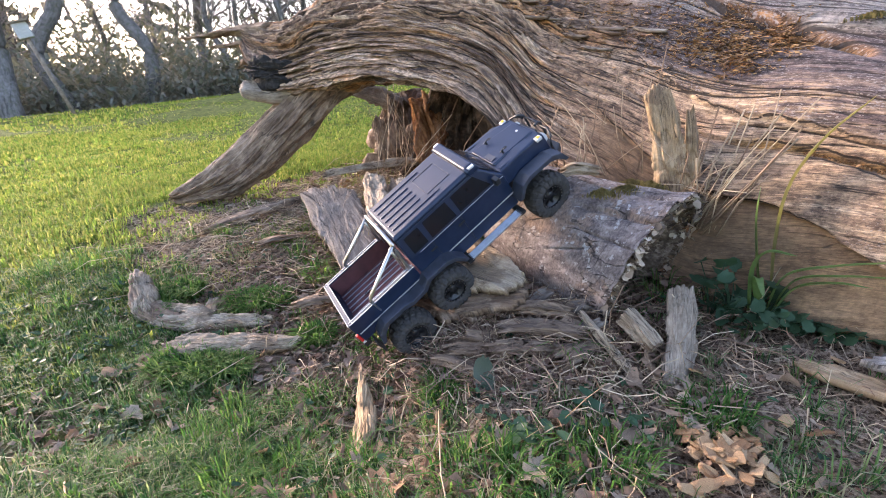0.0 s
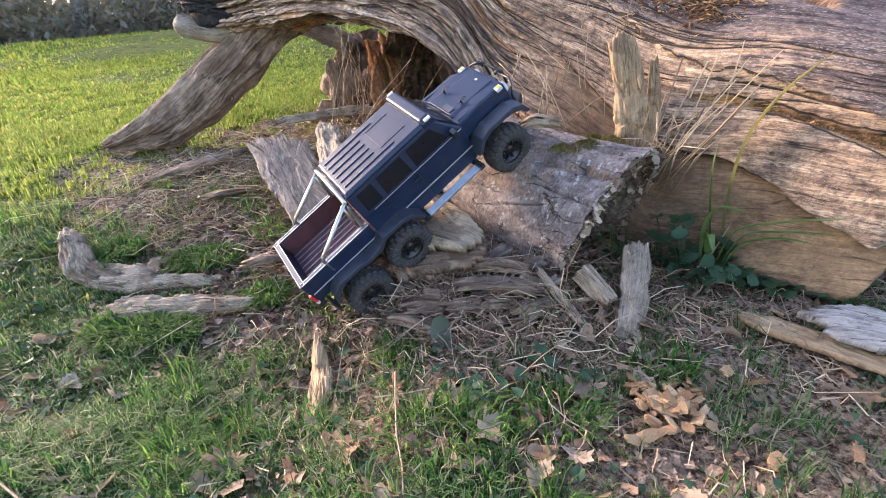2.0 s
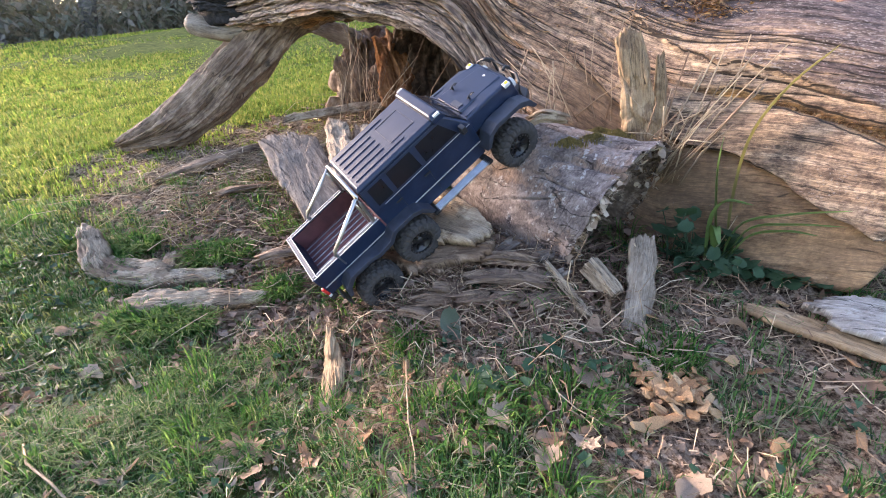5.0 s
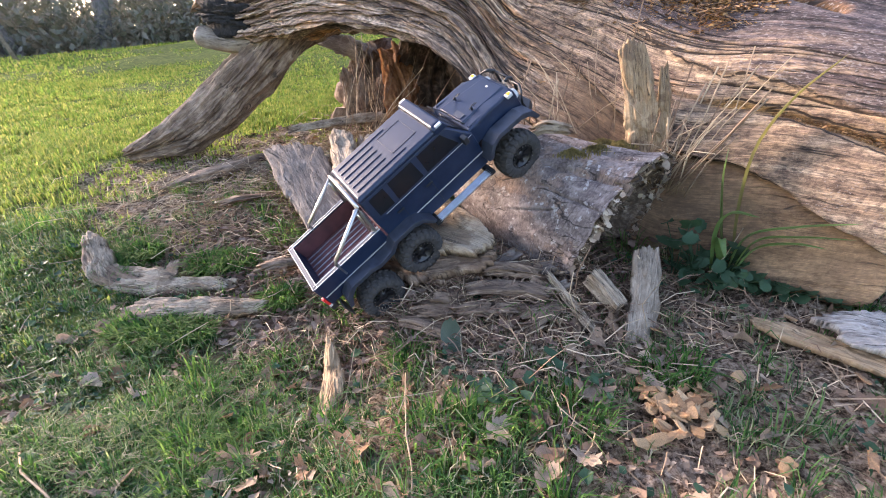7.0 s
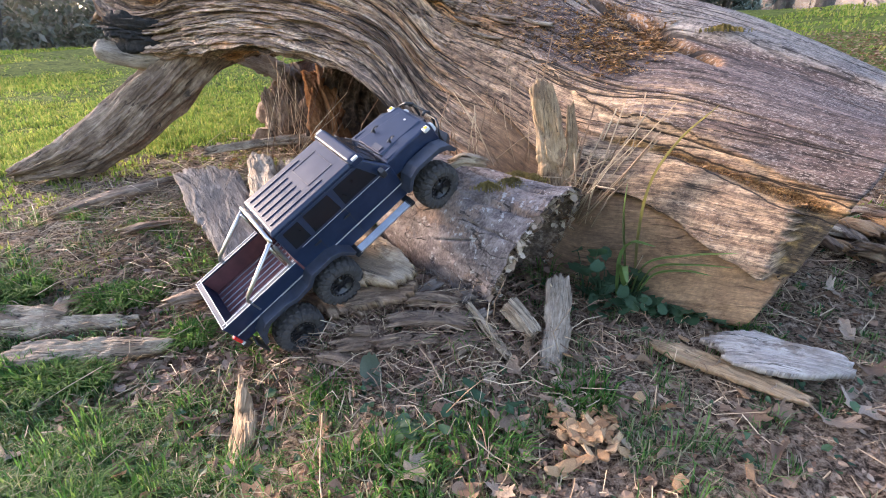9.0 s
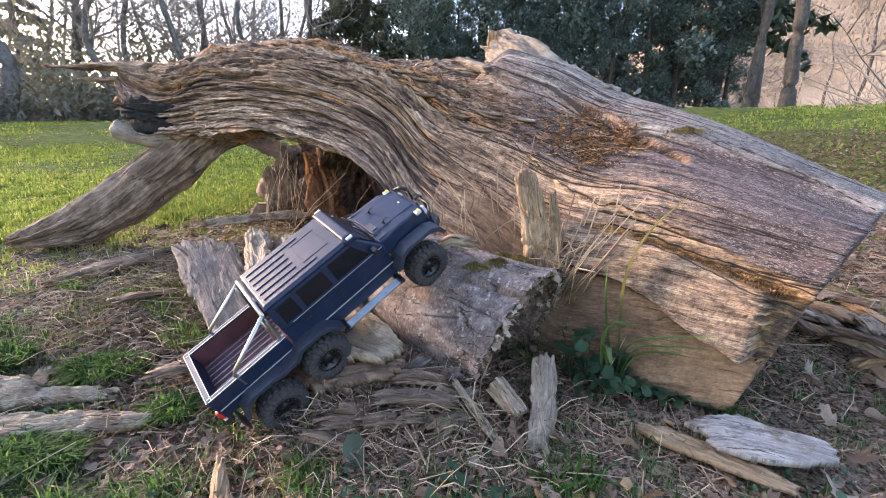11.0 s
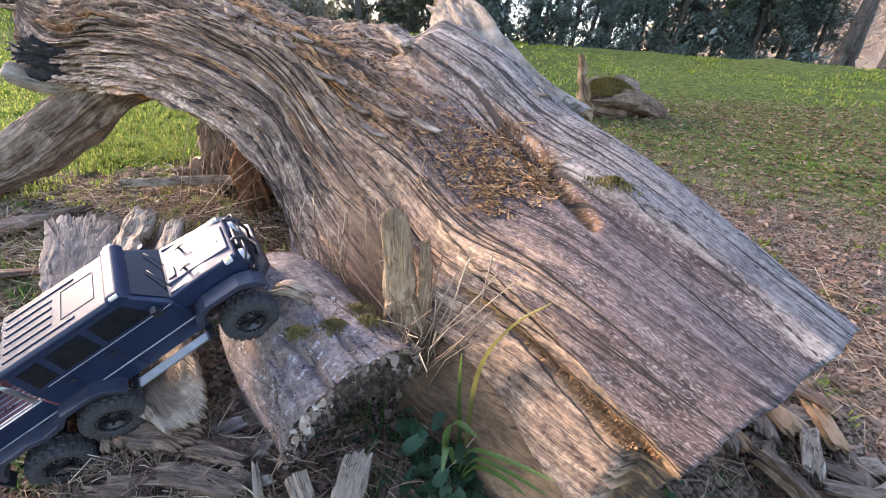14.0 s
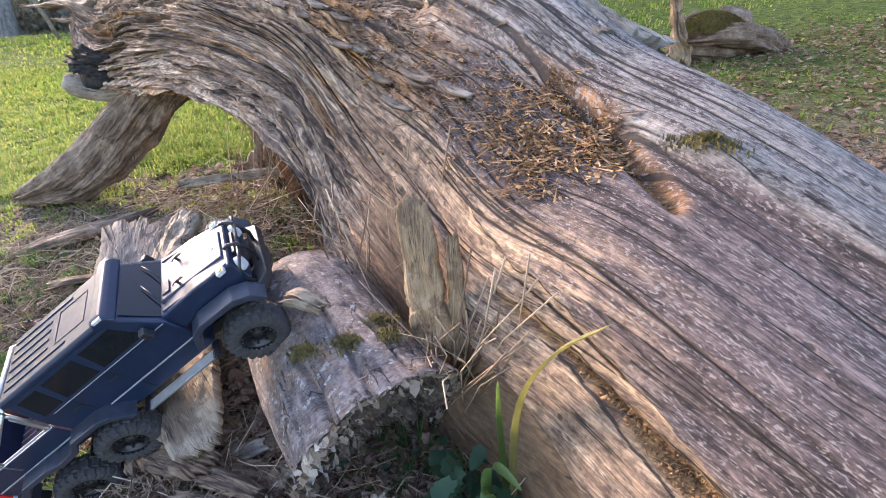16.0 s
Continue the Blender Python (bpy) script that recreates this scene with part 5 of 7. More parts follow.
DEBRIS = ((0.23, 0.90, 0.11, 0.12, -8), (0.21, 0.86, 0.085, 0.14, -4), (0.26, 0.845, 0.085, 0.11, -12), (0.19, 0.815, 0.06, 0.16, 4), (0.09, 0.835, 0.045, 0.13, -12), (0.30, 0.80, 0.06, 0.09, 30), (0.05, 0.80, 0.03, 0.12, -30),
          (-0.22, 1.12, 0.09, 0.12, 60), (-0.36, 1.08, 0.05, 0.14, 20), (-0.62, 1.45, 0.12, 0.16, 35), (-0.5, 1.75, 0.19, 0.18, -20), (1.45, 1.05, 0.11, 0.16, 50), (1.55, 1.12, 0.13, 0.2, 15), (1.40, 1.16, 0.12, 0.18, -35), (1.62, 1.0, 0.11, 0.14, 70))
pile = np.random.default_rng(91)
DEBRIS += tuple((1.36 + abs(pile.normal(0, 0.22)), 0.98 + pile.normal(0, 0.2), 0.10 + 0.09 * pile.uniform(0, 1), pile.uniform(0.08, 0.24), pile.uniform(0, 180)) for _ in range(26))
for k, (px, py, pz, ln, turn) in enumerate(DEBRIS):
    ca, sa = math.cos(radians(turn)), math.sin(radians(turn))
    pz = max(pz, float(land(px, py)) + 0.012)
    wd = 0.018 + 0.014 * ((k * 37) % 10) / 10
    board("wood_fragment", "flaking fragment of decayed wood in the debris", [(px - ca * ln / 2, py - sa * ln / 2, pz, wd * 0.95, 0.008), (px - ca * ln / 5, py - sa * ln / 5, pz + 0.006, wd, 0.011), (px + ca * ln / 5, py + sa * ln / 5, pz + 0.004, wd * 0.9, 0.010), (px + ca * ln / 2, py + sa * ln / 2, pz, wd * 0.85, 0.007)],
          (M_BROWNWOOD, M_PALE, M_LIMB, M_ORANGEWOOD)[(0, 2, 0, 2, 0, 2, 0)[k % 7] if k < 15 else (0, 3, 0, 1)[k % 4]], "wood piece", 70 + k, 0.008, group="wood fragments", nu=40, nv=32, ragged=0.035)

# ---- rotten root stump under the arch ----
stump = thing("rotten_root_stump", "dark rotten root stump under the arched trunk", "stump")
sweep("root_mass", [(0.02, 2.32, 0.12, 0.40, 0.26), (0.03, 2.30, 0.30, 0.34, 0.22), (0.06, 2.26, 0.45, 0.29, 0.19), (0.10, 2.18, 0.60, 0.25, 0.17), (0.14, 2.10, 0.74, 0.20, 0.13)], 130, 170, M_ROT, stump, relief=0.07, lumps=0.08, fibre=14, seed=81, shape=broken(87, 5, 0.06))
sweep("orange_rot", [(-0.06, 2.05, 0.20, 0.13, 0.06), (-0.09, 2.07, 0.32, 0.12, 0.06), (-0.13, 2.10, 0.43, 0.085, 0.055), (-0.18, 2.14, 0.55, 0.045, 0.035)], 90, 90, M_ORANGEROT, stump, relief=0.05, lumps=0.06, fibre=26, seed=83, shape=broken(86, 6, 0.03), ragged=0.1, label="crumbling orange-brown rotten heartwood")
sweep("hollow_side", [(0.42, 1.74, 0.20, 0.13, 0.2), (0.33, 1.86, 0.36, 0.14, 0.2), (0.25, 1.98, 0.52, 0.15, 0.16), (0.16, 2.05, 0.62, 0.12, 0.1)], 90, 110, M_ROT, stump, relief=0.03, lumps=0.04, fibre=12, seed=84)
sweep("root_side", [(-0.28, 2.36, 0.12, 0.26, 0.16), (-0.28, 2.36, 0.32, 0.21, 0.14), (-0.30, 2.36, 0.48, 0.15, 0.11), (-0.33, 2.36, 0.60, 0.07, 0.06)], 110, 130, M_BROWNWOOD, stump, relief=0.06, lumps=0.07, fibre=16, seed=88, shape=broken(89, 6, 0.05), label="shaggy brown roots")
torn_plate("pale_root", [(-0.535, 2.30, 0.60), (-0.50, 2.30, 0.65), (-0.38, 2.30, 0.63), (-0.26, 2.30, 0.56), (-0.33, 2.30, 0.51), (-0.46, 2.30, 0.56)], 0.015, M_GREYWOOD, stump, 85, 0.02, 0.01, "pale grey split root")
torn_plate("root_flake", [(-0.42, 2.20, 0.28), (-0.44, 2.22, 0.46), (-0.38, 2.23, 0.52), (-0.33, 2.22, 0.42), (-0.34, 2.20, 0.27)], 0.012, M_LIMB, stump, 86, 0.03, 0.012)

# ---- the mossy stump behind ----
far_stump = thing("mossy_stump", "low broken stump with yellow-green moss on the slope", "stump", pose(0.17, 0.42, float(land(2.07, 4.32) - land(1.9, 3.9))))
z0 = float(land(1.9, 3.9))
sweep("wood", [(1.62, 3.75, z0 + 0.10, 0.08, 0.12), (1.82, 3.83, z0 + 0.13, 0.16, 0.17), (2.12, 3.93, z0 + 0.10, 0.18, 0.15), (2.42, 4.02, z0 - 0.02, 0.10, 0.09)], 110, 90, M_BROWNWOOD, far_stump, relief=0.03, lumps=0.05, fibre=10, seed=91, shape=broken(93, 3, 0.05), ragged=0.15)
sweep("spike", [(1.56, 3.62, z0 - 0.02, 0.09, 0.08), (1.55, 3.60, z0 + 0.12, 0.07, 0.055), (1.51, 3.60, z0 + 0.26, 0.045, 0.035), (1.47, 3.60, z0 + 0.40, 0.012, 0.010)], 60, 50, M_TANWOOD, far_stump, relief=0.02, lumps=0.02, seed=92, shape=broken(94, 5, 0.02), ragged=0.08)
n_ = 5200
a_, q_ = r_.uniform(0, 6.283, n_), np.sqrt(r_.uniform(0, 1, n_))
mx_, my_ = 1.80 + 0.26 * q_ * np.cos(a_), 3.78 + 0.13 * q_ * np.sin(a_)
soup("moss", blades(mx_, my_, z0 + 0.29 - 0.12 * q_ ** 2 - 0.01, r_.uniform(0.015, 0.035, n_), np.full(n_, 0.007), r_.uniform(0.2, 1.2, n_), r_.uniform(0, 6.283, n_)), M_MOSS, far_stump, "yellow-green moss")

# ---- the model truck ----
M_PAINT = Mat("dark_blue_paint", 0.22)
_k = M_PAINT.noise(M_PAINT.coord("Object"), 55, 6, 0.65)
M_PAINT.colour(M_PAINT.ramp(_k, (0.35, (0.007, 0.015, 0.038)), (0.62, (0.011, 0.021, 0.05)), (0.8, (0.026, 0.036, 0.058)))).rough(M_PAINT.ramp(_k, (0.3, 0.30), (0.7, 0.46)))
M_PAINT.b.inputs["Specular IOR Level"].default_value = 0.42
M_PAINT = M_PAINT.m
M_BLACK = plain("black_plastic", (0.016, 0.017, 0.02), 0.45, 0, 0.3, 80)
M_FLARE = plain("satin_flare_plastic", (0.028, 0.034, 0.05), 0.42, 0, 0.3, 60)
M_TYRE = plain("tyre_rubber", (0.040, 0.037, 0.036), 0.85, 0, 0.35, 90, 0.0006)
M_RIM = plain("black_rim", (0.02, 0.02, 0.022), 0.35, 0.3, 0.3, 80)
M_BOLT = plain("steel_bolt", (0.55, 0.55, 0.55), 0.3, 1.0)
M_CHROME = plain("brushed_steel_tube", (0.50, 0.49, 0.47), 0.38, 1.0, 0.1, 90)
M_RAIL = plain("dull_grey_rail", (0.26, 0.27, 0.30), 0.5, 0.6, 0.15, 90)
M_CAP = plain("flat_blue_grey_cap", (0.045, 0.057, 0.082), 0.7, 0, 0.2, 90)
M_STRIP = plain("pale_edge_strip", (0.42, 0.44, 0.47), 0.6, 0, 0.1, 90)
M_STEP = plain("aluminium_step", (0.60, 0.63, 0.68), 0.35, 1.0, 0.15, 60)
M_GLASS = plain("tinted_window", (0.008, 0.009, 0.013), 0.14, 0, 0.2)
M_GLASS.node_tree.nodes["Principled BSDF"].inputs["Specular IOR Level"].default_value = 0.3
M_BEDWOOD = wood("dark_red_bed_boards", (0.05, 0.018, 0.022), (0.11, 0.04, 0.045), (0.17, 0.075, 0.075), 200, 20, 0.2, None, 0.001).m
M_RED = plain("red_lens", (0.55, 0.03, 0.025), 0.2)
M_AMBER = plain("amber_lens", (0.75, 0.42, 0.03), 0.2)
M_CLEAR = plain("clear_lens", (0.55, 0.56, 0.55), 0.12)
M_LINE = plain("pale_edge_trim", (0.30, 0.30, 0.31), 0.4)


def box(bm, x0, x1, y0, y1, z0, z1, bevel=0.002):
    g = bmesh.ops.create_cube(bm, size=1, matrix=Matrix.Translation(((x0 + x1) / 2, (y0 + y1) / 2, (z0 + z1) / 2)) @ Matrix.Diagonal((abs(x1 - x0), abs(y1 - y0), abs(z1 - z0), 1)))
    if bevel:
        es = {e for v in g["verts"] for e in v.link_edges}
        bmesh.ops.bevel(bm, geom=list(es), offset=bevel, segments=2, affect="EDGES", profile=0.6)
    return bm


def prism(bm, profile, y0, y1, bevel=0.002, taper=1.0):
    """An outline in x and z drawn out across y."""
    a = [bm.verts.new((x, y0, z)) for x, z in profile]
    b = [bm.verts.new((x, y1, z)) for x, z in profile]
    fs = [bm.faces.new(a), bm.faces.new(b[::-1])]
    n = len(profile)
    for i in range(n):
        fs.append(bm.faces.new((a[(i + 1) % n], a[i], b[i], b[(i + 1) % n])))
    bmesh.ops.recalc_face_normals(bm, faces=fs)
    if bevel:
        bmesh.ops.bevel(bm, geom=list({e for f in fs for e in f.edges}), offset=bevel, segments=2, affect="EDGES", profile=0.6)
    return bm


def loft(bm, rings, bevel=0.0):
    rows = [[bm.verts.new(p) for p in ring] for ring in rings]
    n = len(rows[0])
    fs = [bm.faces.new(rows[0]), bm.faces.new(rows[-1][::-1])]
    for p, q in zip(rows, rows[1:]):
        for i in range(n):
            fs.append(bm.faces.new((p[(i + 1) % n], p[i], q[i], q[(i + 1) % n])))
    bmesh.ops.recalc_face_normals(bm, faces=fs)
    if bevel:
        bmesh.ops.bevel(bm, geom=list({e for f in fs for e in f.edges}), offset=bevel, segments=3, affect="EDGES", profile=0.6)
    return bm


def tube(bm, points, r, n=10):
    pts = [Vector(p) for p in points]
    rows = []
    for i, p in enumerate(pts):
        d = (pts[min(i + 1, len(pts) - 1)] - pts[max(i - 1, 0)]).normalized()
        s = d.cross((0, 0, 1)) if abs(d.z) < 0.95 else d.cross((0, 1, 0))
        s.normalize()
        u = s.cross(d)
        rows.append([bm.verts.new(p + r * (math.cos(a) * s + math.sin(a) * u)) for a in (2 * math.pi * k / n for k in range(n))])
    for p, q in zip(rows, rows[1:]):
        for i in range(n):
            bm.faces.new((p[i], p[(i + 1) % n], q[(i + 1) % n], q[i])).smooth = True
    bm.faces.new(rows[0][::-1])
    bm.faces.new(rows[-1])
    return bm


def lathe(bm, profile, n=40):
    """Turned about y: profile rows of (radius, y)."""
    rows = [[bm.verts.new((r * math.cos(2 * math.pi * k / n), y, r * math.sin(2 * math.pi * k / n))) for k in range(n)] for r, y in profile]
    for p, q in zip(rows, rows[1:]):
        for i in range(n):
            bm.faces.new((p[i], p[(i + 1) % n], q[(i + 1) % n], q[i])).smooth = True
    bmesh.ops.recalc_face_normals(bm, faces=bm.faces[:])
    return bm


B = bmesh.new


def wheel(parent, x, y, z, side, steer=0.0):
    """side: -1 on the right, 1 on the left. The hub faces outwards."""
    w = part("wheel", lathe(B(), [(0.030, -0.020), (0.030, 0.020)], 24), M_RIM, parent)
    w.matrix_local = pose(x, y, z, 0, 0, steer)
    s = side
    t = B()
    n, ys = 132, np.linspace(-0.0225, 0.0225, 19)
    rim_edge = [(0.030, -0.021), (0.034, -0.0240), (0.044, -0.0248)]
    tread = [(0.0556 - 0.0045 * (abs(q) / 0.0225) ** 4, q) for q in ys]
    prof = rim_edge + tread + [(r, -q) for r, q in rim_edge[::-1]]
    rows = []
    for r, q in prof:
        row = []
        for k in range(n):
            band = 0 if abs(q) < 0.008 else 1
            lug = (k + (3 if band == 0 else 0) + int(abs(q) * 90)) % 6 < 4 and not 0.0078 < abs(q) < 0.0103
            rr = r + (0.0032 if lug and r > 0.0480 else 0.0)
            a = 2 * math.pi * k / n
            row.append(t.verts.new((rr * math.cos(a), q * (1.06 if lug and abs(q) > 0.02 and r > 0.042 else 1.0), rr * math.sin(a))))
        rows.append(row)
    for p, q in zip(rows, rows[1:]):
        for k in range(n):
            t.faces.new((p[k], q[k], q[(k + 1) % n], p[(k + 1) % n]))
    bmesh.ops.recalc_face_normals(t, faces=t.faces[:])
    part("tyre", t, M_TYRE, w, "knobbly black rubber tyre")
    d = B()
    lathe(d, [(0.0305, s * 0.0225), (0.0305, s * 0.0165), (0.0255, s * 0.0165), (0.0240, s * 0.010), (0.012, s * 0.008), (0.009, s * 0.014), (0.0001, s * 0.014)], 36)
    for k in range(8):
        bmesh.ops.create_cube(d, size=1, matrix=Matrix.Rotation(2 * math.pi * k / 8, 4, "Y") @ Matrix.Translation((0.018, s * 0.012, 0)) @ Matrix.Diagonal((0.014, 0.004, 0.0042, 1)))
    part("rim", d, M_RIM, w, "black spoked rim")
    rb = B()
    for k in range(20):
        bmesh.ops.create_cone(rb, cap_ends=True, segments=6, radius1=0.0015, radius2=0.0015, depth=0.0016, matrix=Matrix.Rotation(2 * math.pi * k / 20, 4, "Y") @ Matrix.Translation((0.0282, s * 0.0228, 0)) @ Matrix.Rotation(math.pi / 2, 4, "X"))
    part("bolt_ring", rb, M_BOLT, w, "ring of small steel bolts")
    return w


TRUCK = pose(-0.012, 1.033, 0.139) @ Matrix.Rotation(radians(25.9), 4, "Z") @ Matrix.Rotation(radians(-35.4), 4, "Y") @ Matrix.Rotation(radians(16.8), 4, "X") @ Matrix.Diagonal((0.972, 0.972, 0.972, 1))
truck = thing("model_truck", "dark blue six-wheeled radio-controlled pickup climbing the logs, dusty", "model truck", TRUCK)


def build_truck():
    t = truck
    ch = B()
    box(ch, -0.20, 0.37, -0.034, -0.024, 0.062, 0.082, 0.001)
    box(ch, -0.20, 0.37, 0.024, 0.034, 0.062, 0.082, 0.001)
    box(ch, -0.02, 0.22, -0.03, 0.03, 0.058, 0.08, 0.003)
    part("chassis", ch, M_BLACK, t)
    for x, dz in ((0.33, 0.0), (0.0, -0.006), (-0.14, -0.030)):
        ax = B()
        tube(ax, [(x, -0.095, 0.0585 + dz), (x, 0.095, 0.0585 + dz)], 0.008)
        bmesh.ops.create_uvsphere(ax, u_segments=12, v_segments=8, radius=0.018, matrix=Matrix.Translation((x, 0.012, 0.0585 + dz)))
        part("axle", ax, M_BLACK, t)
        for side in (-1, 1):
            wheel(t, x, side * 0.0985, 0.0585 + dz, side, 0)
    # cab
    half = lambda y, zb, x0, x1: [(x0, -y, zb), (x1, -y, zb), (x1, y, zb), (x0, y, zb)]
    cab = B()
    loft(cab, [half(0.084, 0.088, -0.030, 0.262), half(0.086, 0.130, -0.030, 0.262), half(0.085, 0.190, -0.030, 0.260), half(0.073, 0.249, -0.026, 0.212)], 0.004)
    part("cab", cab, M_PAINT, t)
    roof = B()
    loft(roof, [half(0.0745, 0.248, -0.028, 0.214), half(0.0745, 0.255, -0.028, 0.214), half(0.069, 0.2605, -0.022, 0.208)], 0.0025)
    roof_ob = part("roof", roof, M_PAINT, t)
    for k in range(6):
        y = -0.052 + k * 0.0208
        rib = box(B(), -0.014, 0.080 if 0 < k < 5 else 0.125, y - 0.0022, y + 0.0022, 0.2595, 0.2625, 0.0008)
        part("rib", rib, M_PAINT, roof_ob)
    hatch = B()
    for x0, x1, y0, y1 in ((0.098, 0.165, -0.038, -0.0368), (0.098, 0.165, 0.0368, 0.038), (0.098, 0.0992, -0.038, 0.038), (0.1638, 0.165, -0.038, 0.038)):
        box(hatch, x0, x1, y0, y1, 0.2602, 0.2616, 0)
    part("hatch_seam", hatch, M_FLARE, roof_ob)
    bar = loft(B(), [half(0.0785, 0.246, 0.190, 0.222), half(0.0785, 0.262, 0.186, 0.216), half(0.069, 0.2685, 0.190, 0.211)], 0.004)
    bar_ob = part("roof_visor", bar, M_PAINT, t, "raised light bar over the windscreen")
    for side in (-1, 1):
        part("marker_light", box(B(), 0.196, 0.212, side * 0.0745 - 0.004, side * 0.0745 + 0.004, 0.2615, 0.2665, 0.001), M_CLEAR, bar_ob)
    # windows, set a little proud of the sloping sides
    def pane(name, pts):
        bm = B()
        vs = [bm.verts.new(p) for p in pts]
        f = bm.faces.new(vs)
        n = f.normal.copy() if f.normal.length else Vector((0, 0, 1))
        f.normal_update()
        r = bmesh.ops.extrude_face_region(bm, geom=[f])
        for v in [e for e in r["geom"] if isinstance(e, bmesh.types.BMVert)]:
            v.co += f.normal * 0.0014
        bmesh.ops.recalc_face_normals(bm, faces=bm.faces[:])
        return part(name, bm, M_GLASS, t)
    def wall_y(z):
        return 0.085 - 0.012 * (z - 0.190) / 0.059
    for side in (-1, 1):
        for x0, x1, x2, x3 in ((-0.012, 0.030, 0.030, -0.010), (0.042, 0.116, 0.112, 0.044), (0.128, 0.222, 0.196, 0.128)):
            zb, zt = 0.196, 0.241
            q = [(x0, side * (wall_y(zb) + 0.0006), zb), (x1, side * (wall_y(zb) + 0.0006), zb), (x2, side * (wall_y(zt) + 0.0006), zt), (x3, side * (wall_y(zt) + 0.0006), zt)]
            pane("side_window", q if side < 0 else q[::-1])
    pane("windscreen", [(0.2595, -0.074, 0.194), (0.2595, 0.074, 0.194), (0.2205, 0.064, 0.243), (0.2205, -0.064, 0.243)])
    pane("rear_window", [(-0.0308, 0.06, 0.196), (-0.0308, -0.06, 0.196), (-0.0285, -0.054, 0.240), (-0.0285, 0.054, 0.240)])
    for k in range(2):
        wp = tube(B(), [(0.266, -0.05 + 0.06 * k, 0.197), (0.252, -0.02 + 0.06 * k, 0.2125), (0.243, 0.0 + 0.055 * k, 0.2225)], 0.0012, 6)
        part("wiper", wp, M_BLACK, t)
    for side in (-1, 1):
        tr = box(B(), -0.03, 0.262, side * 0.0860, side * 0.0878, 0.1285, 0.1315, 0.0006)
        part("side_moulding", tr, M_LINE, t)
        sl = box(B(), 0.0, 0.255, side * 0.0855, side * 0.0868, 0.1895, 0.1912, 0.0004)
        part("belt_line", sl, M_LINE, t)
        for x in (0.036, 0.122):
            part("door_handle", box(B(), x - 0.016, x + 0.002, side * 0.0862, side * 0.0895, 0.168, 0.1725, 0.001), M_BLACK, t)
            gap = box(B(), x - 0.0006, x + 0.0006, side * 0.0855, side * 0.0864, 0.095, 0.19, 0)
            part("door_seam", gap, M_BLACK, t)
        mr = loft(B(), [[(0.226, side * 0.088, 0.190), (0.240, side * 0.088, 0.190), (0.240, side * 0.104, 0.192), (0.226, side * 0.104, 0.192)], [(0.226, side * 0.090, 0.214), (0.238, side * 0.090, 0.214), (0.238, side * 0.106, 0.212), (0.226, side * 0.106, 0.212)]], 0.003)
        part("wing_mirror", mr, M_BLACK, t)
    # bonnet and nose
    hood = B()
    loft(hood, [[(0.256, -0.080, 0.150), (0.256, 0.080, 0.150), (0.256, 0.077, 0.196), (0.256, -0.077, 0.196)], [(0.33, -0.077, 0.150), (0.33, 0.077, 0.150), (0.33, 0.072, 0.194), (0.33, -0.072, 0.194)], [(0.405, -0.071, 0.135), (0.405, 0.071, 0.135), (0.400, 0.064, 0.184), (0.400, -0.064, 0.184)]], 0.005)
    hood_ob = part("bonnet", hood, M_PAINT, t)
    bulge = loft(B(), [[(0.262, -0.050, 0.193), (0.262, 0.050, 0.193), (0.264, 0.045, 0.2005), (0.264, -0.045, 0.2005)], [(0.394, -0.040, 0.182), (0.394, 0.040, 0.182), (0.391, 0.036, 0.189), (0.391, -0.036, 0.189)]], 0.002)
    part("bonnet_bulge", bulge, M_PAINT, hood_ob)
    for side in (-1, 1):
        rg = loft(B(), [[(0.262, side * 0.062, 0.192), (0.262, side * 0.072, 0.192), (0.264, side * 0.070, 0.1985), (0.264, side * 0.064, 0.1985)], [(0.396, side * 0.054, 0.181), (0.396, side * 0.062, 0.181), (0.394, side * 0.060, 0.1865), (0.394, side * 0.056, 0.1865)]], 0.001)
        part("bonnet_crease", rg, M_PAINT, hood_ob)
        clip = B()
        bmesh.ops.create_cone(clip, cap_ends=True, segments=10, radius1=0.0028, radius2=0.0022, depth=0.010, matrix=Matrix.Translation((0.304, side * 0.033, 0.2015)))
        tube(clip, [(0.296, side * 0.033 - 0.004, 0.2045), (0.304, side * 0.033, 0.2055), (0.316, side * 0.033 + 0.003, 0.2045), (0.319, side * 0.033 - 0.002, 0.2045), (0.308, side * 0.033 - 0.003, 0.205)], 0.0011, 6)
        part("body_clip", clip, M_BLACK, hood_ob, "bent wire body clip")
        lamp = box(B(), 0.374, 0.390, side * 0.068 - 0.007, side * 0.068 + 0.007, 0.181, 0.189, 0.002)
        lamp_ob = part("wing_indicator", lamp, M_CLEAR, t)
        part("amber_lens", box(B(), 0.379, 0.387, side * 0.068 - 0.004, side * 0.068 + 0.004, 0.1885, 0.1905, 0.001), M_AMBER, lamp_ob)
        part("headlight", lathe_at((0.407, side * 0.048, 0.160), 0.015), M_CLEAR, t)
    vent = box(B(), 0.268, 0.283, -0.034, -0.004, 0.2000, 0.2016, 0.0005)
    part("bonnet_vent", vent, M_FLARE, hood_ob)
    part("badge", box(B(), 0.372, 0.377, -0.003, 0.003, 0.190, 0.1915, 0.0005), M_CLEAR, hood_ob)
    gr = B()
    box(gr, 0.402, 0.409, -0.030, 0.030, 0.140, 0.176, 0.002)
    grille = part("grille", gr, M_BLACK, t)
    for k in range(4):
        part("grille_bar", box(B(), 0.408, 0.4105, -0.028, 0.028, 0.144 + 0.008 * k, 0.147 + 0.008 * k, 0.0005), M_BLACK, grille)
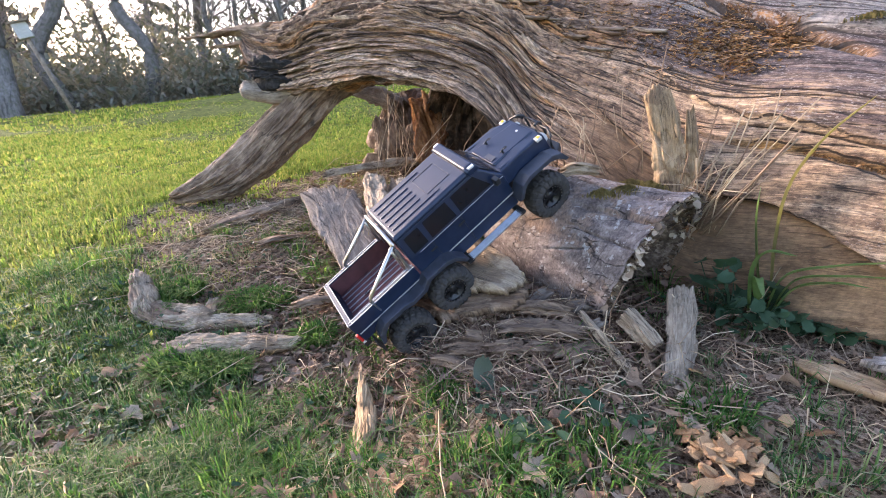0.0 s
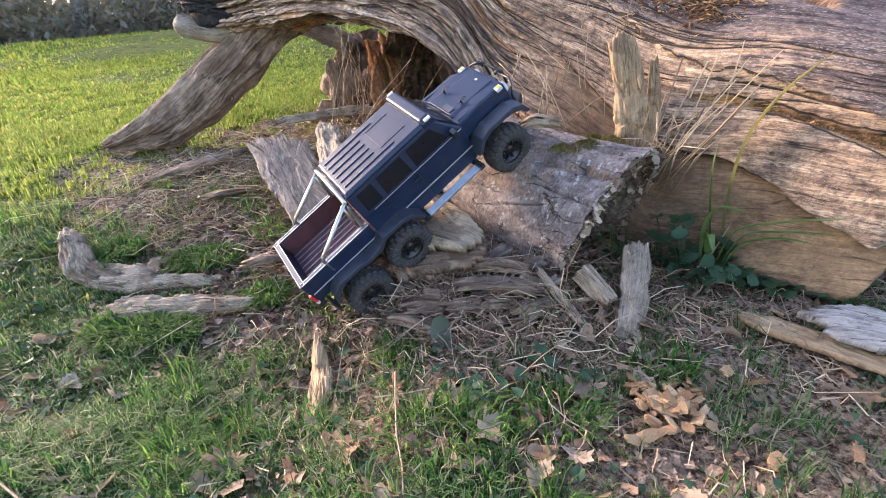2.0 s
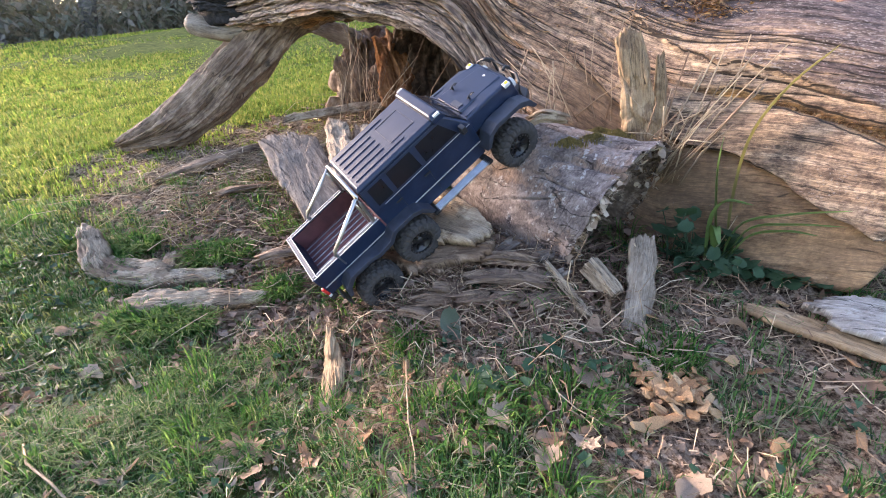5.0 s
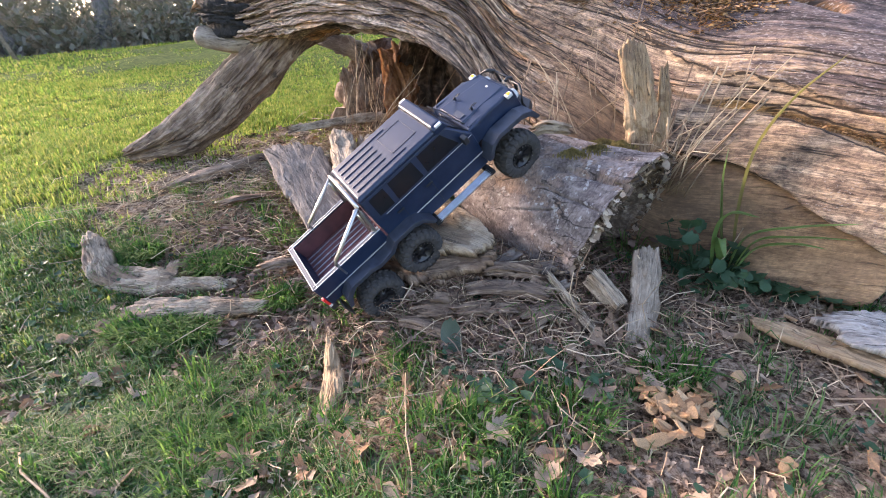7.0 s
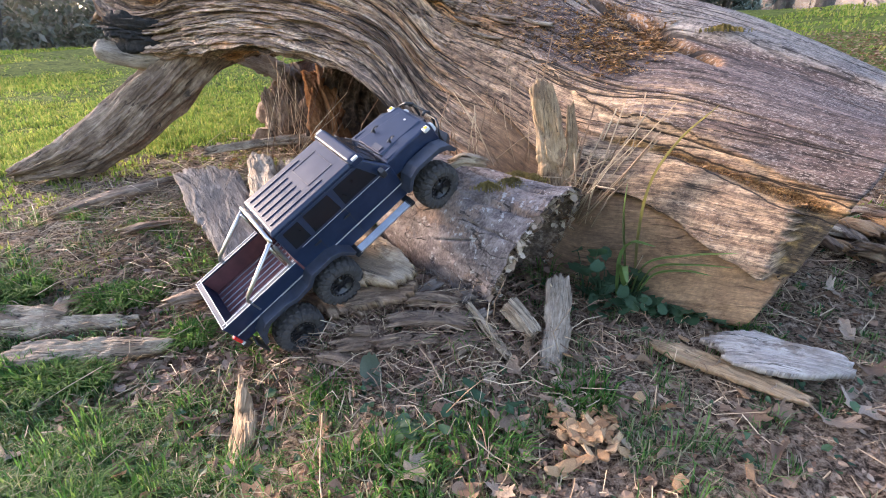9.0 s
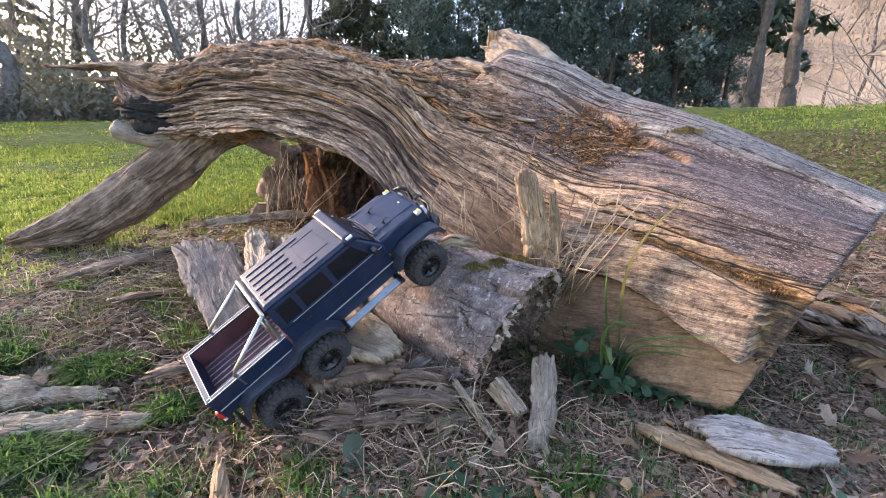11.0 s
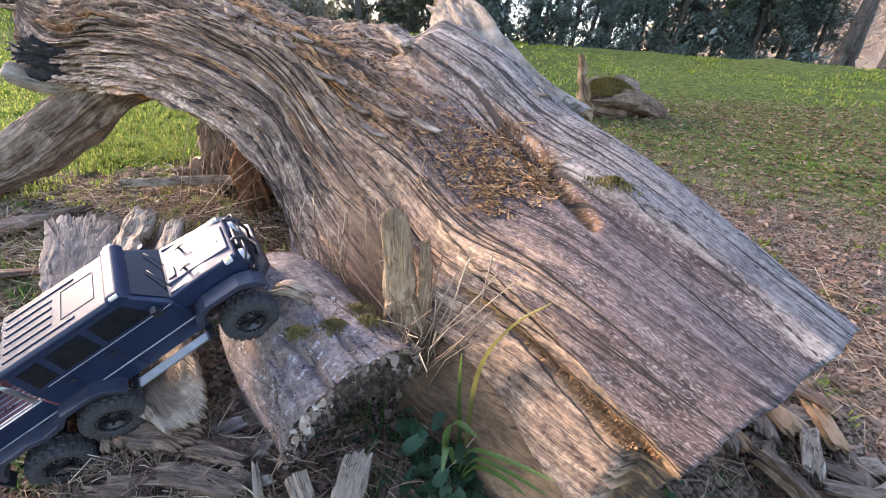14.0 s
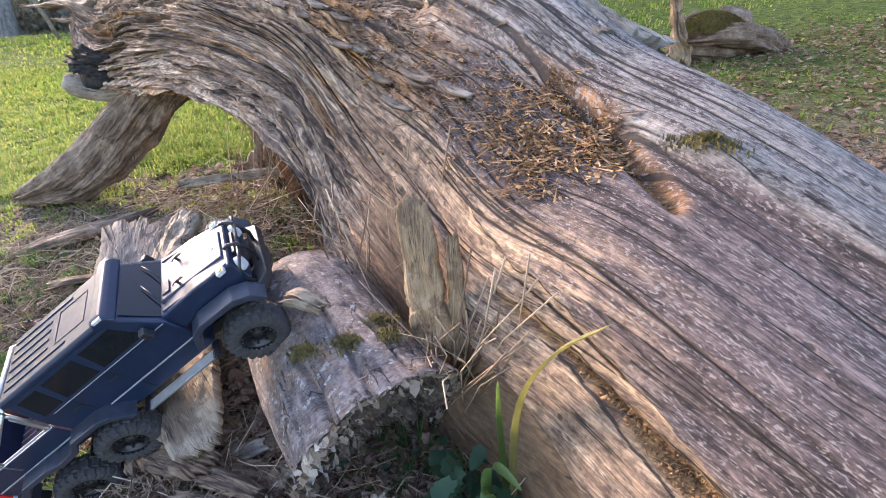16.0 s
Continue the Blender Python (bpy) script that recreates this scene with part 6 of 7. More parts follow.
    part("front_bumper", loft(B(), [[(0.405, -0.088, 0.108), (0.405, 0.088, 0.108), (0.405, 0.088, 0.130), (0.405, -0.088, 0.130)], [(0.430, -0.070, 0.112), (0.430, 0.070, 0.112), (0.430, 0.070, 0.130), (0.430, -0.070, 0.130)]], 0.003), M_BLACK, t)
    for side in (-1, 1):
        g = tube(B(), [(0.418, side * 0.030, 0.125), (0.428, side * 0.030, 0.150), (0.424, side * 0.031, 0.186), (0.412, side * 0.034, 0.196), (0.404, side * 0.038, 0.196)], 0.0035, 8)
        tube(g, [(0.420, side * 0.034, 0.180), (0.420, side * 0.060, 0.180), (0.410, side * 0.076, 0.172), (0.402, side * 0.079, 0.150), (0.406, side * 0.076, 0.130)], 0.003, 8)
        part("brush_guard", g, M_BLACK, t, "black tubular brush guard")
    part("guard_crossbar", tube(B(), [(0.424, -0.031, 0.183), (0.424, 0.031, 0.183)], 0.003, 8), M_BLACK, t)
    # flares
    for side in (-1, 1):
        y0, y1 = side * 0.080, side * 0.118
        ff = [(0.252, 0.120), (0.275, 0.152), (0.300, 0.162), (0.372, 0.160), (0.398, 0.146), (0.412, 0.118), (0.402, 0.118), (0.386, 0.138), (0.364, 0.148), (0.302, 0.150), (0.282, 0.142), (0.264, 0.118)]
        part("front_flare", prism(B(), ff, min(y0, y1), max(y0, y1), 0.002), M_FLARE, t)
        rf = [(0.076, 0.098), (0.052, 0.132), (0.030, 0.142), (-0.030, 0.142), (-0.050, 0.126), (-0.086, 0.122), (-0.108, 0.130), (-0.168, 0.130), (-0.196, 0.112), (-0.206, 0.082), (-0.196, 0.082), (-0.184, 0.104), (-0.162, 0.119), (-0.112, 0.119), (-0.090, 0.111), (-0.048, 0.114), (-0.026, 0.131), (0.026, 0.131), (0.046, 0.122), (0.066, 0.096)]
        part("rear_flare", prism(B(), rf, min(y0, y1), max(y0, y1), 0.002), M_FLARE, t)
        st = B()
        box(st, 0.080, 0.250, side * 0.086, side * 0.108, 0.074, 0.079, 0.0015)
        step = part("running_board", st, M_STEP, t, "ribbed aluminium running board")
        for k in range(5):
            part("step_rib", box(B(), 0.083, 0.247, side * (0.0885 + 0.0042 * k) - 0.0008, side * (0.0885 + 0.0042 * k) + 0.0008, 0.0788, 0.0802, 0), M_STEP, step)
        for x in (0.078, 0.250):
            part("step_bracket", box(B(), x - 0.008, x + 0.008, side * 0.070, side * 0.108, 0.070, 0.080, 0.002), M_BLACK, t)
    # load bed
    x0, x1, yo, yi = -0.228, -0.034, 0.0855, 0.078
    for side in (-1, 1):
        part("bed_side", box(B(), x0, x1, side * yi, side * yo, 0.100, 0.168, 0.002), M_PAINT, t)
        part("bed_lining", box(B(), x0 + 0.008, x1, side * (yi - 0.0022), side * (yi - 0.0002), 0.120, 0.166, 0), M_BEDWOOD, t, "dark red wooden lining")
        cap = part("bed_rail", box(B(), x0, x1, side * (yi - 0.001), side * (yo + 0.0005), 0.168, 0.1715, 0.0012), M_CAP, t, "blue-grey rail cap")
        for y in (yi - 0.0015, yo):
            part("edge_strip", box(B(), x0, x1, side * y - 0.0009, side * y + 0.0009, 0.1712, 0.1722, 0.0002), M_STRIP, cap, "thin pale edge strip")
        part("side_moulding", box(B(), x0, x1, side * 0.0855, side * 0.0872, 0.1285, 0.1315, 0.0006), M_LINE, t)
    gate = part("tailgate", box(B(), x0 - 0.005, x0 + 0.006, -yo, yo, 0.100, 0.168, 0.002), M_PAINT, t)
    part("gate_rail", box(B(), x0 - 0.005, x0 + 0.008, -yo, yo, 0.168, 0.1715, 0.0012), M_CAP, gate, "blue-grey rail cap")
    for x in (x0 - 0.004, x0 + 0.0075):
        part("edge_strip", box(B(), x - 0.0009, x + 0.0009, -yo, yo, 0.1712, 0.1722, 0.0002), M_STRIP, gate, "thin pale edge strip")
    part("bulkhead", box(B(), x1, x1 + 0.005, -yo, yo, 0.100, 0.170, 0.001), M_BEDWOOD, t, "dark red wooden bulkhead")
    fl = part("bed_floor", box(B(), x0 + 0.006, x1, -yi, yi, 0.112, 0.1185, 0), M_BEDWOOD, t, "dark red boarded bed floor")
    for k in range(9):
        y = -0.066 + 0.0165 * k
        part("floor_strip", box(B(), x0 + 0.008, x1 - 0.002, y - 0.0017, y + 0.0017, 0.1185, 0.1205, 0.0004), M_RAIL, fl, "thin steel strip")
    for x, y in ((-0.10, -0.045), (-0.17, 0.01)):
        part("body_clip", tube(B(), [(x, y, 0.122), (x + 0.006, y + 0.006, 0.125), (x + 0.012, y, 0.122), (x + 0.018, y + 0.005, 0.122)], 0.0013, 6), M_BLACK, fl)
    for side in (-1, 1):
        part("tail_light", box(B(), x0 - 0.011, x0 - 0.004, side * 0.083 - 0.006, side * 0.083 + 0.003, 0.108, 0.134, 0.0015), M_RED, t)
        part("reverse_light", box(B(), x0 - 0.011, x0 - 0.004, side * 0.083 - 0.006, side * 0.083 + 0.003, 0.1005, 0.1075, 0.001), M_CLEAR, t)
        part("mud_flap", box(B(), -0.216, -0.212, side * 0.082, side * 0.116, 0.055, 0.10, 0.001), M_BLACK, t)
    part("rear_bumper", box(B(), x0 - 0.014, x0 + 0.004, -0.088, 0.088, 0.084, 0.099, 0.003), M_BLACK, t)
    part("tow_hook", tube(B(), [(x0 - 0.012, 0, 0.088), (x0 - 0.022, 0, 0.088), (x0 - 0.026, 0, 0.098)], 0.0025, 8), M_BLACK, t)
    # roll bar
    hoop = tube(B(), [(-0.046, -0.080, 0.150), (-0.044, -0.080, 0.172), (-0.038, -0.079, 0.232), (-0.036, -0.074, 0.249), (-0.035, -0.062, 0.2575), (-0.035, 0.062, 0.2575), (-0.036, 0.074, 0.249), (-0.038, 0.079, 0.232), (-0.044, 0.080, 0.172), (-0.046, 0.080, 0.150)], 0.0046, 12)
    bar_ob = part("roll_bar", hoop, M_CHROME, t, "bent steel roll bar")
    for side in (-1, 1):
        part("brace", tube(B(), [(-0.037, side * 0.073, 0.247), (-0.150, side * 0.081, 0.188), (-0.156, side * 0.082, 0.180), (-0.156, side * 0.082, 0.140)], 0.0042, 12), M_CHROME, bar_ob)
    for side in (-1, 1):
        part("inner_upright", tube(B(), [(-0.052, side * 0.070, 0.172), (-0.046, side * 0.069, 0.243)], 0.0035, 8), M_CHROME, bar_ob)


def lathe_at(c, r):
    bm = B()
    bmesh.ops.create_cone(bm, cap_ends=True, segments=20, radius1=r, radius2=r * 0.8, depth=0.008, matrix=Matrix.Translation(c) @ Matrix.Rotation(math.pi / 2, 4, "Y"))
    return bm


build_truck()

# ---- plants by the trunk ----
def ribbon(name, pts, width, material, parent, fold=0.5, label=""):
    """A sword-shaped leaf, folded a little along its middle."""
    c = spline([p for p in pts], 18)
    tan = np.gradient(c, axis=0)
    side = np.tile(np.cross(c[-1] - c[0], (0, 0, 1.0)), (18, 1))
    side /= np.linalg.norm(side, axis=1)[:, None] + 1e-9
    k = np.linspace(0, 1, 18)
    w = width * np.sqrt(np.clip(1 - k ** 2.2, 0, 1)) * (0.6 + 0.4 * smooth(0, 0.3, k))
    nrm = np.cross(side, tan)
    nrm /= np.linalg.norm(nrm, axis=1)[:, None] + 1e-9
    v = np.concatenate([c - side * w[:, None], c - nrm * (w * fold)[:, None], c + side * w[:, None]])
    i = np.arange(17)
    q = np.concatenate([np.stack([i, i + 1, 18 + i + 1, 18 + i], -1), np.stack([18 + i, 18 + i + 1, 36 + i + 1, 36 + i], -1)])
    return mesh_object(name, v, q, material, parent, None, None, True, label)


iris = thing("sword_leaf_plant", "clump of long sword-shaped green leaves beside the trunk", "plant")
for pts, w, mt in (([(0.735, 0.945, 0.08), (0.715, 0.960, 0.20), (0.703, 0.970, 0.29), (0.697, 0.968, 0.365)], 0.012, M_IRIS),
                   ([(0.745, 0.935, 0.08), (0.730, 0.945, 0.24), (0.735, 0.945, 0.37), (0.770, 0.922, 0.47), (0.822, 0.885, 0.548)], 0.015, M_IRISDRY),
                   ([(0.725, 0.920, 0.08), (0.735, 0.900, 0.185), (0.795, 0.848, 0.228), (0.868, 0.785, 0.258)], 0.010, M_IRIS),
                   ([(0.725, 0.910, 0.08), (0.745, 0.885, 0.180), (0.800, 0.838, 0.210), (0.862, 0.782, 0.226)], 0.009, M_IRIS),
                   ([(0.725, 0.905, 0.08), (0.745, 0.880, 0.165), (0.790, 0.840, 0.195), (0.830, 0.800, 0.200)], 0.010, M_IRIS),
                   ([(0.700, 0.935, 0.08), (0.690, 0.935, 0.19), (0.705, 0.920, 0.235), (0.745, 0.885, 0.235)], 0.014, M_IRIS),
                   ([(0.725, 0.935, 0.08), (0.700, 0.925, 0.16), (0.690, 0.905, 0.18), (0.685, 0.870, 0.15)], 0.012, M_IRIS)):
    ribbon("leaf", pts, w * 0.85, mt, iris, label="withered brown-tipped leaf" if mt is M_IRISDRY else "")

r5 = np.random.default_rng(23)


def outline_leaf(lobes, depth, n=30, squash=0.75, curl=0.25, seed=0):
    """A leaf with a lobed edge, about 1 long, curling up at the rim."""
    rr = np.random.default_rng(seed)
    a = np.linspace(0, 2 * np.pi, n, endpoint=False)
    rad = 0.5 * (1 - depth * (0.5 + 0.5 * np.cos(lobes * a + 0.4))) * rr.uniform(0.86, 1.1, n)
    rad *= 0.85 + 0.3 * np.cos(a) ** 2
    out = np.stack([rad * np.cos(a), rad * np.sin(a) * squash, curl * (rad * 2) ** 2 * (0.35 * np.sin(2 * a + seed) + 0.25 * np.cos(3 * a) + 0.25)], -1)
    mid = out * (0.5, 0.5, 0.12)
    tail = [(-0.75, 0.0, 0.06), (-0.45, -0.012, 0.02), (-0.45, 0.012, 0.02)]
    v = np.vstack([out, mid, [(0, 0, 0.0)], tail])
    k = np.arange(n)
    k2 = (k + 1) % n
    f = np.vstack([np.stack([k, k2, n + k2], -1), np.stack([k, n + k2, n + k], -1), np.stack([n + k, n + k2, np.full(n, 2 * n)], -1), [[2 * n + 1, 2 * n + 2, 2 * n + 3]]])
    return v, f


def leaf_mesh(title, material, **kw):
    v, f = outline_leaf(**kw)
    ob = mesh_object(title, v, f, material)
    me = ob.data
    bpy.data.objects.remove(ob)
    return me


DRY = [leaf_mesh("dry_leaf", M_LEAF, lobes=9, depth=0.36, n=54, squash=0.78, curl=0.35, seed=1), leaf_mesh("dry_leaf", M_LEAF, lobes=8, depth=0.30, n=48, squash=0.55, curl=0.5, seed=2),
       leaf_mesh("dry_leaf", M_LEAF, lobes=3, depth=0.35, squash=0.9, curl=0.6, seed=3), leaf_mesh("dry_leaf", M_LEAF, lobes=1, depth=0.12, squash=0.5, curl=0.55, seed=4)]
GREEN = leaf_mesh("green_leaf", M_HERB, lobes=9, depth=0.12, squash=0.85, curl=0.18, seed=6)


def herb(x, y, z, count, size, spread, seed):
    rr = np.random.default_rng(seed)
    p = thing("green_herb", "low dark green leafy weed growing in the litter", "plant", pose(x, y, z), "green weeds")
    for k in range(count):
        a, d = rr.uniform(0, 360), spread * math.sqrt(rr.uniform(0.05, 1))
        lf = new("leaf", GREEN)
        lf.parent = p
        s = size * rr.uniform(0.7, 1.2)
        lf.matrix_local = pose(d * math.cos(radians(a)), d * math.sin(radians(a)), 0.012 + 0.6 * size * rr.uniform(0.2, 1.2), rr.uniform(-25, 25), rr.uniform(-30, 10), a) @ Matrix.Diagonal((s, s, s, 1))
    return p


for k, (hx, hy, hn, hs, sp) in enumerate(((0.80, 0.87, 9, 0.036, 0.07), (0.86, 0.86, 8, 0.034, 0.06), (0.74, 0.90, 9, 0.045, 0.06), (0.68, 0.94, 8, 0.05, 0.05), (0.76, 0.90, 8, 0.038, 0.07), (0.90, 0.80, 4, 0.028, 0.03), (0.15, 0.62, 8, 0.03, 0.05), (0.18, 0.84, 5, 0.028, 0.03), (0.32, 0.66, 7, 0.028, 0.05), (0.22, 0.60, 7, 0.03, 0.05),
                                      (-0.10, 0.80, 6, 0.026, 0.05), (0.62, 0.90, 5, 0.035, 0.04), (-0.02, 0.70, 6, 0.026, 0.05), (0.72, 1.02, 6, 0.05, 0.06))):
    herb(hx, hy, float(land(hx, hy)) + 0.004, hn, hs, sp, 100 + k)
def tall_weed(x, y, count, size, reach, rise, seed):
    """A weed of round leaves on thin stems."""
    rr = np.random.default_rng(seed)
    z = float(land(x, y))
    p = thing("leafy_weed", "dark green round-leaved weed growing against the trunk", "plant", pose(x, y, z), "leafy weeds")
    for k in range(count):
        a, d = rr.uniform(0, 6.283), reach * math.sqrt(rr.uniform(0.05, 1))
        tip = (d * math.cos(a), d * math.sin(a), rise * rr.uniform(0.3, 1.0))
        stem = part("stem", tube(B(), [(0.1 * tip[0], 0.1 * tip[1], -0.005), (0.4 * tip[0], 0.4 * tip[1], 0.6 * tip[2]), tip], 0.0013, 5), M_HERB, p)
        lf = new("leaf", GREEN)
        lf.parent = p
        q = size * rr.uniform(0.6, 1.25)
        lf.matrix_local = pose(*tip, rr.uniform(-35, 35), rr.uniform(-35, 35), math.degrees(a)) @ Matrix.Diagonal((q, q, q, 1))
    return p


for k, row in enumerate(((0.66, 0.93, 9, 0.048, 0.05, 0.13), (0.70, 0.90, 11, 0.038, 0.06, 0.09), (0.75, 0.885, 11, 0.034, 0.06, 0.06), (0.80, 0.865, 12, 0.032, 0.06, 0.045), (0.63, 0.96, 6, 0.05, 0.04, 0.15), (0.72, 0.94, 8, 0.042, 0.05, 0.10), (0.85, 0.84, 9, 0.028, 0.05, 0.035))):
    tall_weed(*row, 400 + k)
dock = new("dock_leaf", leaf_mesh("dock_leaf", leafy("dull_dock_leaf", (0.05, 0.075, 0.05), (0.06, 0.08, 0.055), rough=0.6, sheer=0.15), lobes=1, depth=0.1, squash=0.62, curl=0.15, seed=9))
dock.matrix_world = pose(0.10, 0.745, 0.035, 70, 0, 10) @ Matrix.Rotation(radians(90), 4, "Z") @ Matrix.Diagonal((0.09, 0.08, 0.08, 1))
tagged(dock, "single upright grey-green dock leaf in the litter", "leaf")

# ---- fallen leaves and wood chips ----
spots = [(-0.06, 0.51, 0.085, 0), (0.352, 0.608, 0.075, 0), (0.178, 0.526, 0.075, 0), (0.012, 0.653, 0.055, 1), (-0.312, 0.489, 0.05, 2), (-0.237, 0.495, 0.07, 0), (-0.421, 0.447, 0.06, 1), (0.463, 0.622, 0.05, 3), (0.60, 0.517, 0.04, 3), (0.243, 0.543, 0.05, 1), (-0.315, 0.68, 0.05, 2), (0.81, 0.673, 0.05, 3), (0.018, 0.427, 0.06, 1), (0.246, 0.452, 0.05, 2),
         (-0.29, 0.78, 0.05, 2), (-0.214, 0.824, 0.045, 1), (0.909, 0.526, 0.075, 0), (0.975, 0.547, 0.075, 0), (0.856, 0.648, 0.06, 1), (0.875, 0.599, 0.06, 2), (0.307, 0.789, 0.05, 3), (-0.054, 0.747, 0.045, 2), (0.776, 0.708, 0.04, 3), (1.084, 0.628, 0.07, 0), (1.217, 0.87, 0.06, 1), (1.02, 0.52, 0.07, 0), (1.12, 0.72, 0.07, 1), (-0.12, 0.58, 0.05, 1), (0.09, 0.60, 0.045, 2), (0.06, 0.50, 0.05, 3)]
while len(spots) < 175:
    lx, ly = r5.uniform(-0.8, 1.5), r5.uniform(0.32, 1.15)
    if len(spots) > 125:
        lx, ly = r5.uniform(1.1, 2.4), r5.uniform(0.8, 2.4)
    if r5.uniform() < 1.05 - 0.45 * float(grassy(lx, ly)) and not (abs(lx + ly - 1.95) < 0.45 and ly - lx < 1.6 and ly - lx > -0.35):
        spots.append((lx, ly, r5.uniform(0.028, 0.062), int(r5.integers(0, 4))))
while len(spots) < 225:
    spots.append((r5.uniform(-0.8, 0.5), r5.uniform(0.34, 0.85), r5.uniform(0.032, 0.058), int(r5.integers(1, 4))))
for lx, ly, ls, kind_ in spots:
    lf = new("dry_leaf", DRY[kind_])
    lf.matrix_world = pose(lx, ly, float(land(lx, ly)) + 0.012 + 0.1 * ls, r5.uniform(-22, 22), r5.uniform(-22, 22), r5.uniform(0, 360)) @ Matrix.Diagonal((ls, ls, ls, 1))
    tagged(lf, ("crumpled lobed brown dry leaf on the ground", "curled narrow brown oak leaf on the ground", "curled brown dry leaf on the ground", "narrow tan dry leaf on the ground")[kind_], "leaf", "fallen leaves")


def chip_mesh(seed):
    rr = np.random.default_rng(seed)
    bm = B()
    bmesh.ops.create_cube(bm, size=1)
    bmesh.ops.subdivide_edges(bm, edges=bm.edges[:], cuts=1)
    for v in bm.verts:
        v.co = Vector((v.co.x * (1 + 0.3 * rr.uniform(-1, 1)), v.co.y * (1 - 0.4 * abs(v.co.x)) + 0.18 * rr.uniform(-1, 1), v.co.z + 0.4 * rr.uniform(-1, 1)))
    me = bpy.data.meshes.new("wood_chip")
    uvl = bm.loops.layers.uv.new("UVMap")
    for f in bm.faces:
        for lp in f.loops:
            lp[uvl].uv = (lp.vert.co.x * 0.04, lp.vert.co.y * 0.02 + lp.vert.co.z * 0.01)
    bm.to_mesh(me)
    bm.free()
    me.materials.append(M_CHIP)
    return me


CHIPS = [chip_mesh(s) for s in range(4)]
for k in range(58):
    cx, cy = 0.487 + r5.normal(0, 0.030), 0.565 + r5.normal(0, 0.024)
    if k > 48:
        cx, cy = r5.uniform(0.38, 0.85), r5.uniform(0.45, 0.78)
    elif k > 44:
        cx, cy = 0.385 + 0.02 * (k - 44), 0.497 + 0.006 * (k - 44)
    hgt = 0.016 * max(0, 1 - math.hypot(cx - 0.487, cy - 0.567) / 0.06)
    ch = new("wood_chip", CHIPS[k % 4])
    ch.matrix_world = pose(cx, cy, float(land(cx, cy)) + 0.018 + hgt, r5.uniform(-35, 35), r5.uniform(-30, 30), r5.uniform(0, 360) if not 44 < k < 49 else 15) @ Matrix.Diagonal((r5.uniform(0.020, 0.042), r5.uniform(0.009, 0.018), r5.uniform(0.003, 0.005), 1))
    tagged(ch, "small fresh orange-brown wood chip on the soil", "wood chip", "wood chips")

# ---- grass, straw and litter ----
def scatter(n, r0, r1, a0, a1, power=0.5):
    a = np.radians(rng.uniform(a0, a1, n))
    r = r0 + (r1 - r0) * rng.uniform(0, 1, n) ** power
    return 0.1 + r * np.sin(a), r * np.cos(a)


def turf(name, label, n, r0, r1, a0, a1, hgt, wid, material, tuft=22, spread=0.014):
    """Tufts of blades, thick where the turf is."""
    tx, ty = scatter(n // tuft, r0, r1, a0, a1)
    r = np.hypot(tx, ty)
    ok = (rng.uniform(0, 1, len(tx)) < grassy(tx, ty)) & (rng.uniform(0, 1, len(tx)) < smooth(r1 + 0.1, r1 - 0.25 * (r1 - r0), r) * (0.15 + 0.85 * smooth(r0 - 0.1, r0 + 0.12 * (r1 - r0), r)))
    tx, ty = tx[ok], ty[ok]
    size = rng.uniform(0.45, 1.25, len(tx)) * (0.65 + 0.5 * smooth(-0.4, 0.6, fbm(tx * 4, ty * 4, 4, 3)))
    k = np.repeat(np.arange(len(tx)), tuft)
    m = len(k)
    a = rng.uniform(0, 6.283, m)
    d = spread * np.sqrt(rng.uniform(0, 1, m)) * (0.6 + 0.6 * size[k])
    x, y = tx[k] + d * np.cos(a), ty[k] + d * np.sin(a)
    h = rng.uniform(hgt[0], hgt[1], m) * size[k]
    ob = soup(name, blades(x, y, land(x, y), h, rng.uniform(wid[0], wid[1], m), rng.uniform(0.1, 1.35, m), a + rng.normal(0, 0.9, m)), material)
    return tagged(ob, label, "grass", kind="stuff")


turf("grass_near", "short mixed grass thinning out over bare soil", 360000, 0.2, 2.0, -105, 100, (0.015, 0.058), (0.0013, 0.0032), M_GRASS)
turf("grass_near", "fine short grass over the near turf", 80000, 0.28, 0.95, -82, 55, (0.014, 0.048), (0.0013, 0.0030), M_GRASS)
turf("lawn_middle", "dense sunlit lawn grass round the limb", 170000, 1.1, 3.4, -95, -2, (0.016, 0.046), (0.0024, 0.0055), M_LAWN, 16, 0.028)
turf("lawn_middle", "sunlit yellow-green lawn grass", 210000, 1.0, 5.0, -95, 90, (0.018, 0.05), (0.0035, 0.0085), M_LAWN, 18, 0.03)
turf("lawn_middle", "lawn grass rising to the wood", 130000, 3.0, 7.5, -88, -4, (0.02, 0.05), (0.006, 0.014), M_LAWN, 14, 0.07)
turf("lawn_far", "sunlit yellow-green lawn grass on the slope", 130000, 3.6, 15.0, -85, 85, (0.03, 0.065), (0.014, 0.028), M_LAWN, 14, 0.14)


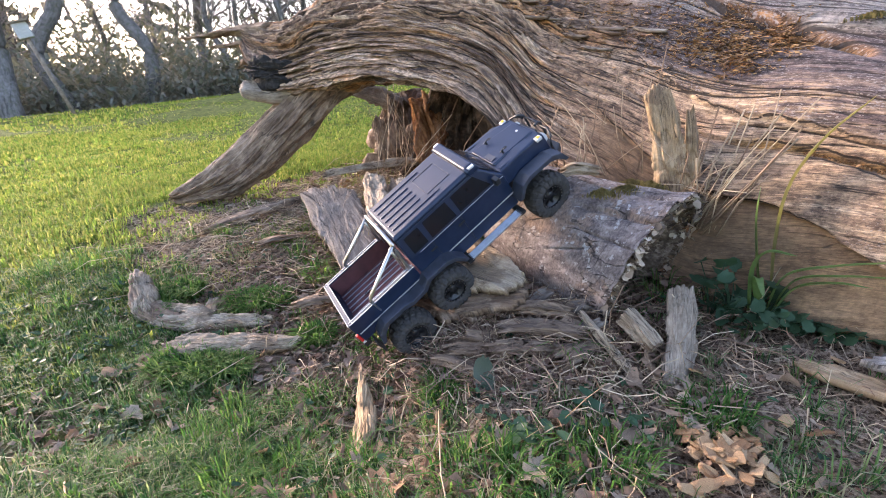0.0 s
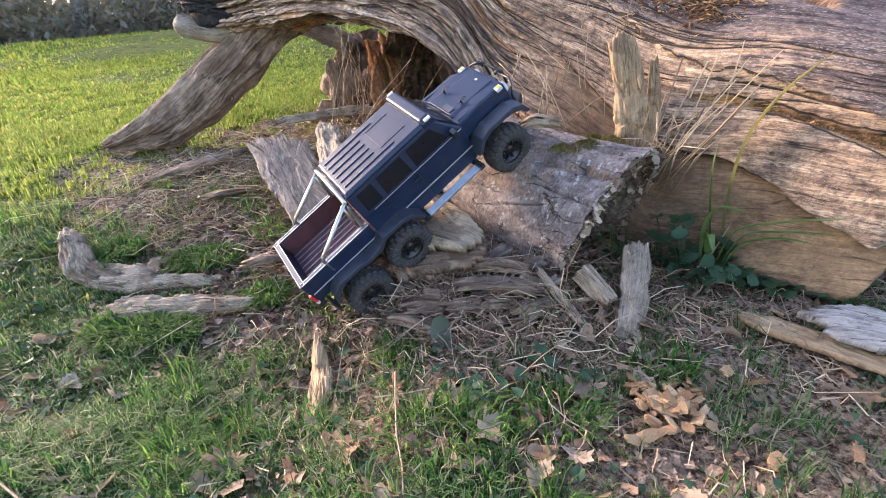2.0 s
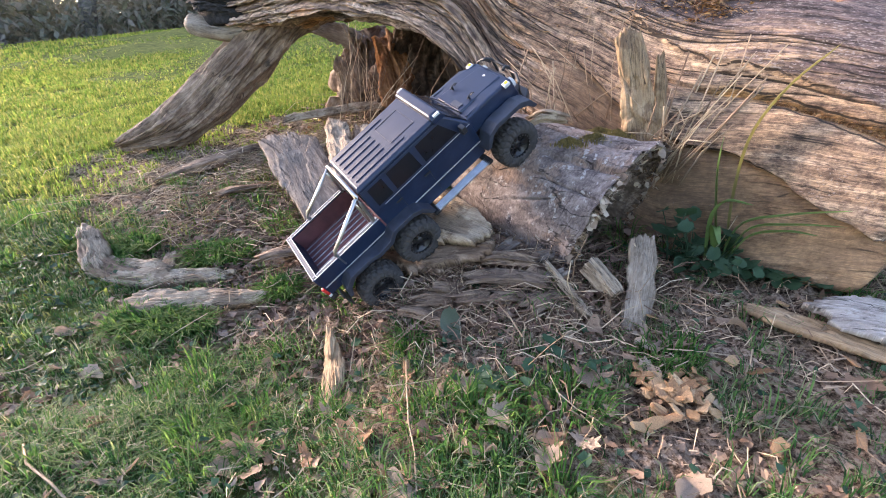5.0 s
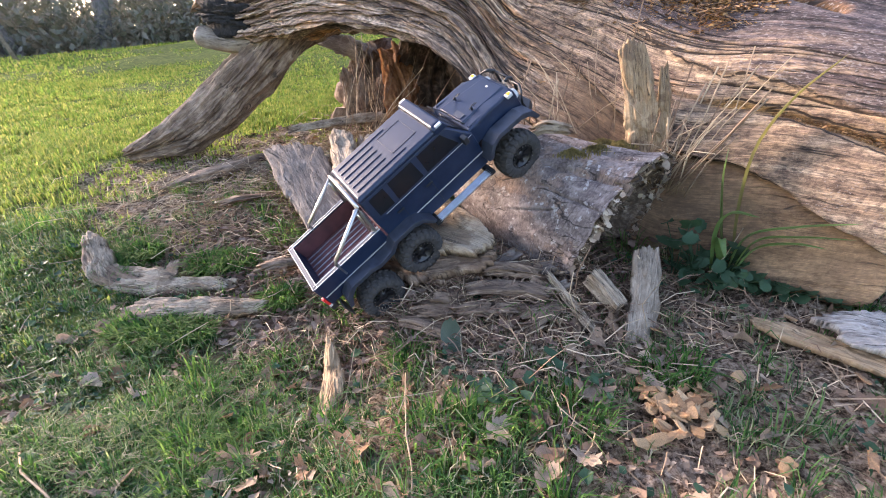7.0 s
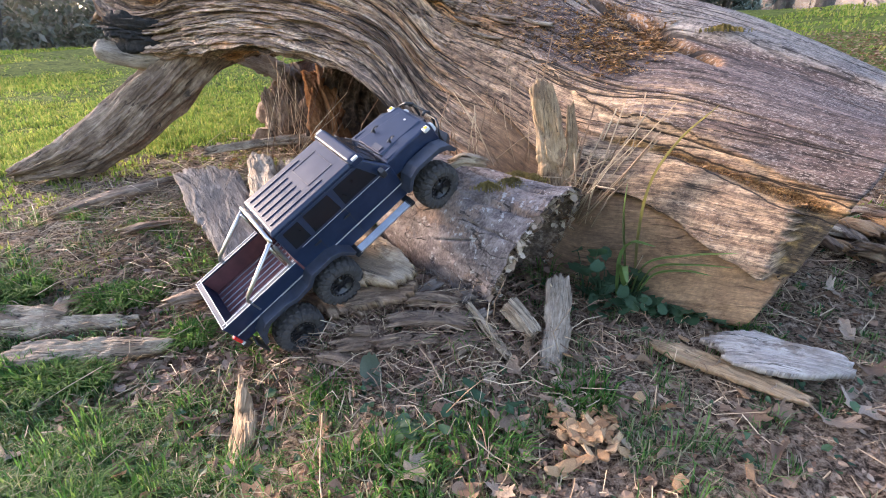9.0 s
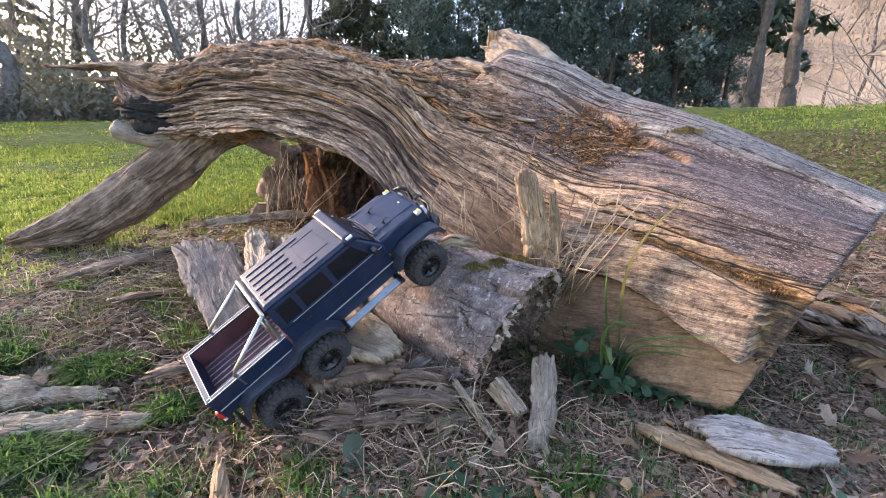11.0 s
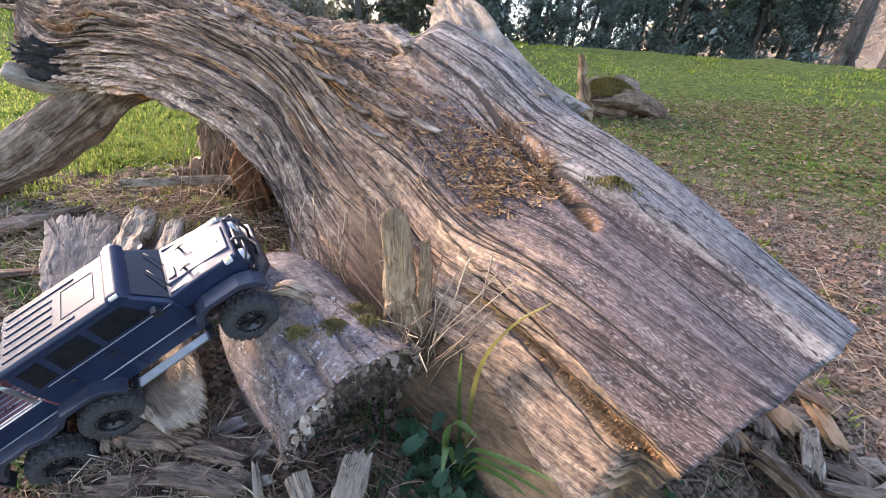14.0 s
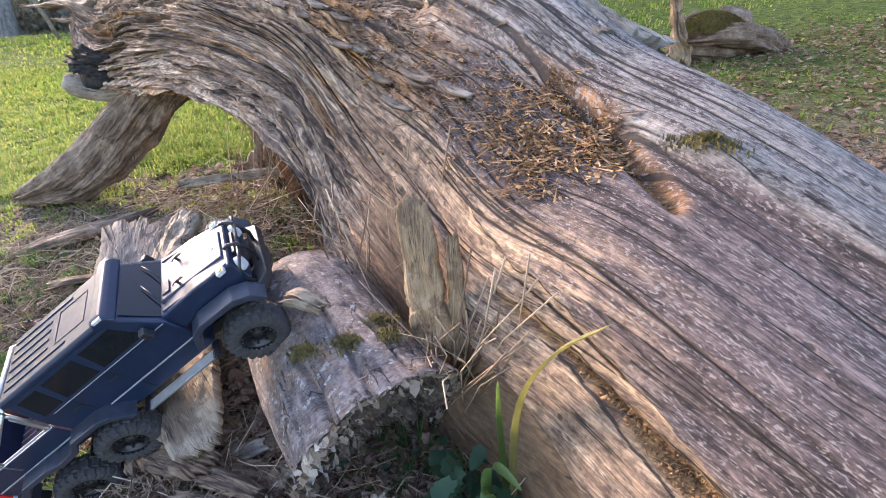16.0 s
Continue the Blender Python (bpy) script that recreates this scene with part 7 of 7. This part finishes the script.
def clumps(n, blades_each):
    """Loose clumps of longer grass in the turf."""
    tx, ty = scatter(n, 0.28, 1.9, -85, 50, 0.7)
    ok = rng.uniform(0, 1, n) < grassy(tx, ty) * smooth(-0.25, 0.25, fbm(tx * 3, ty * 3, 31, 3))
    tx, ty = tx[ok], ty[ok]
    size = rng.uniform(0.5, 1.2, len(tx))
    k = np.repeat(np.arange(len(tx)), blades_each)
    a = rng.uniform(0, 6.283, len(k))
    d = 0.03 * size[k] * np.sqrt(rng.uniform(0, 1, len(k)))
    x, y = tx[k] + d * np.cos(a), ty[k] + d * np.sin(a)
    ob = soup("grass_clumps", blades(x, y, land(x, y), rng.uniform(0.03, 0.085, len(k)) * size[k], rng.uniform(0.0016, 0.0036, len(k)), rng.uniform(0.3, 1.5, len(k)), a + rng.normal(0, 0.7, len(k))), M_TUFT)
    tagged(ob, "loose clumps of longer bright green grass", "grass", kind="stuff")


clumps(900, 60)


def green_tuft(x, y, n, spread, seed):
    """A low bright rosette of grass and narrow weed leaves."""
    rr = np.random.default_rng(seed)
    a, d = rr.uniform(0, 6.283, n), spread * np.sqrt(rr.uniform(0, 1, n))
    px, py = x + d * np.cos(a), y + 0.7 * d * np.sin(a)
    ob = soup("green_tuft", blades(px, py, land(px, py), rr.uniform(0.02, 0.065, n), rr.uniform(0.002, 0.0055, n), rr.uniform(0.3, 1.3, n), a + rr.normal(0, 0.8, n)), M_TUFT)
    tagged(ob, "bright green tuft of grass and weeds beside the branches", "grass", "green tufts", "stuff")


for k, (x, y, n, spread) in enumerate(((-0.61, 1.13, 900, 0.06), (-0.54, 1.15, 800, 0.05), (-0.64, 0.86, 1300, 0.09), (-0.56, 0.87, 1000, 0.07), (-0.35, 0.985, 700, 0.045), (-0.83, 1.17, 600, 0.05), (-0.86, 1.10, 700, 0.06), (-0.15, 0.925, 200, 0.06), (0.03, 0.76, 120, 0.06), (0.51, 0.66, 150, 0.06), (0.29, 0.57, 200, 0.09), (0.10, 0.54, 240, 0.10))):
    green_tuft(x, y, n, spread, 940 + k)


def straw(n, cx, cy, sx, sy, l0, l1, lift):
    x, y = cx + rng.normal(0, sx, n), cy + rng.normal(0, sy, n)
    keep = rng.uniform(0, 1, n) < 1.05 - 0.6 * grassy(x, y)
    x, y = x[keep], y[keep]
    n = len(x)
    a = rng.uniform(0, 6.283, n)
    ln, w = rng.uniform(l0, l1, n), rng.uniform(0.0004, 0.0010, n)
    z = land(x, y) + rng.uniform(0.004, lift, n)
    tilt = rng.normal(0, 0.22, n)
    d = np.stack([np.cos(a), np.sin(a), tilt], -1)
    s = np.stack([-np.sin(a), np.cos(a), 0 * a], -1)
    c = np.stack([x, y, z], -1)
    bend = np.stack([0 * a, 0 * a, rng.normal(0, 0.012, n)], -1) + s * rng.normal(0, 0.08, n)[:, None] * ln[:, None]
    v = np.zeros((n, 6, 3))
    for k, (q, e) in enumerate(((-0.5, -1), (-0.5, 1), (0, -1), (0, 1), (0.5, -0.6), (0.5, 0.6))):
        v[:, k] = c + d * (ln * q)[:, None] + s * (w * e)[:, None] + (bend if q == 0 else 0)
        v[:, k, 2] += 0.0012 * (e > 0)
    low = land(v[..., 0], v[..., 1]) + 0.002
    v[..., 2] = np.maximum(v[..., 2], low)
    return v, [(0, 1, 3), (0, 3, 2), (2, 3, 5), (2, 5, 4)]


for nm, args in (("straw_heap", (1100, 0.15, 0.86, 0.25, 0.10, 0.02, 0.12, 0.05)), ("straw_scatter", (700, -0.2, 0.6, 0.4, 0.2, 0.02, 0.08, 0.03)), ("straw_scatter", (2200, 0.35, 0.75, 0.5, 0.28, 0.012, 0.075, 0.012)), ("straw_heap", (2200, -0.55, 1.5, 0.32, 0.25, 0.03, 0.14, 0.04)), ("straw_heap", (900, -0.15, 2.0, 0.3, 0.2, 0.04, 0.2, 0.06)), ("straw_scatter", (1500, 1.5, 1.3, 0.4, 0.5, 0.05, 0.2, 0.03))):
    tagged(soup(nm, straw(*args), M_STRAW), "dry straw and thin twigs strewn over the debris", "straw", kind="stuff")


M_BROWNTWIG = leafy("brown_twig", (0.09, 0.052, 0.034), (0.18, 0.11, 0.075), (0.28, 0.185, 0.125), (0.13, 0.07, 0.042), rough=0.8, sheer=0.0)
for args in ((1500, 0.22, 0.88, 0.17, 0.07, 0.015, 0.09, 0.05), (1200, -0.45, 1.40, 0.22, 0.2, 0.015, 0.10, 0.035)):
    tagged(soup("twig_litter", straw(*args), M_BROWNTWIG), "thin red-brown twigs and rotted fibres in the debris", "twigs", kind="stuff")


def litter(name, label, n, x0, x1, y0, y1, s0, s1, lift=0.012, bias=0.85, material=M_LITTER):
    x, y = rng.uniform(x0, x1, n), rng.uniform(y0, y1, n)
    ok = rng.uniform(0, 1, n) < 1.0 - bias * grassy(x, y)
    u, v = np.abs(x - (x0 + x1) / 2) / (x1 - x0) * 2, np.abs(y - (y0 + y1) / 2) / (y1 - y0) * 2
    ok &= rng.uniform(0, 1, n) < smooth(1.0, 0.55, np.hypot(u, v) * 0.9 + 0.25 * fbm(x * 1.3, y * 1.3, 6, 3))
    x, y = x[ok], y[ok]
    z = land(x, y) + rng.uniform(0.002, lift, len(x))
    tagged(soup(name, scraps(x, y, z, rng.uniform(s0, s1, len(x)), rng, 0.45), material), label, "leaf litter", kind="stuff")


def clover(n):
    x, y = scatter(n, 0.25, 1.7, -75, 60)
    ok = rng.uniform(0, 1, n) < 0.25 + 0.75 * smooth(-0.1, 0.5, fbm(x * 5, y * 5, 12, 3)) * (grassy(x, y) > 0.05)
    ok &= (rng.uniform(0, 1, n) < 0.2 + grassy(x, y)) & (np.hypot(x - 0.48, y - 0.56) > 0.1)
    x, y = x[ok], y[ok]
    tagged(soup("clover", scraps(x, y, land(x, y) + rng.uniform(0.008, 0.034, len(x)), rng.uniform(0.004, 0.012, len(x)), rng, 0.5), M_HERB), "small round dark green weeds among the grass", "weeds", kind="stuff")


clover(12000)
M_MULCH = leafy("red_brown_mulch", (0.10, 0.055, 0.036), (0.17, 0.10, 0.07), (0.24, 0.16, 0.12), (0.13, 0.07, 0.045), (0.28, 0.21, 0.165), rough=0.8, sheer=0.1, glow=1.2)
litter("leaf_litter", "reddish-brown leaf mulch round the broken logs", 11000, -0.75, 0.75, 0.70, 1.70, 0.005, 0.016, 0.03, 0.3, M_MULCH)
litter("leaf_litter", "brown dead leaf scraps among the grass", 1300, -1.1, 0.7, 0.2, 1.1, 0.006, 0.017, 0.02, 0.1)
litter("leaf_litter", "small brown crumbs of leaf and bark", 46000, -1.6, 2.1, 0.0, 2.2, 0.0015, 0.007)
litter("leaf_litter", "scraps of brown leaf on the soil", 1300, -1.3, 2.0, 0.05, 2.0, 0.006, 0.014, 0.014)
litter("leaf_litter", "brown dead leaves under the trunk and on the slope", 46000, 0.2, 5.4, 0.2, 5.6, 0.006, 0.019, 0.025, 0.3, leafy("slope_leaf_litter", (0.128, 0.072, 0.044), (0.22, 0.135, 0.088), (0.29, 0.185, 0.123), (0.186, 0.09, 0.0484), (0.348, 0.24, 0.176), rough=0.75, sheer=0.2, glow=1.2))
litter("leaf_litter", "curled brown leaf scraps on the bare soil", 1300, 0.15, 1.7, 0.05, 1.0, 0.003, 0.010, 0.016, 0.6)
litter("leaf_litter", "brown leaf crumbs round the arch", 2600, -1.0, 0.7, 1.5, 2.8, 0.008, 0.02, 0.02)


def dry_stems(name, label, n, base, spread, tips, r=0.0012):
    """A tuft of thin dry stems standing in one spot."""
    bm = B()
    for _ in range(n):
        x, y = base[0] + r5.normal(0, spread), base[1] + r5.normal(0, spread)
        tx, ty, tz = (tips[k] + r5.normal(0, tips[3]) for k in range(3))
        p0 = Vector((x, y, base[2]))
        p3 = Vector((x + tx, y + ty, base[2] + abs(tz)))
        mid = p0.lerp(p3, 0.5) + Vector((r5.normal(0, 0.012), r5.normal(0, 0.012), 0.012))
        tube(bm, [p0, p0.lerp(mid, 0.6), mid, p3], r * r5.uniform(0.6, 1.3), 4)
    me = bpy.data.meshes.new(name)
    bm.to_mesh(me)
    bm.free()
    me.materials.append(M_STRAW)
    tagged(new(name, me), label, "dry stems", kind="stuff")


dry_stems("dry_stems", "thin dry stems standing against the trunk by the stake", 60, (0.635, 1.09, 0.24), 0.025, (0.06, -0.03, 0.20, 0.05), 0.0016)
dry_stems("dry_stems", "thin dry stems leaning on the trunk", 30, (0.44, 1.27, 0.36), 0.07, (0.0, 0.02, 0.18, 0.06), 0.0015)
dry_stems("dry_stems", "thin dry stems on the rotten stump", 40, (-0.25, 2.0, 0.22), 0.08, (0.02, 0.0, 0.25, 0.09))
dry_stems("dry_stems", "bleached grass stems in the debris", 18, (0.45, 0.80, 0.05), 0.09, (0.0, -0.02, 0.06, 0.05))
dry_stems("dry_stems", "tangled dry stems on the log end", 16, (0.60, 1.02, 0.33), 0.02, (-0.05, -0.04, 0.03, 0.05))
tw = B()
tube(tw, [(0.012, 0.67, 0.012), (0.02, 0.60, 0.02), (0.03, 0.52, 0.012), (0.045, 0.46, 0.015), (0.052, 0.40, 0.008)], 0.0013, 6)
wt = part("white_twig", tw, M_STRAW, None)
tagged(wt, "thin bleached twig lying in the grass", "twig")
tw = B()
tube(tw, [(-0.62, 0.50, -0.01), (-0.57, 0.455, 0.0), (-0.50, 0.42, 0.0), (-0.445, 0.39, -0.015)], 0.0018, 6)
tagged(part("bent_root", tw, M_STRAW, None), "pale bent root lying in the grass", "root")

# ---- the wood behind ----
def at(az, r, up=0.0):
    x, y = r * math.sin(radians(az)), r * math.cos(radians(az))
    return x, y, float(land(x, y)) + up


def limbs(rr, height, r0, start, count, depth, length, lift, droop=0.0):
    """Branch centre lines as arrays of (points, radii)."""
    out = []

    def grow(p, d, ln, r, level):
        pts, n = [p], 5
        for _ in range(n):
            d = (d + Vector((rr.normal(0, 0.16), rr.normal(0, 0.16), rr.normal(0, 0.10) + 0.05 * lift - droop))).normalized()
            p = p + d * (ln / n)
            pts.append(p)
        out.append((pts, r))
        if level < depth:
            for _ in range(int(rr.integers(3, 6)) if level < depth - 1 else int(rr.integers(4, 8))):
                k = int(rr.integers(1, n + 1))
                side = Vector((rr.normal(), rr.normal(), rr.normal() * 0.7 + 0.25 * lift)).normalized()
                grow(pts[k], (d * 0.6 + side * 0.8).normalized(), ln * rr.uniform(0.35, 0.62), max(r * 0.5, 0.006), level + 1)

    for k in range(count):
        h = start + (height - start) * ((k + rr.uniform(0, 1)) / count) ** 1.7
        a = rr.uniform(0, 6.283)
        grow(Vector((0, 0, h)), Vector((math.cos(a), math.sin(a), 0.35 * lift + rr.uniform(0, 0.5))).normalized(), length * (1.15 - 0.7 * h / height) * rr.uniform(0.7, 1.2), r0 * 0.35 * (1.1 - 0.8 * h / height), 1)
    return out


def tubes(name, lines, material, parent, sides=3):
    vs, fs, base = [], [], 0
    ring = [(math.cos(a), math.sin(a)) for a in (2 * math.pi * k / sides for k in range(sides))]
    for pts, r in lines:
        n = len(pts)
        d = (pts[-1] - pts[0]).normalized()
        s = d.cross((0.1, 0.2, 1)).normalized()
        u = s.cross(d)
        for i, p in enumerate(pts):
            q = r * (1 - 0.8 * i / (n - 1))
            vs += [p + q * (c * s + e * u) for c, e in ring]
        for i in range(n - 1):
            for k in range(sides):
                k2 = (k + 1) % sides
                fs.append((base + i * sides + k, base + i * sides + k2, base + (i + 1) * sides + k2, base + (i + 1) * sides + k))
        base += n * sides
    return mesh_object(name, np.array([tuple(v) for v in vs]), np.array(fs), material, parent)


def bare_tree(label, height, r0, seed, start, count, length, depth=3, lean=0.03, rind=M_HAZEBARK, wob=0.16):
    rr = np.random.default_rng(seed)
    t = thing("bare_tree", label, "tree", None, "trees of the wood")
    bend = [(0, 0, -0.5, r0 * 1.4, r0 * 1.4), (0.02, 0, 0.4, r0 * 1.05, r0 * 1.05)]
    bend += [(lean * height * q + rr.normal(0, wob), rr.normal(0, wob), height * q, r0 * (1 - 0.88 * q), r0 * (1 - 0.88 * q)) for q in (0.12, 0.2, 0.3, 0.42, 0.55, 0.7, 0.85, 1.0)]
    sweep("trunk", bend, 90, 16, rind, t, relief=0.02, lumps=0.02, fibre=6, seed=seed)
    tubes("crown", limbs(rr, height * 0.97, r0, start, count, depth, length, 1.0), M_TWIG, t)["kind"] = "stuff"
    return t


def crown_tree(name, label, height, width, r0, seed, n, leaf, material, conifer=False):
    rr = np.random.default_rng(seed)
    t = thing(name, label, "tree" if conifer else "bush")
    sweep("trunk", [(0, 0, -0.5, r0 * 1.3, r0 * 1.3), (0, 0, height * 0.4, r0, r0), (0.1, 0, height * 0.98, r0 * 0.15, r0 * 0.15)], 40, 16, M_TREEBARK, t, relief=0.02, lumps=0.04, fibre=6, seed=seed)
    pos = []
    if conifer:
        lines = []
        for k in range(46):
            h = height * (0.12 + 0.86 * k / 46) + rr.uniform(-0.1, 0.1)
            a = rr.uniform(0, 6.283)
            ln = width * (1.05 - h / height) * rr.uniform(0.6, 1.15) + 0.3
            pts = [Vector((math.cos(a) * ln * q, math.sin(a) * ln * q, h - 0.28 * ln * q * q)) for q in np.linspace(0, 1, 6)]
            lines.append((pts, 0.03))
            m = int(n / 46)
            q = rr.uniform(0.15, 1.05, m)
            sp = rr.normal(0, 0.16 * ln, m) * (1.15 - q)
            pos.append(np.stack([np.cos(a) * ln * q - np.sin(a) * sp, np.sin(a) * ln * q + np.cos(a) * sp, h - 0.28 * ln * q * q - np.abs(rr.normal(0, 0.14, m))], -1))
        tubes("bough_frame", lines, M_TWIG, t)["kind"] = "stuff"
    else:
        for k in range(70):
            h = height * rr.uniform(0.03, 1.0)
            wd = width * (1 - 0.55 * (h / height) ** 2) * rr.uniform(0.35, 1.0)
            a = rr.uniform(0, 6.283)
            c = np.array((math.cos(a) * wd, math.sin(a) * wd, h))
            m = int(n / 70)
            g = rr.normal(0, 1, (m, 3))
            g /= np.linalg.norm(g, axis=1)[:, None]
            pos.append(c + g * np.array((0.62, 0.62, 0.5)) * rr.uniform(0.35, 1.0, (m, 1)) * rr.uniform(0.6, 1.2))
    p = np.vstack(pos)
    soup("crown", flecks(p[:, 0], p[:, 1], p[:, 2], rr.uniform(leaf[0], leaf[1], len(p)), rr, 1.2), material, t)
    return t


def plant_out(src, rows):
    """Stand a tree at the first place and copies of it at the others: azimuth, distance, turn."""
    for k, (az, r, turn) in enumerate(rows):
        x, y, z = at(az, r)
        m = pose(x, y, z - 0.05, 0, 0, turn)
        if k == 0:
            src.matrix_world = m
        else:
            copy_thing(src, m)


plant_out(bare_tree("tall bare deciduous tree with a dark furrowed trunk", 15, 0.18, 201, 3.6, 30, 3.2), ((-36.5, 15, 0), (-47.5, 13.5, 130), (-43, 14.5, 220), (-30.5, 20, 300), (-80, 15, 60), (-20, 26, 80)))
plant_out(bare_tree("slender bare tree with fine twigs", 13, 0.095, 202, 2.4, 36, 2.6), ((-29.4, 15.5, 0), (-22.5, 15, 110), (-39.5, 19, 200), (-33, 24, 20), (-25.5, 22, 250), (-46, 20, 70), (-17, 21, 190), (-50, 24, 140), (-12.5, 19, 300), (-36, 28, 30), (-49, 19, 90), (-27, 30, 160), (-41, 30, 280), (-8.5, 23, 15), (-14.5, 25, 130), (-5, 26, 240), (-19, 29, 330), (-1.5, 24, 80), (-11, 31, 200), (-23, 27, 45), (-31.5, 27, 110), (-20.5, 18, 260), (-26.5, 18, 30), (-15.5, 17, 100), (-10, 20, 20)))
plant_out(bare_tree("stout bare tree standing on the crest", 16, 0.125, 203, 4.5, 10, 4.0, 3, -0.015, M_TREEBARK, 0.05), ((43.3, 11.5, 0), (58, 14, 200)))
plant_out(bare_tree("thin straight bare tree beside a stout one", 15, 0.085, 204, 3.0, 12, 2.6, rind=M_TREEBARK, wob=0.06), ((40.0, 11.8, 0), (40.8, 12.6, 90), (3.5, 16, 40), (-8, 15, 210), (17, 18, 310)))
plant_out(bare_tree("low spreading bare tree in front of the hillside", 9, 0.12, 205, 1.0, 24, 3.6, rind=M_TREEBARK), ((51.5, 19, 0), (56, 24, 140), (48, 27, 220), (38, 25, 60), (63, 20, 300), (46, 34, 30), (50, 38, 190), (54, 33, 280), (44, 44, 100), (59, 36, 10), (48.5, 50, 240), (53, 55, 70), (42, 60, 150)))
HOLLY = crown_tree("evergreen_bush", "dense dark green holly bush at the lawn's edge", 8.5, 1.7, 0.12, 210, 15000, (0.03, 0.066), M_HOLLY)
plant_out(HOLLY, ((7.0, 14.2, 0), (11.5, 13.6, 100), (19, 13.2, 200), (27.5, 12.8, 300), (32.2, 13.0, 45), (14.5, 15.5, 150), (24, 15.5, 20)))
for az_b, r_b, turn_b, sc_b in ((35.6, 13.0, 30, 0.55), (30.0, 12.3, 200, 0.4), (33.2, 12.4, 110, 0.45), (23.0, 12.4, 250, 0.45), (8.5, 13.0, 70, 0.4), (13.0, 12.7, 320, 0.36), (16.2, 12.6, 150, 0.42), (20.0, 12.3, 10, 0.36), (26.5, 12.1, 280, 0.38), (4.5, 13.4, 190, 0.4), (38.0, 13.2, 240, 0.36)):
    hx, hy, hz = at(az_b, r_b)
    copy_thing(HOLLY, pose(hx, hy, hz - 0.05, 0, 0, turn_b) @ Matrix.Diagonal((sc_b, sc_b, sc_b, 1)))
plant_out(crown_tree("conifer", "tall dark conifer with drooping branches", 13, 2.6, 0.16, 211, 8000, (0.06, 0.15), M_NEEDLE, True), ((36.8, 14.0, 0), (-2.5, 18, 100), (3.0, 17, 200), (-6.5, 25, 40), (-0.5, 22, 290), (-46, 30, 20), (-35, 34, 240), (-88, 20, 90)))

rt = np.random.default_rng(77)


def thicket(name, label, a0, a1, r0, r1, n, top, size=(0.035, 0.10)):
    az, rr = np.radians(rt.uniform(a0, a1, n)), rt.uniform(r0, r1, n)
    x, y = rr * np.sin(az), rr * np.cos(az)
    lim = top * (0.55 + 0.45 * fbm(np.degrees(az) * 0.25, rr * 0.3, 2, 3))
    z = land(x, y) + np.abs(rt.normal(0, 0.5, n)) * lim
    tagged(soup(name, flecks(x, y, z, rt.uniform(*size, n), rt, 1.3), M_THICKET), label, "undergrowth", kind="stuff")


thicket("undergrowth", "dim grey-green undergrowth at the edge of the wood", -80, -12, 14.0, 19.0, 55000, 3.2)
thicket("undergrowth", "dim undergrowth deeper in the wood", -80, -2, 19.0, 30.0, 60000, 9.0)
thicket("undergrowth", "dense dim scrub far in the wood", -82, -8, 30.0, 36.0, 36000, 6.0, (0.12, 0.32))
thicket("undergrowth", "low scrub below the crest", 34, 70, 16, 30, 9000, 1.4)
n_ = 46000
az_, rr_ = np.radians(rt.uniform(34, 72, n_)), rt.uniform(45, 150, n_)
wx, wy = rr_ * np.sin(az_), rr_ * np.cos(az_)
keep = fbm(wx * 0.06, wy * 0.06, 3, 4) > -0.1
wx, wy = wx[keep], wy[keep]
M_FARWOOD = leafy("far_bare_wood", (0.17, 0.135, 0.105), (0.21, 0.17, 0.135), (0.25, 0.205, 0.165), (0.15, 0.14, 0.11), rough=0.9, sheer=0.0)
tagged(soup("far_wood", flecks(wx, wy, land(wx, wy) + rt.uniform(0.2, 3.2, len(wx)), rt.uniform(0.07, 0.26, len(wx)), rt, 1.4), M_FARWOOD), "hazy brown leafless wood on the far hillside", "far wood", kind="stuff")

# nest box on a leaning post
bx, by, bz = at(-43.0, 10.0)
post = thing("nest_box_post", "small pale box on a thin leaning post at the wood's edge", "nest box", pose(bx, by, bz, 0, -14, 40))
part("post", tube(B(), [(0, 0, -0.2), (0, 0, 1.25)], 0.03, 8), M_GREYWOOD, post)
hb = box(B(), -0.10, 0.10, -0.08, 0.08, 1.2, 1.42, 0.01)
nest = part("box", hb, plain("pale_board", (0.45, 0.45, 0.43), 0.7), post)
part("lid", box(B(), -0.13, 0.13, -0.12, 0.11, 1.42, 1.45, 0.005), M_GREYWOOD, nest)
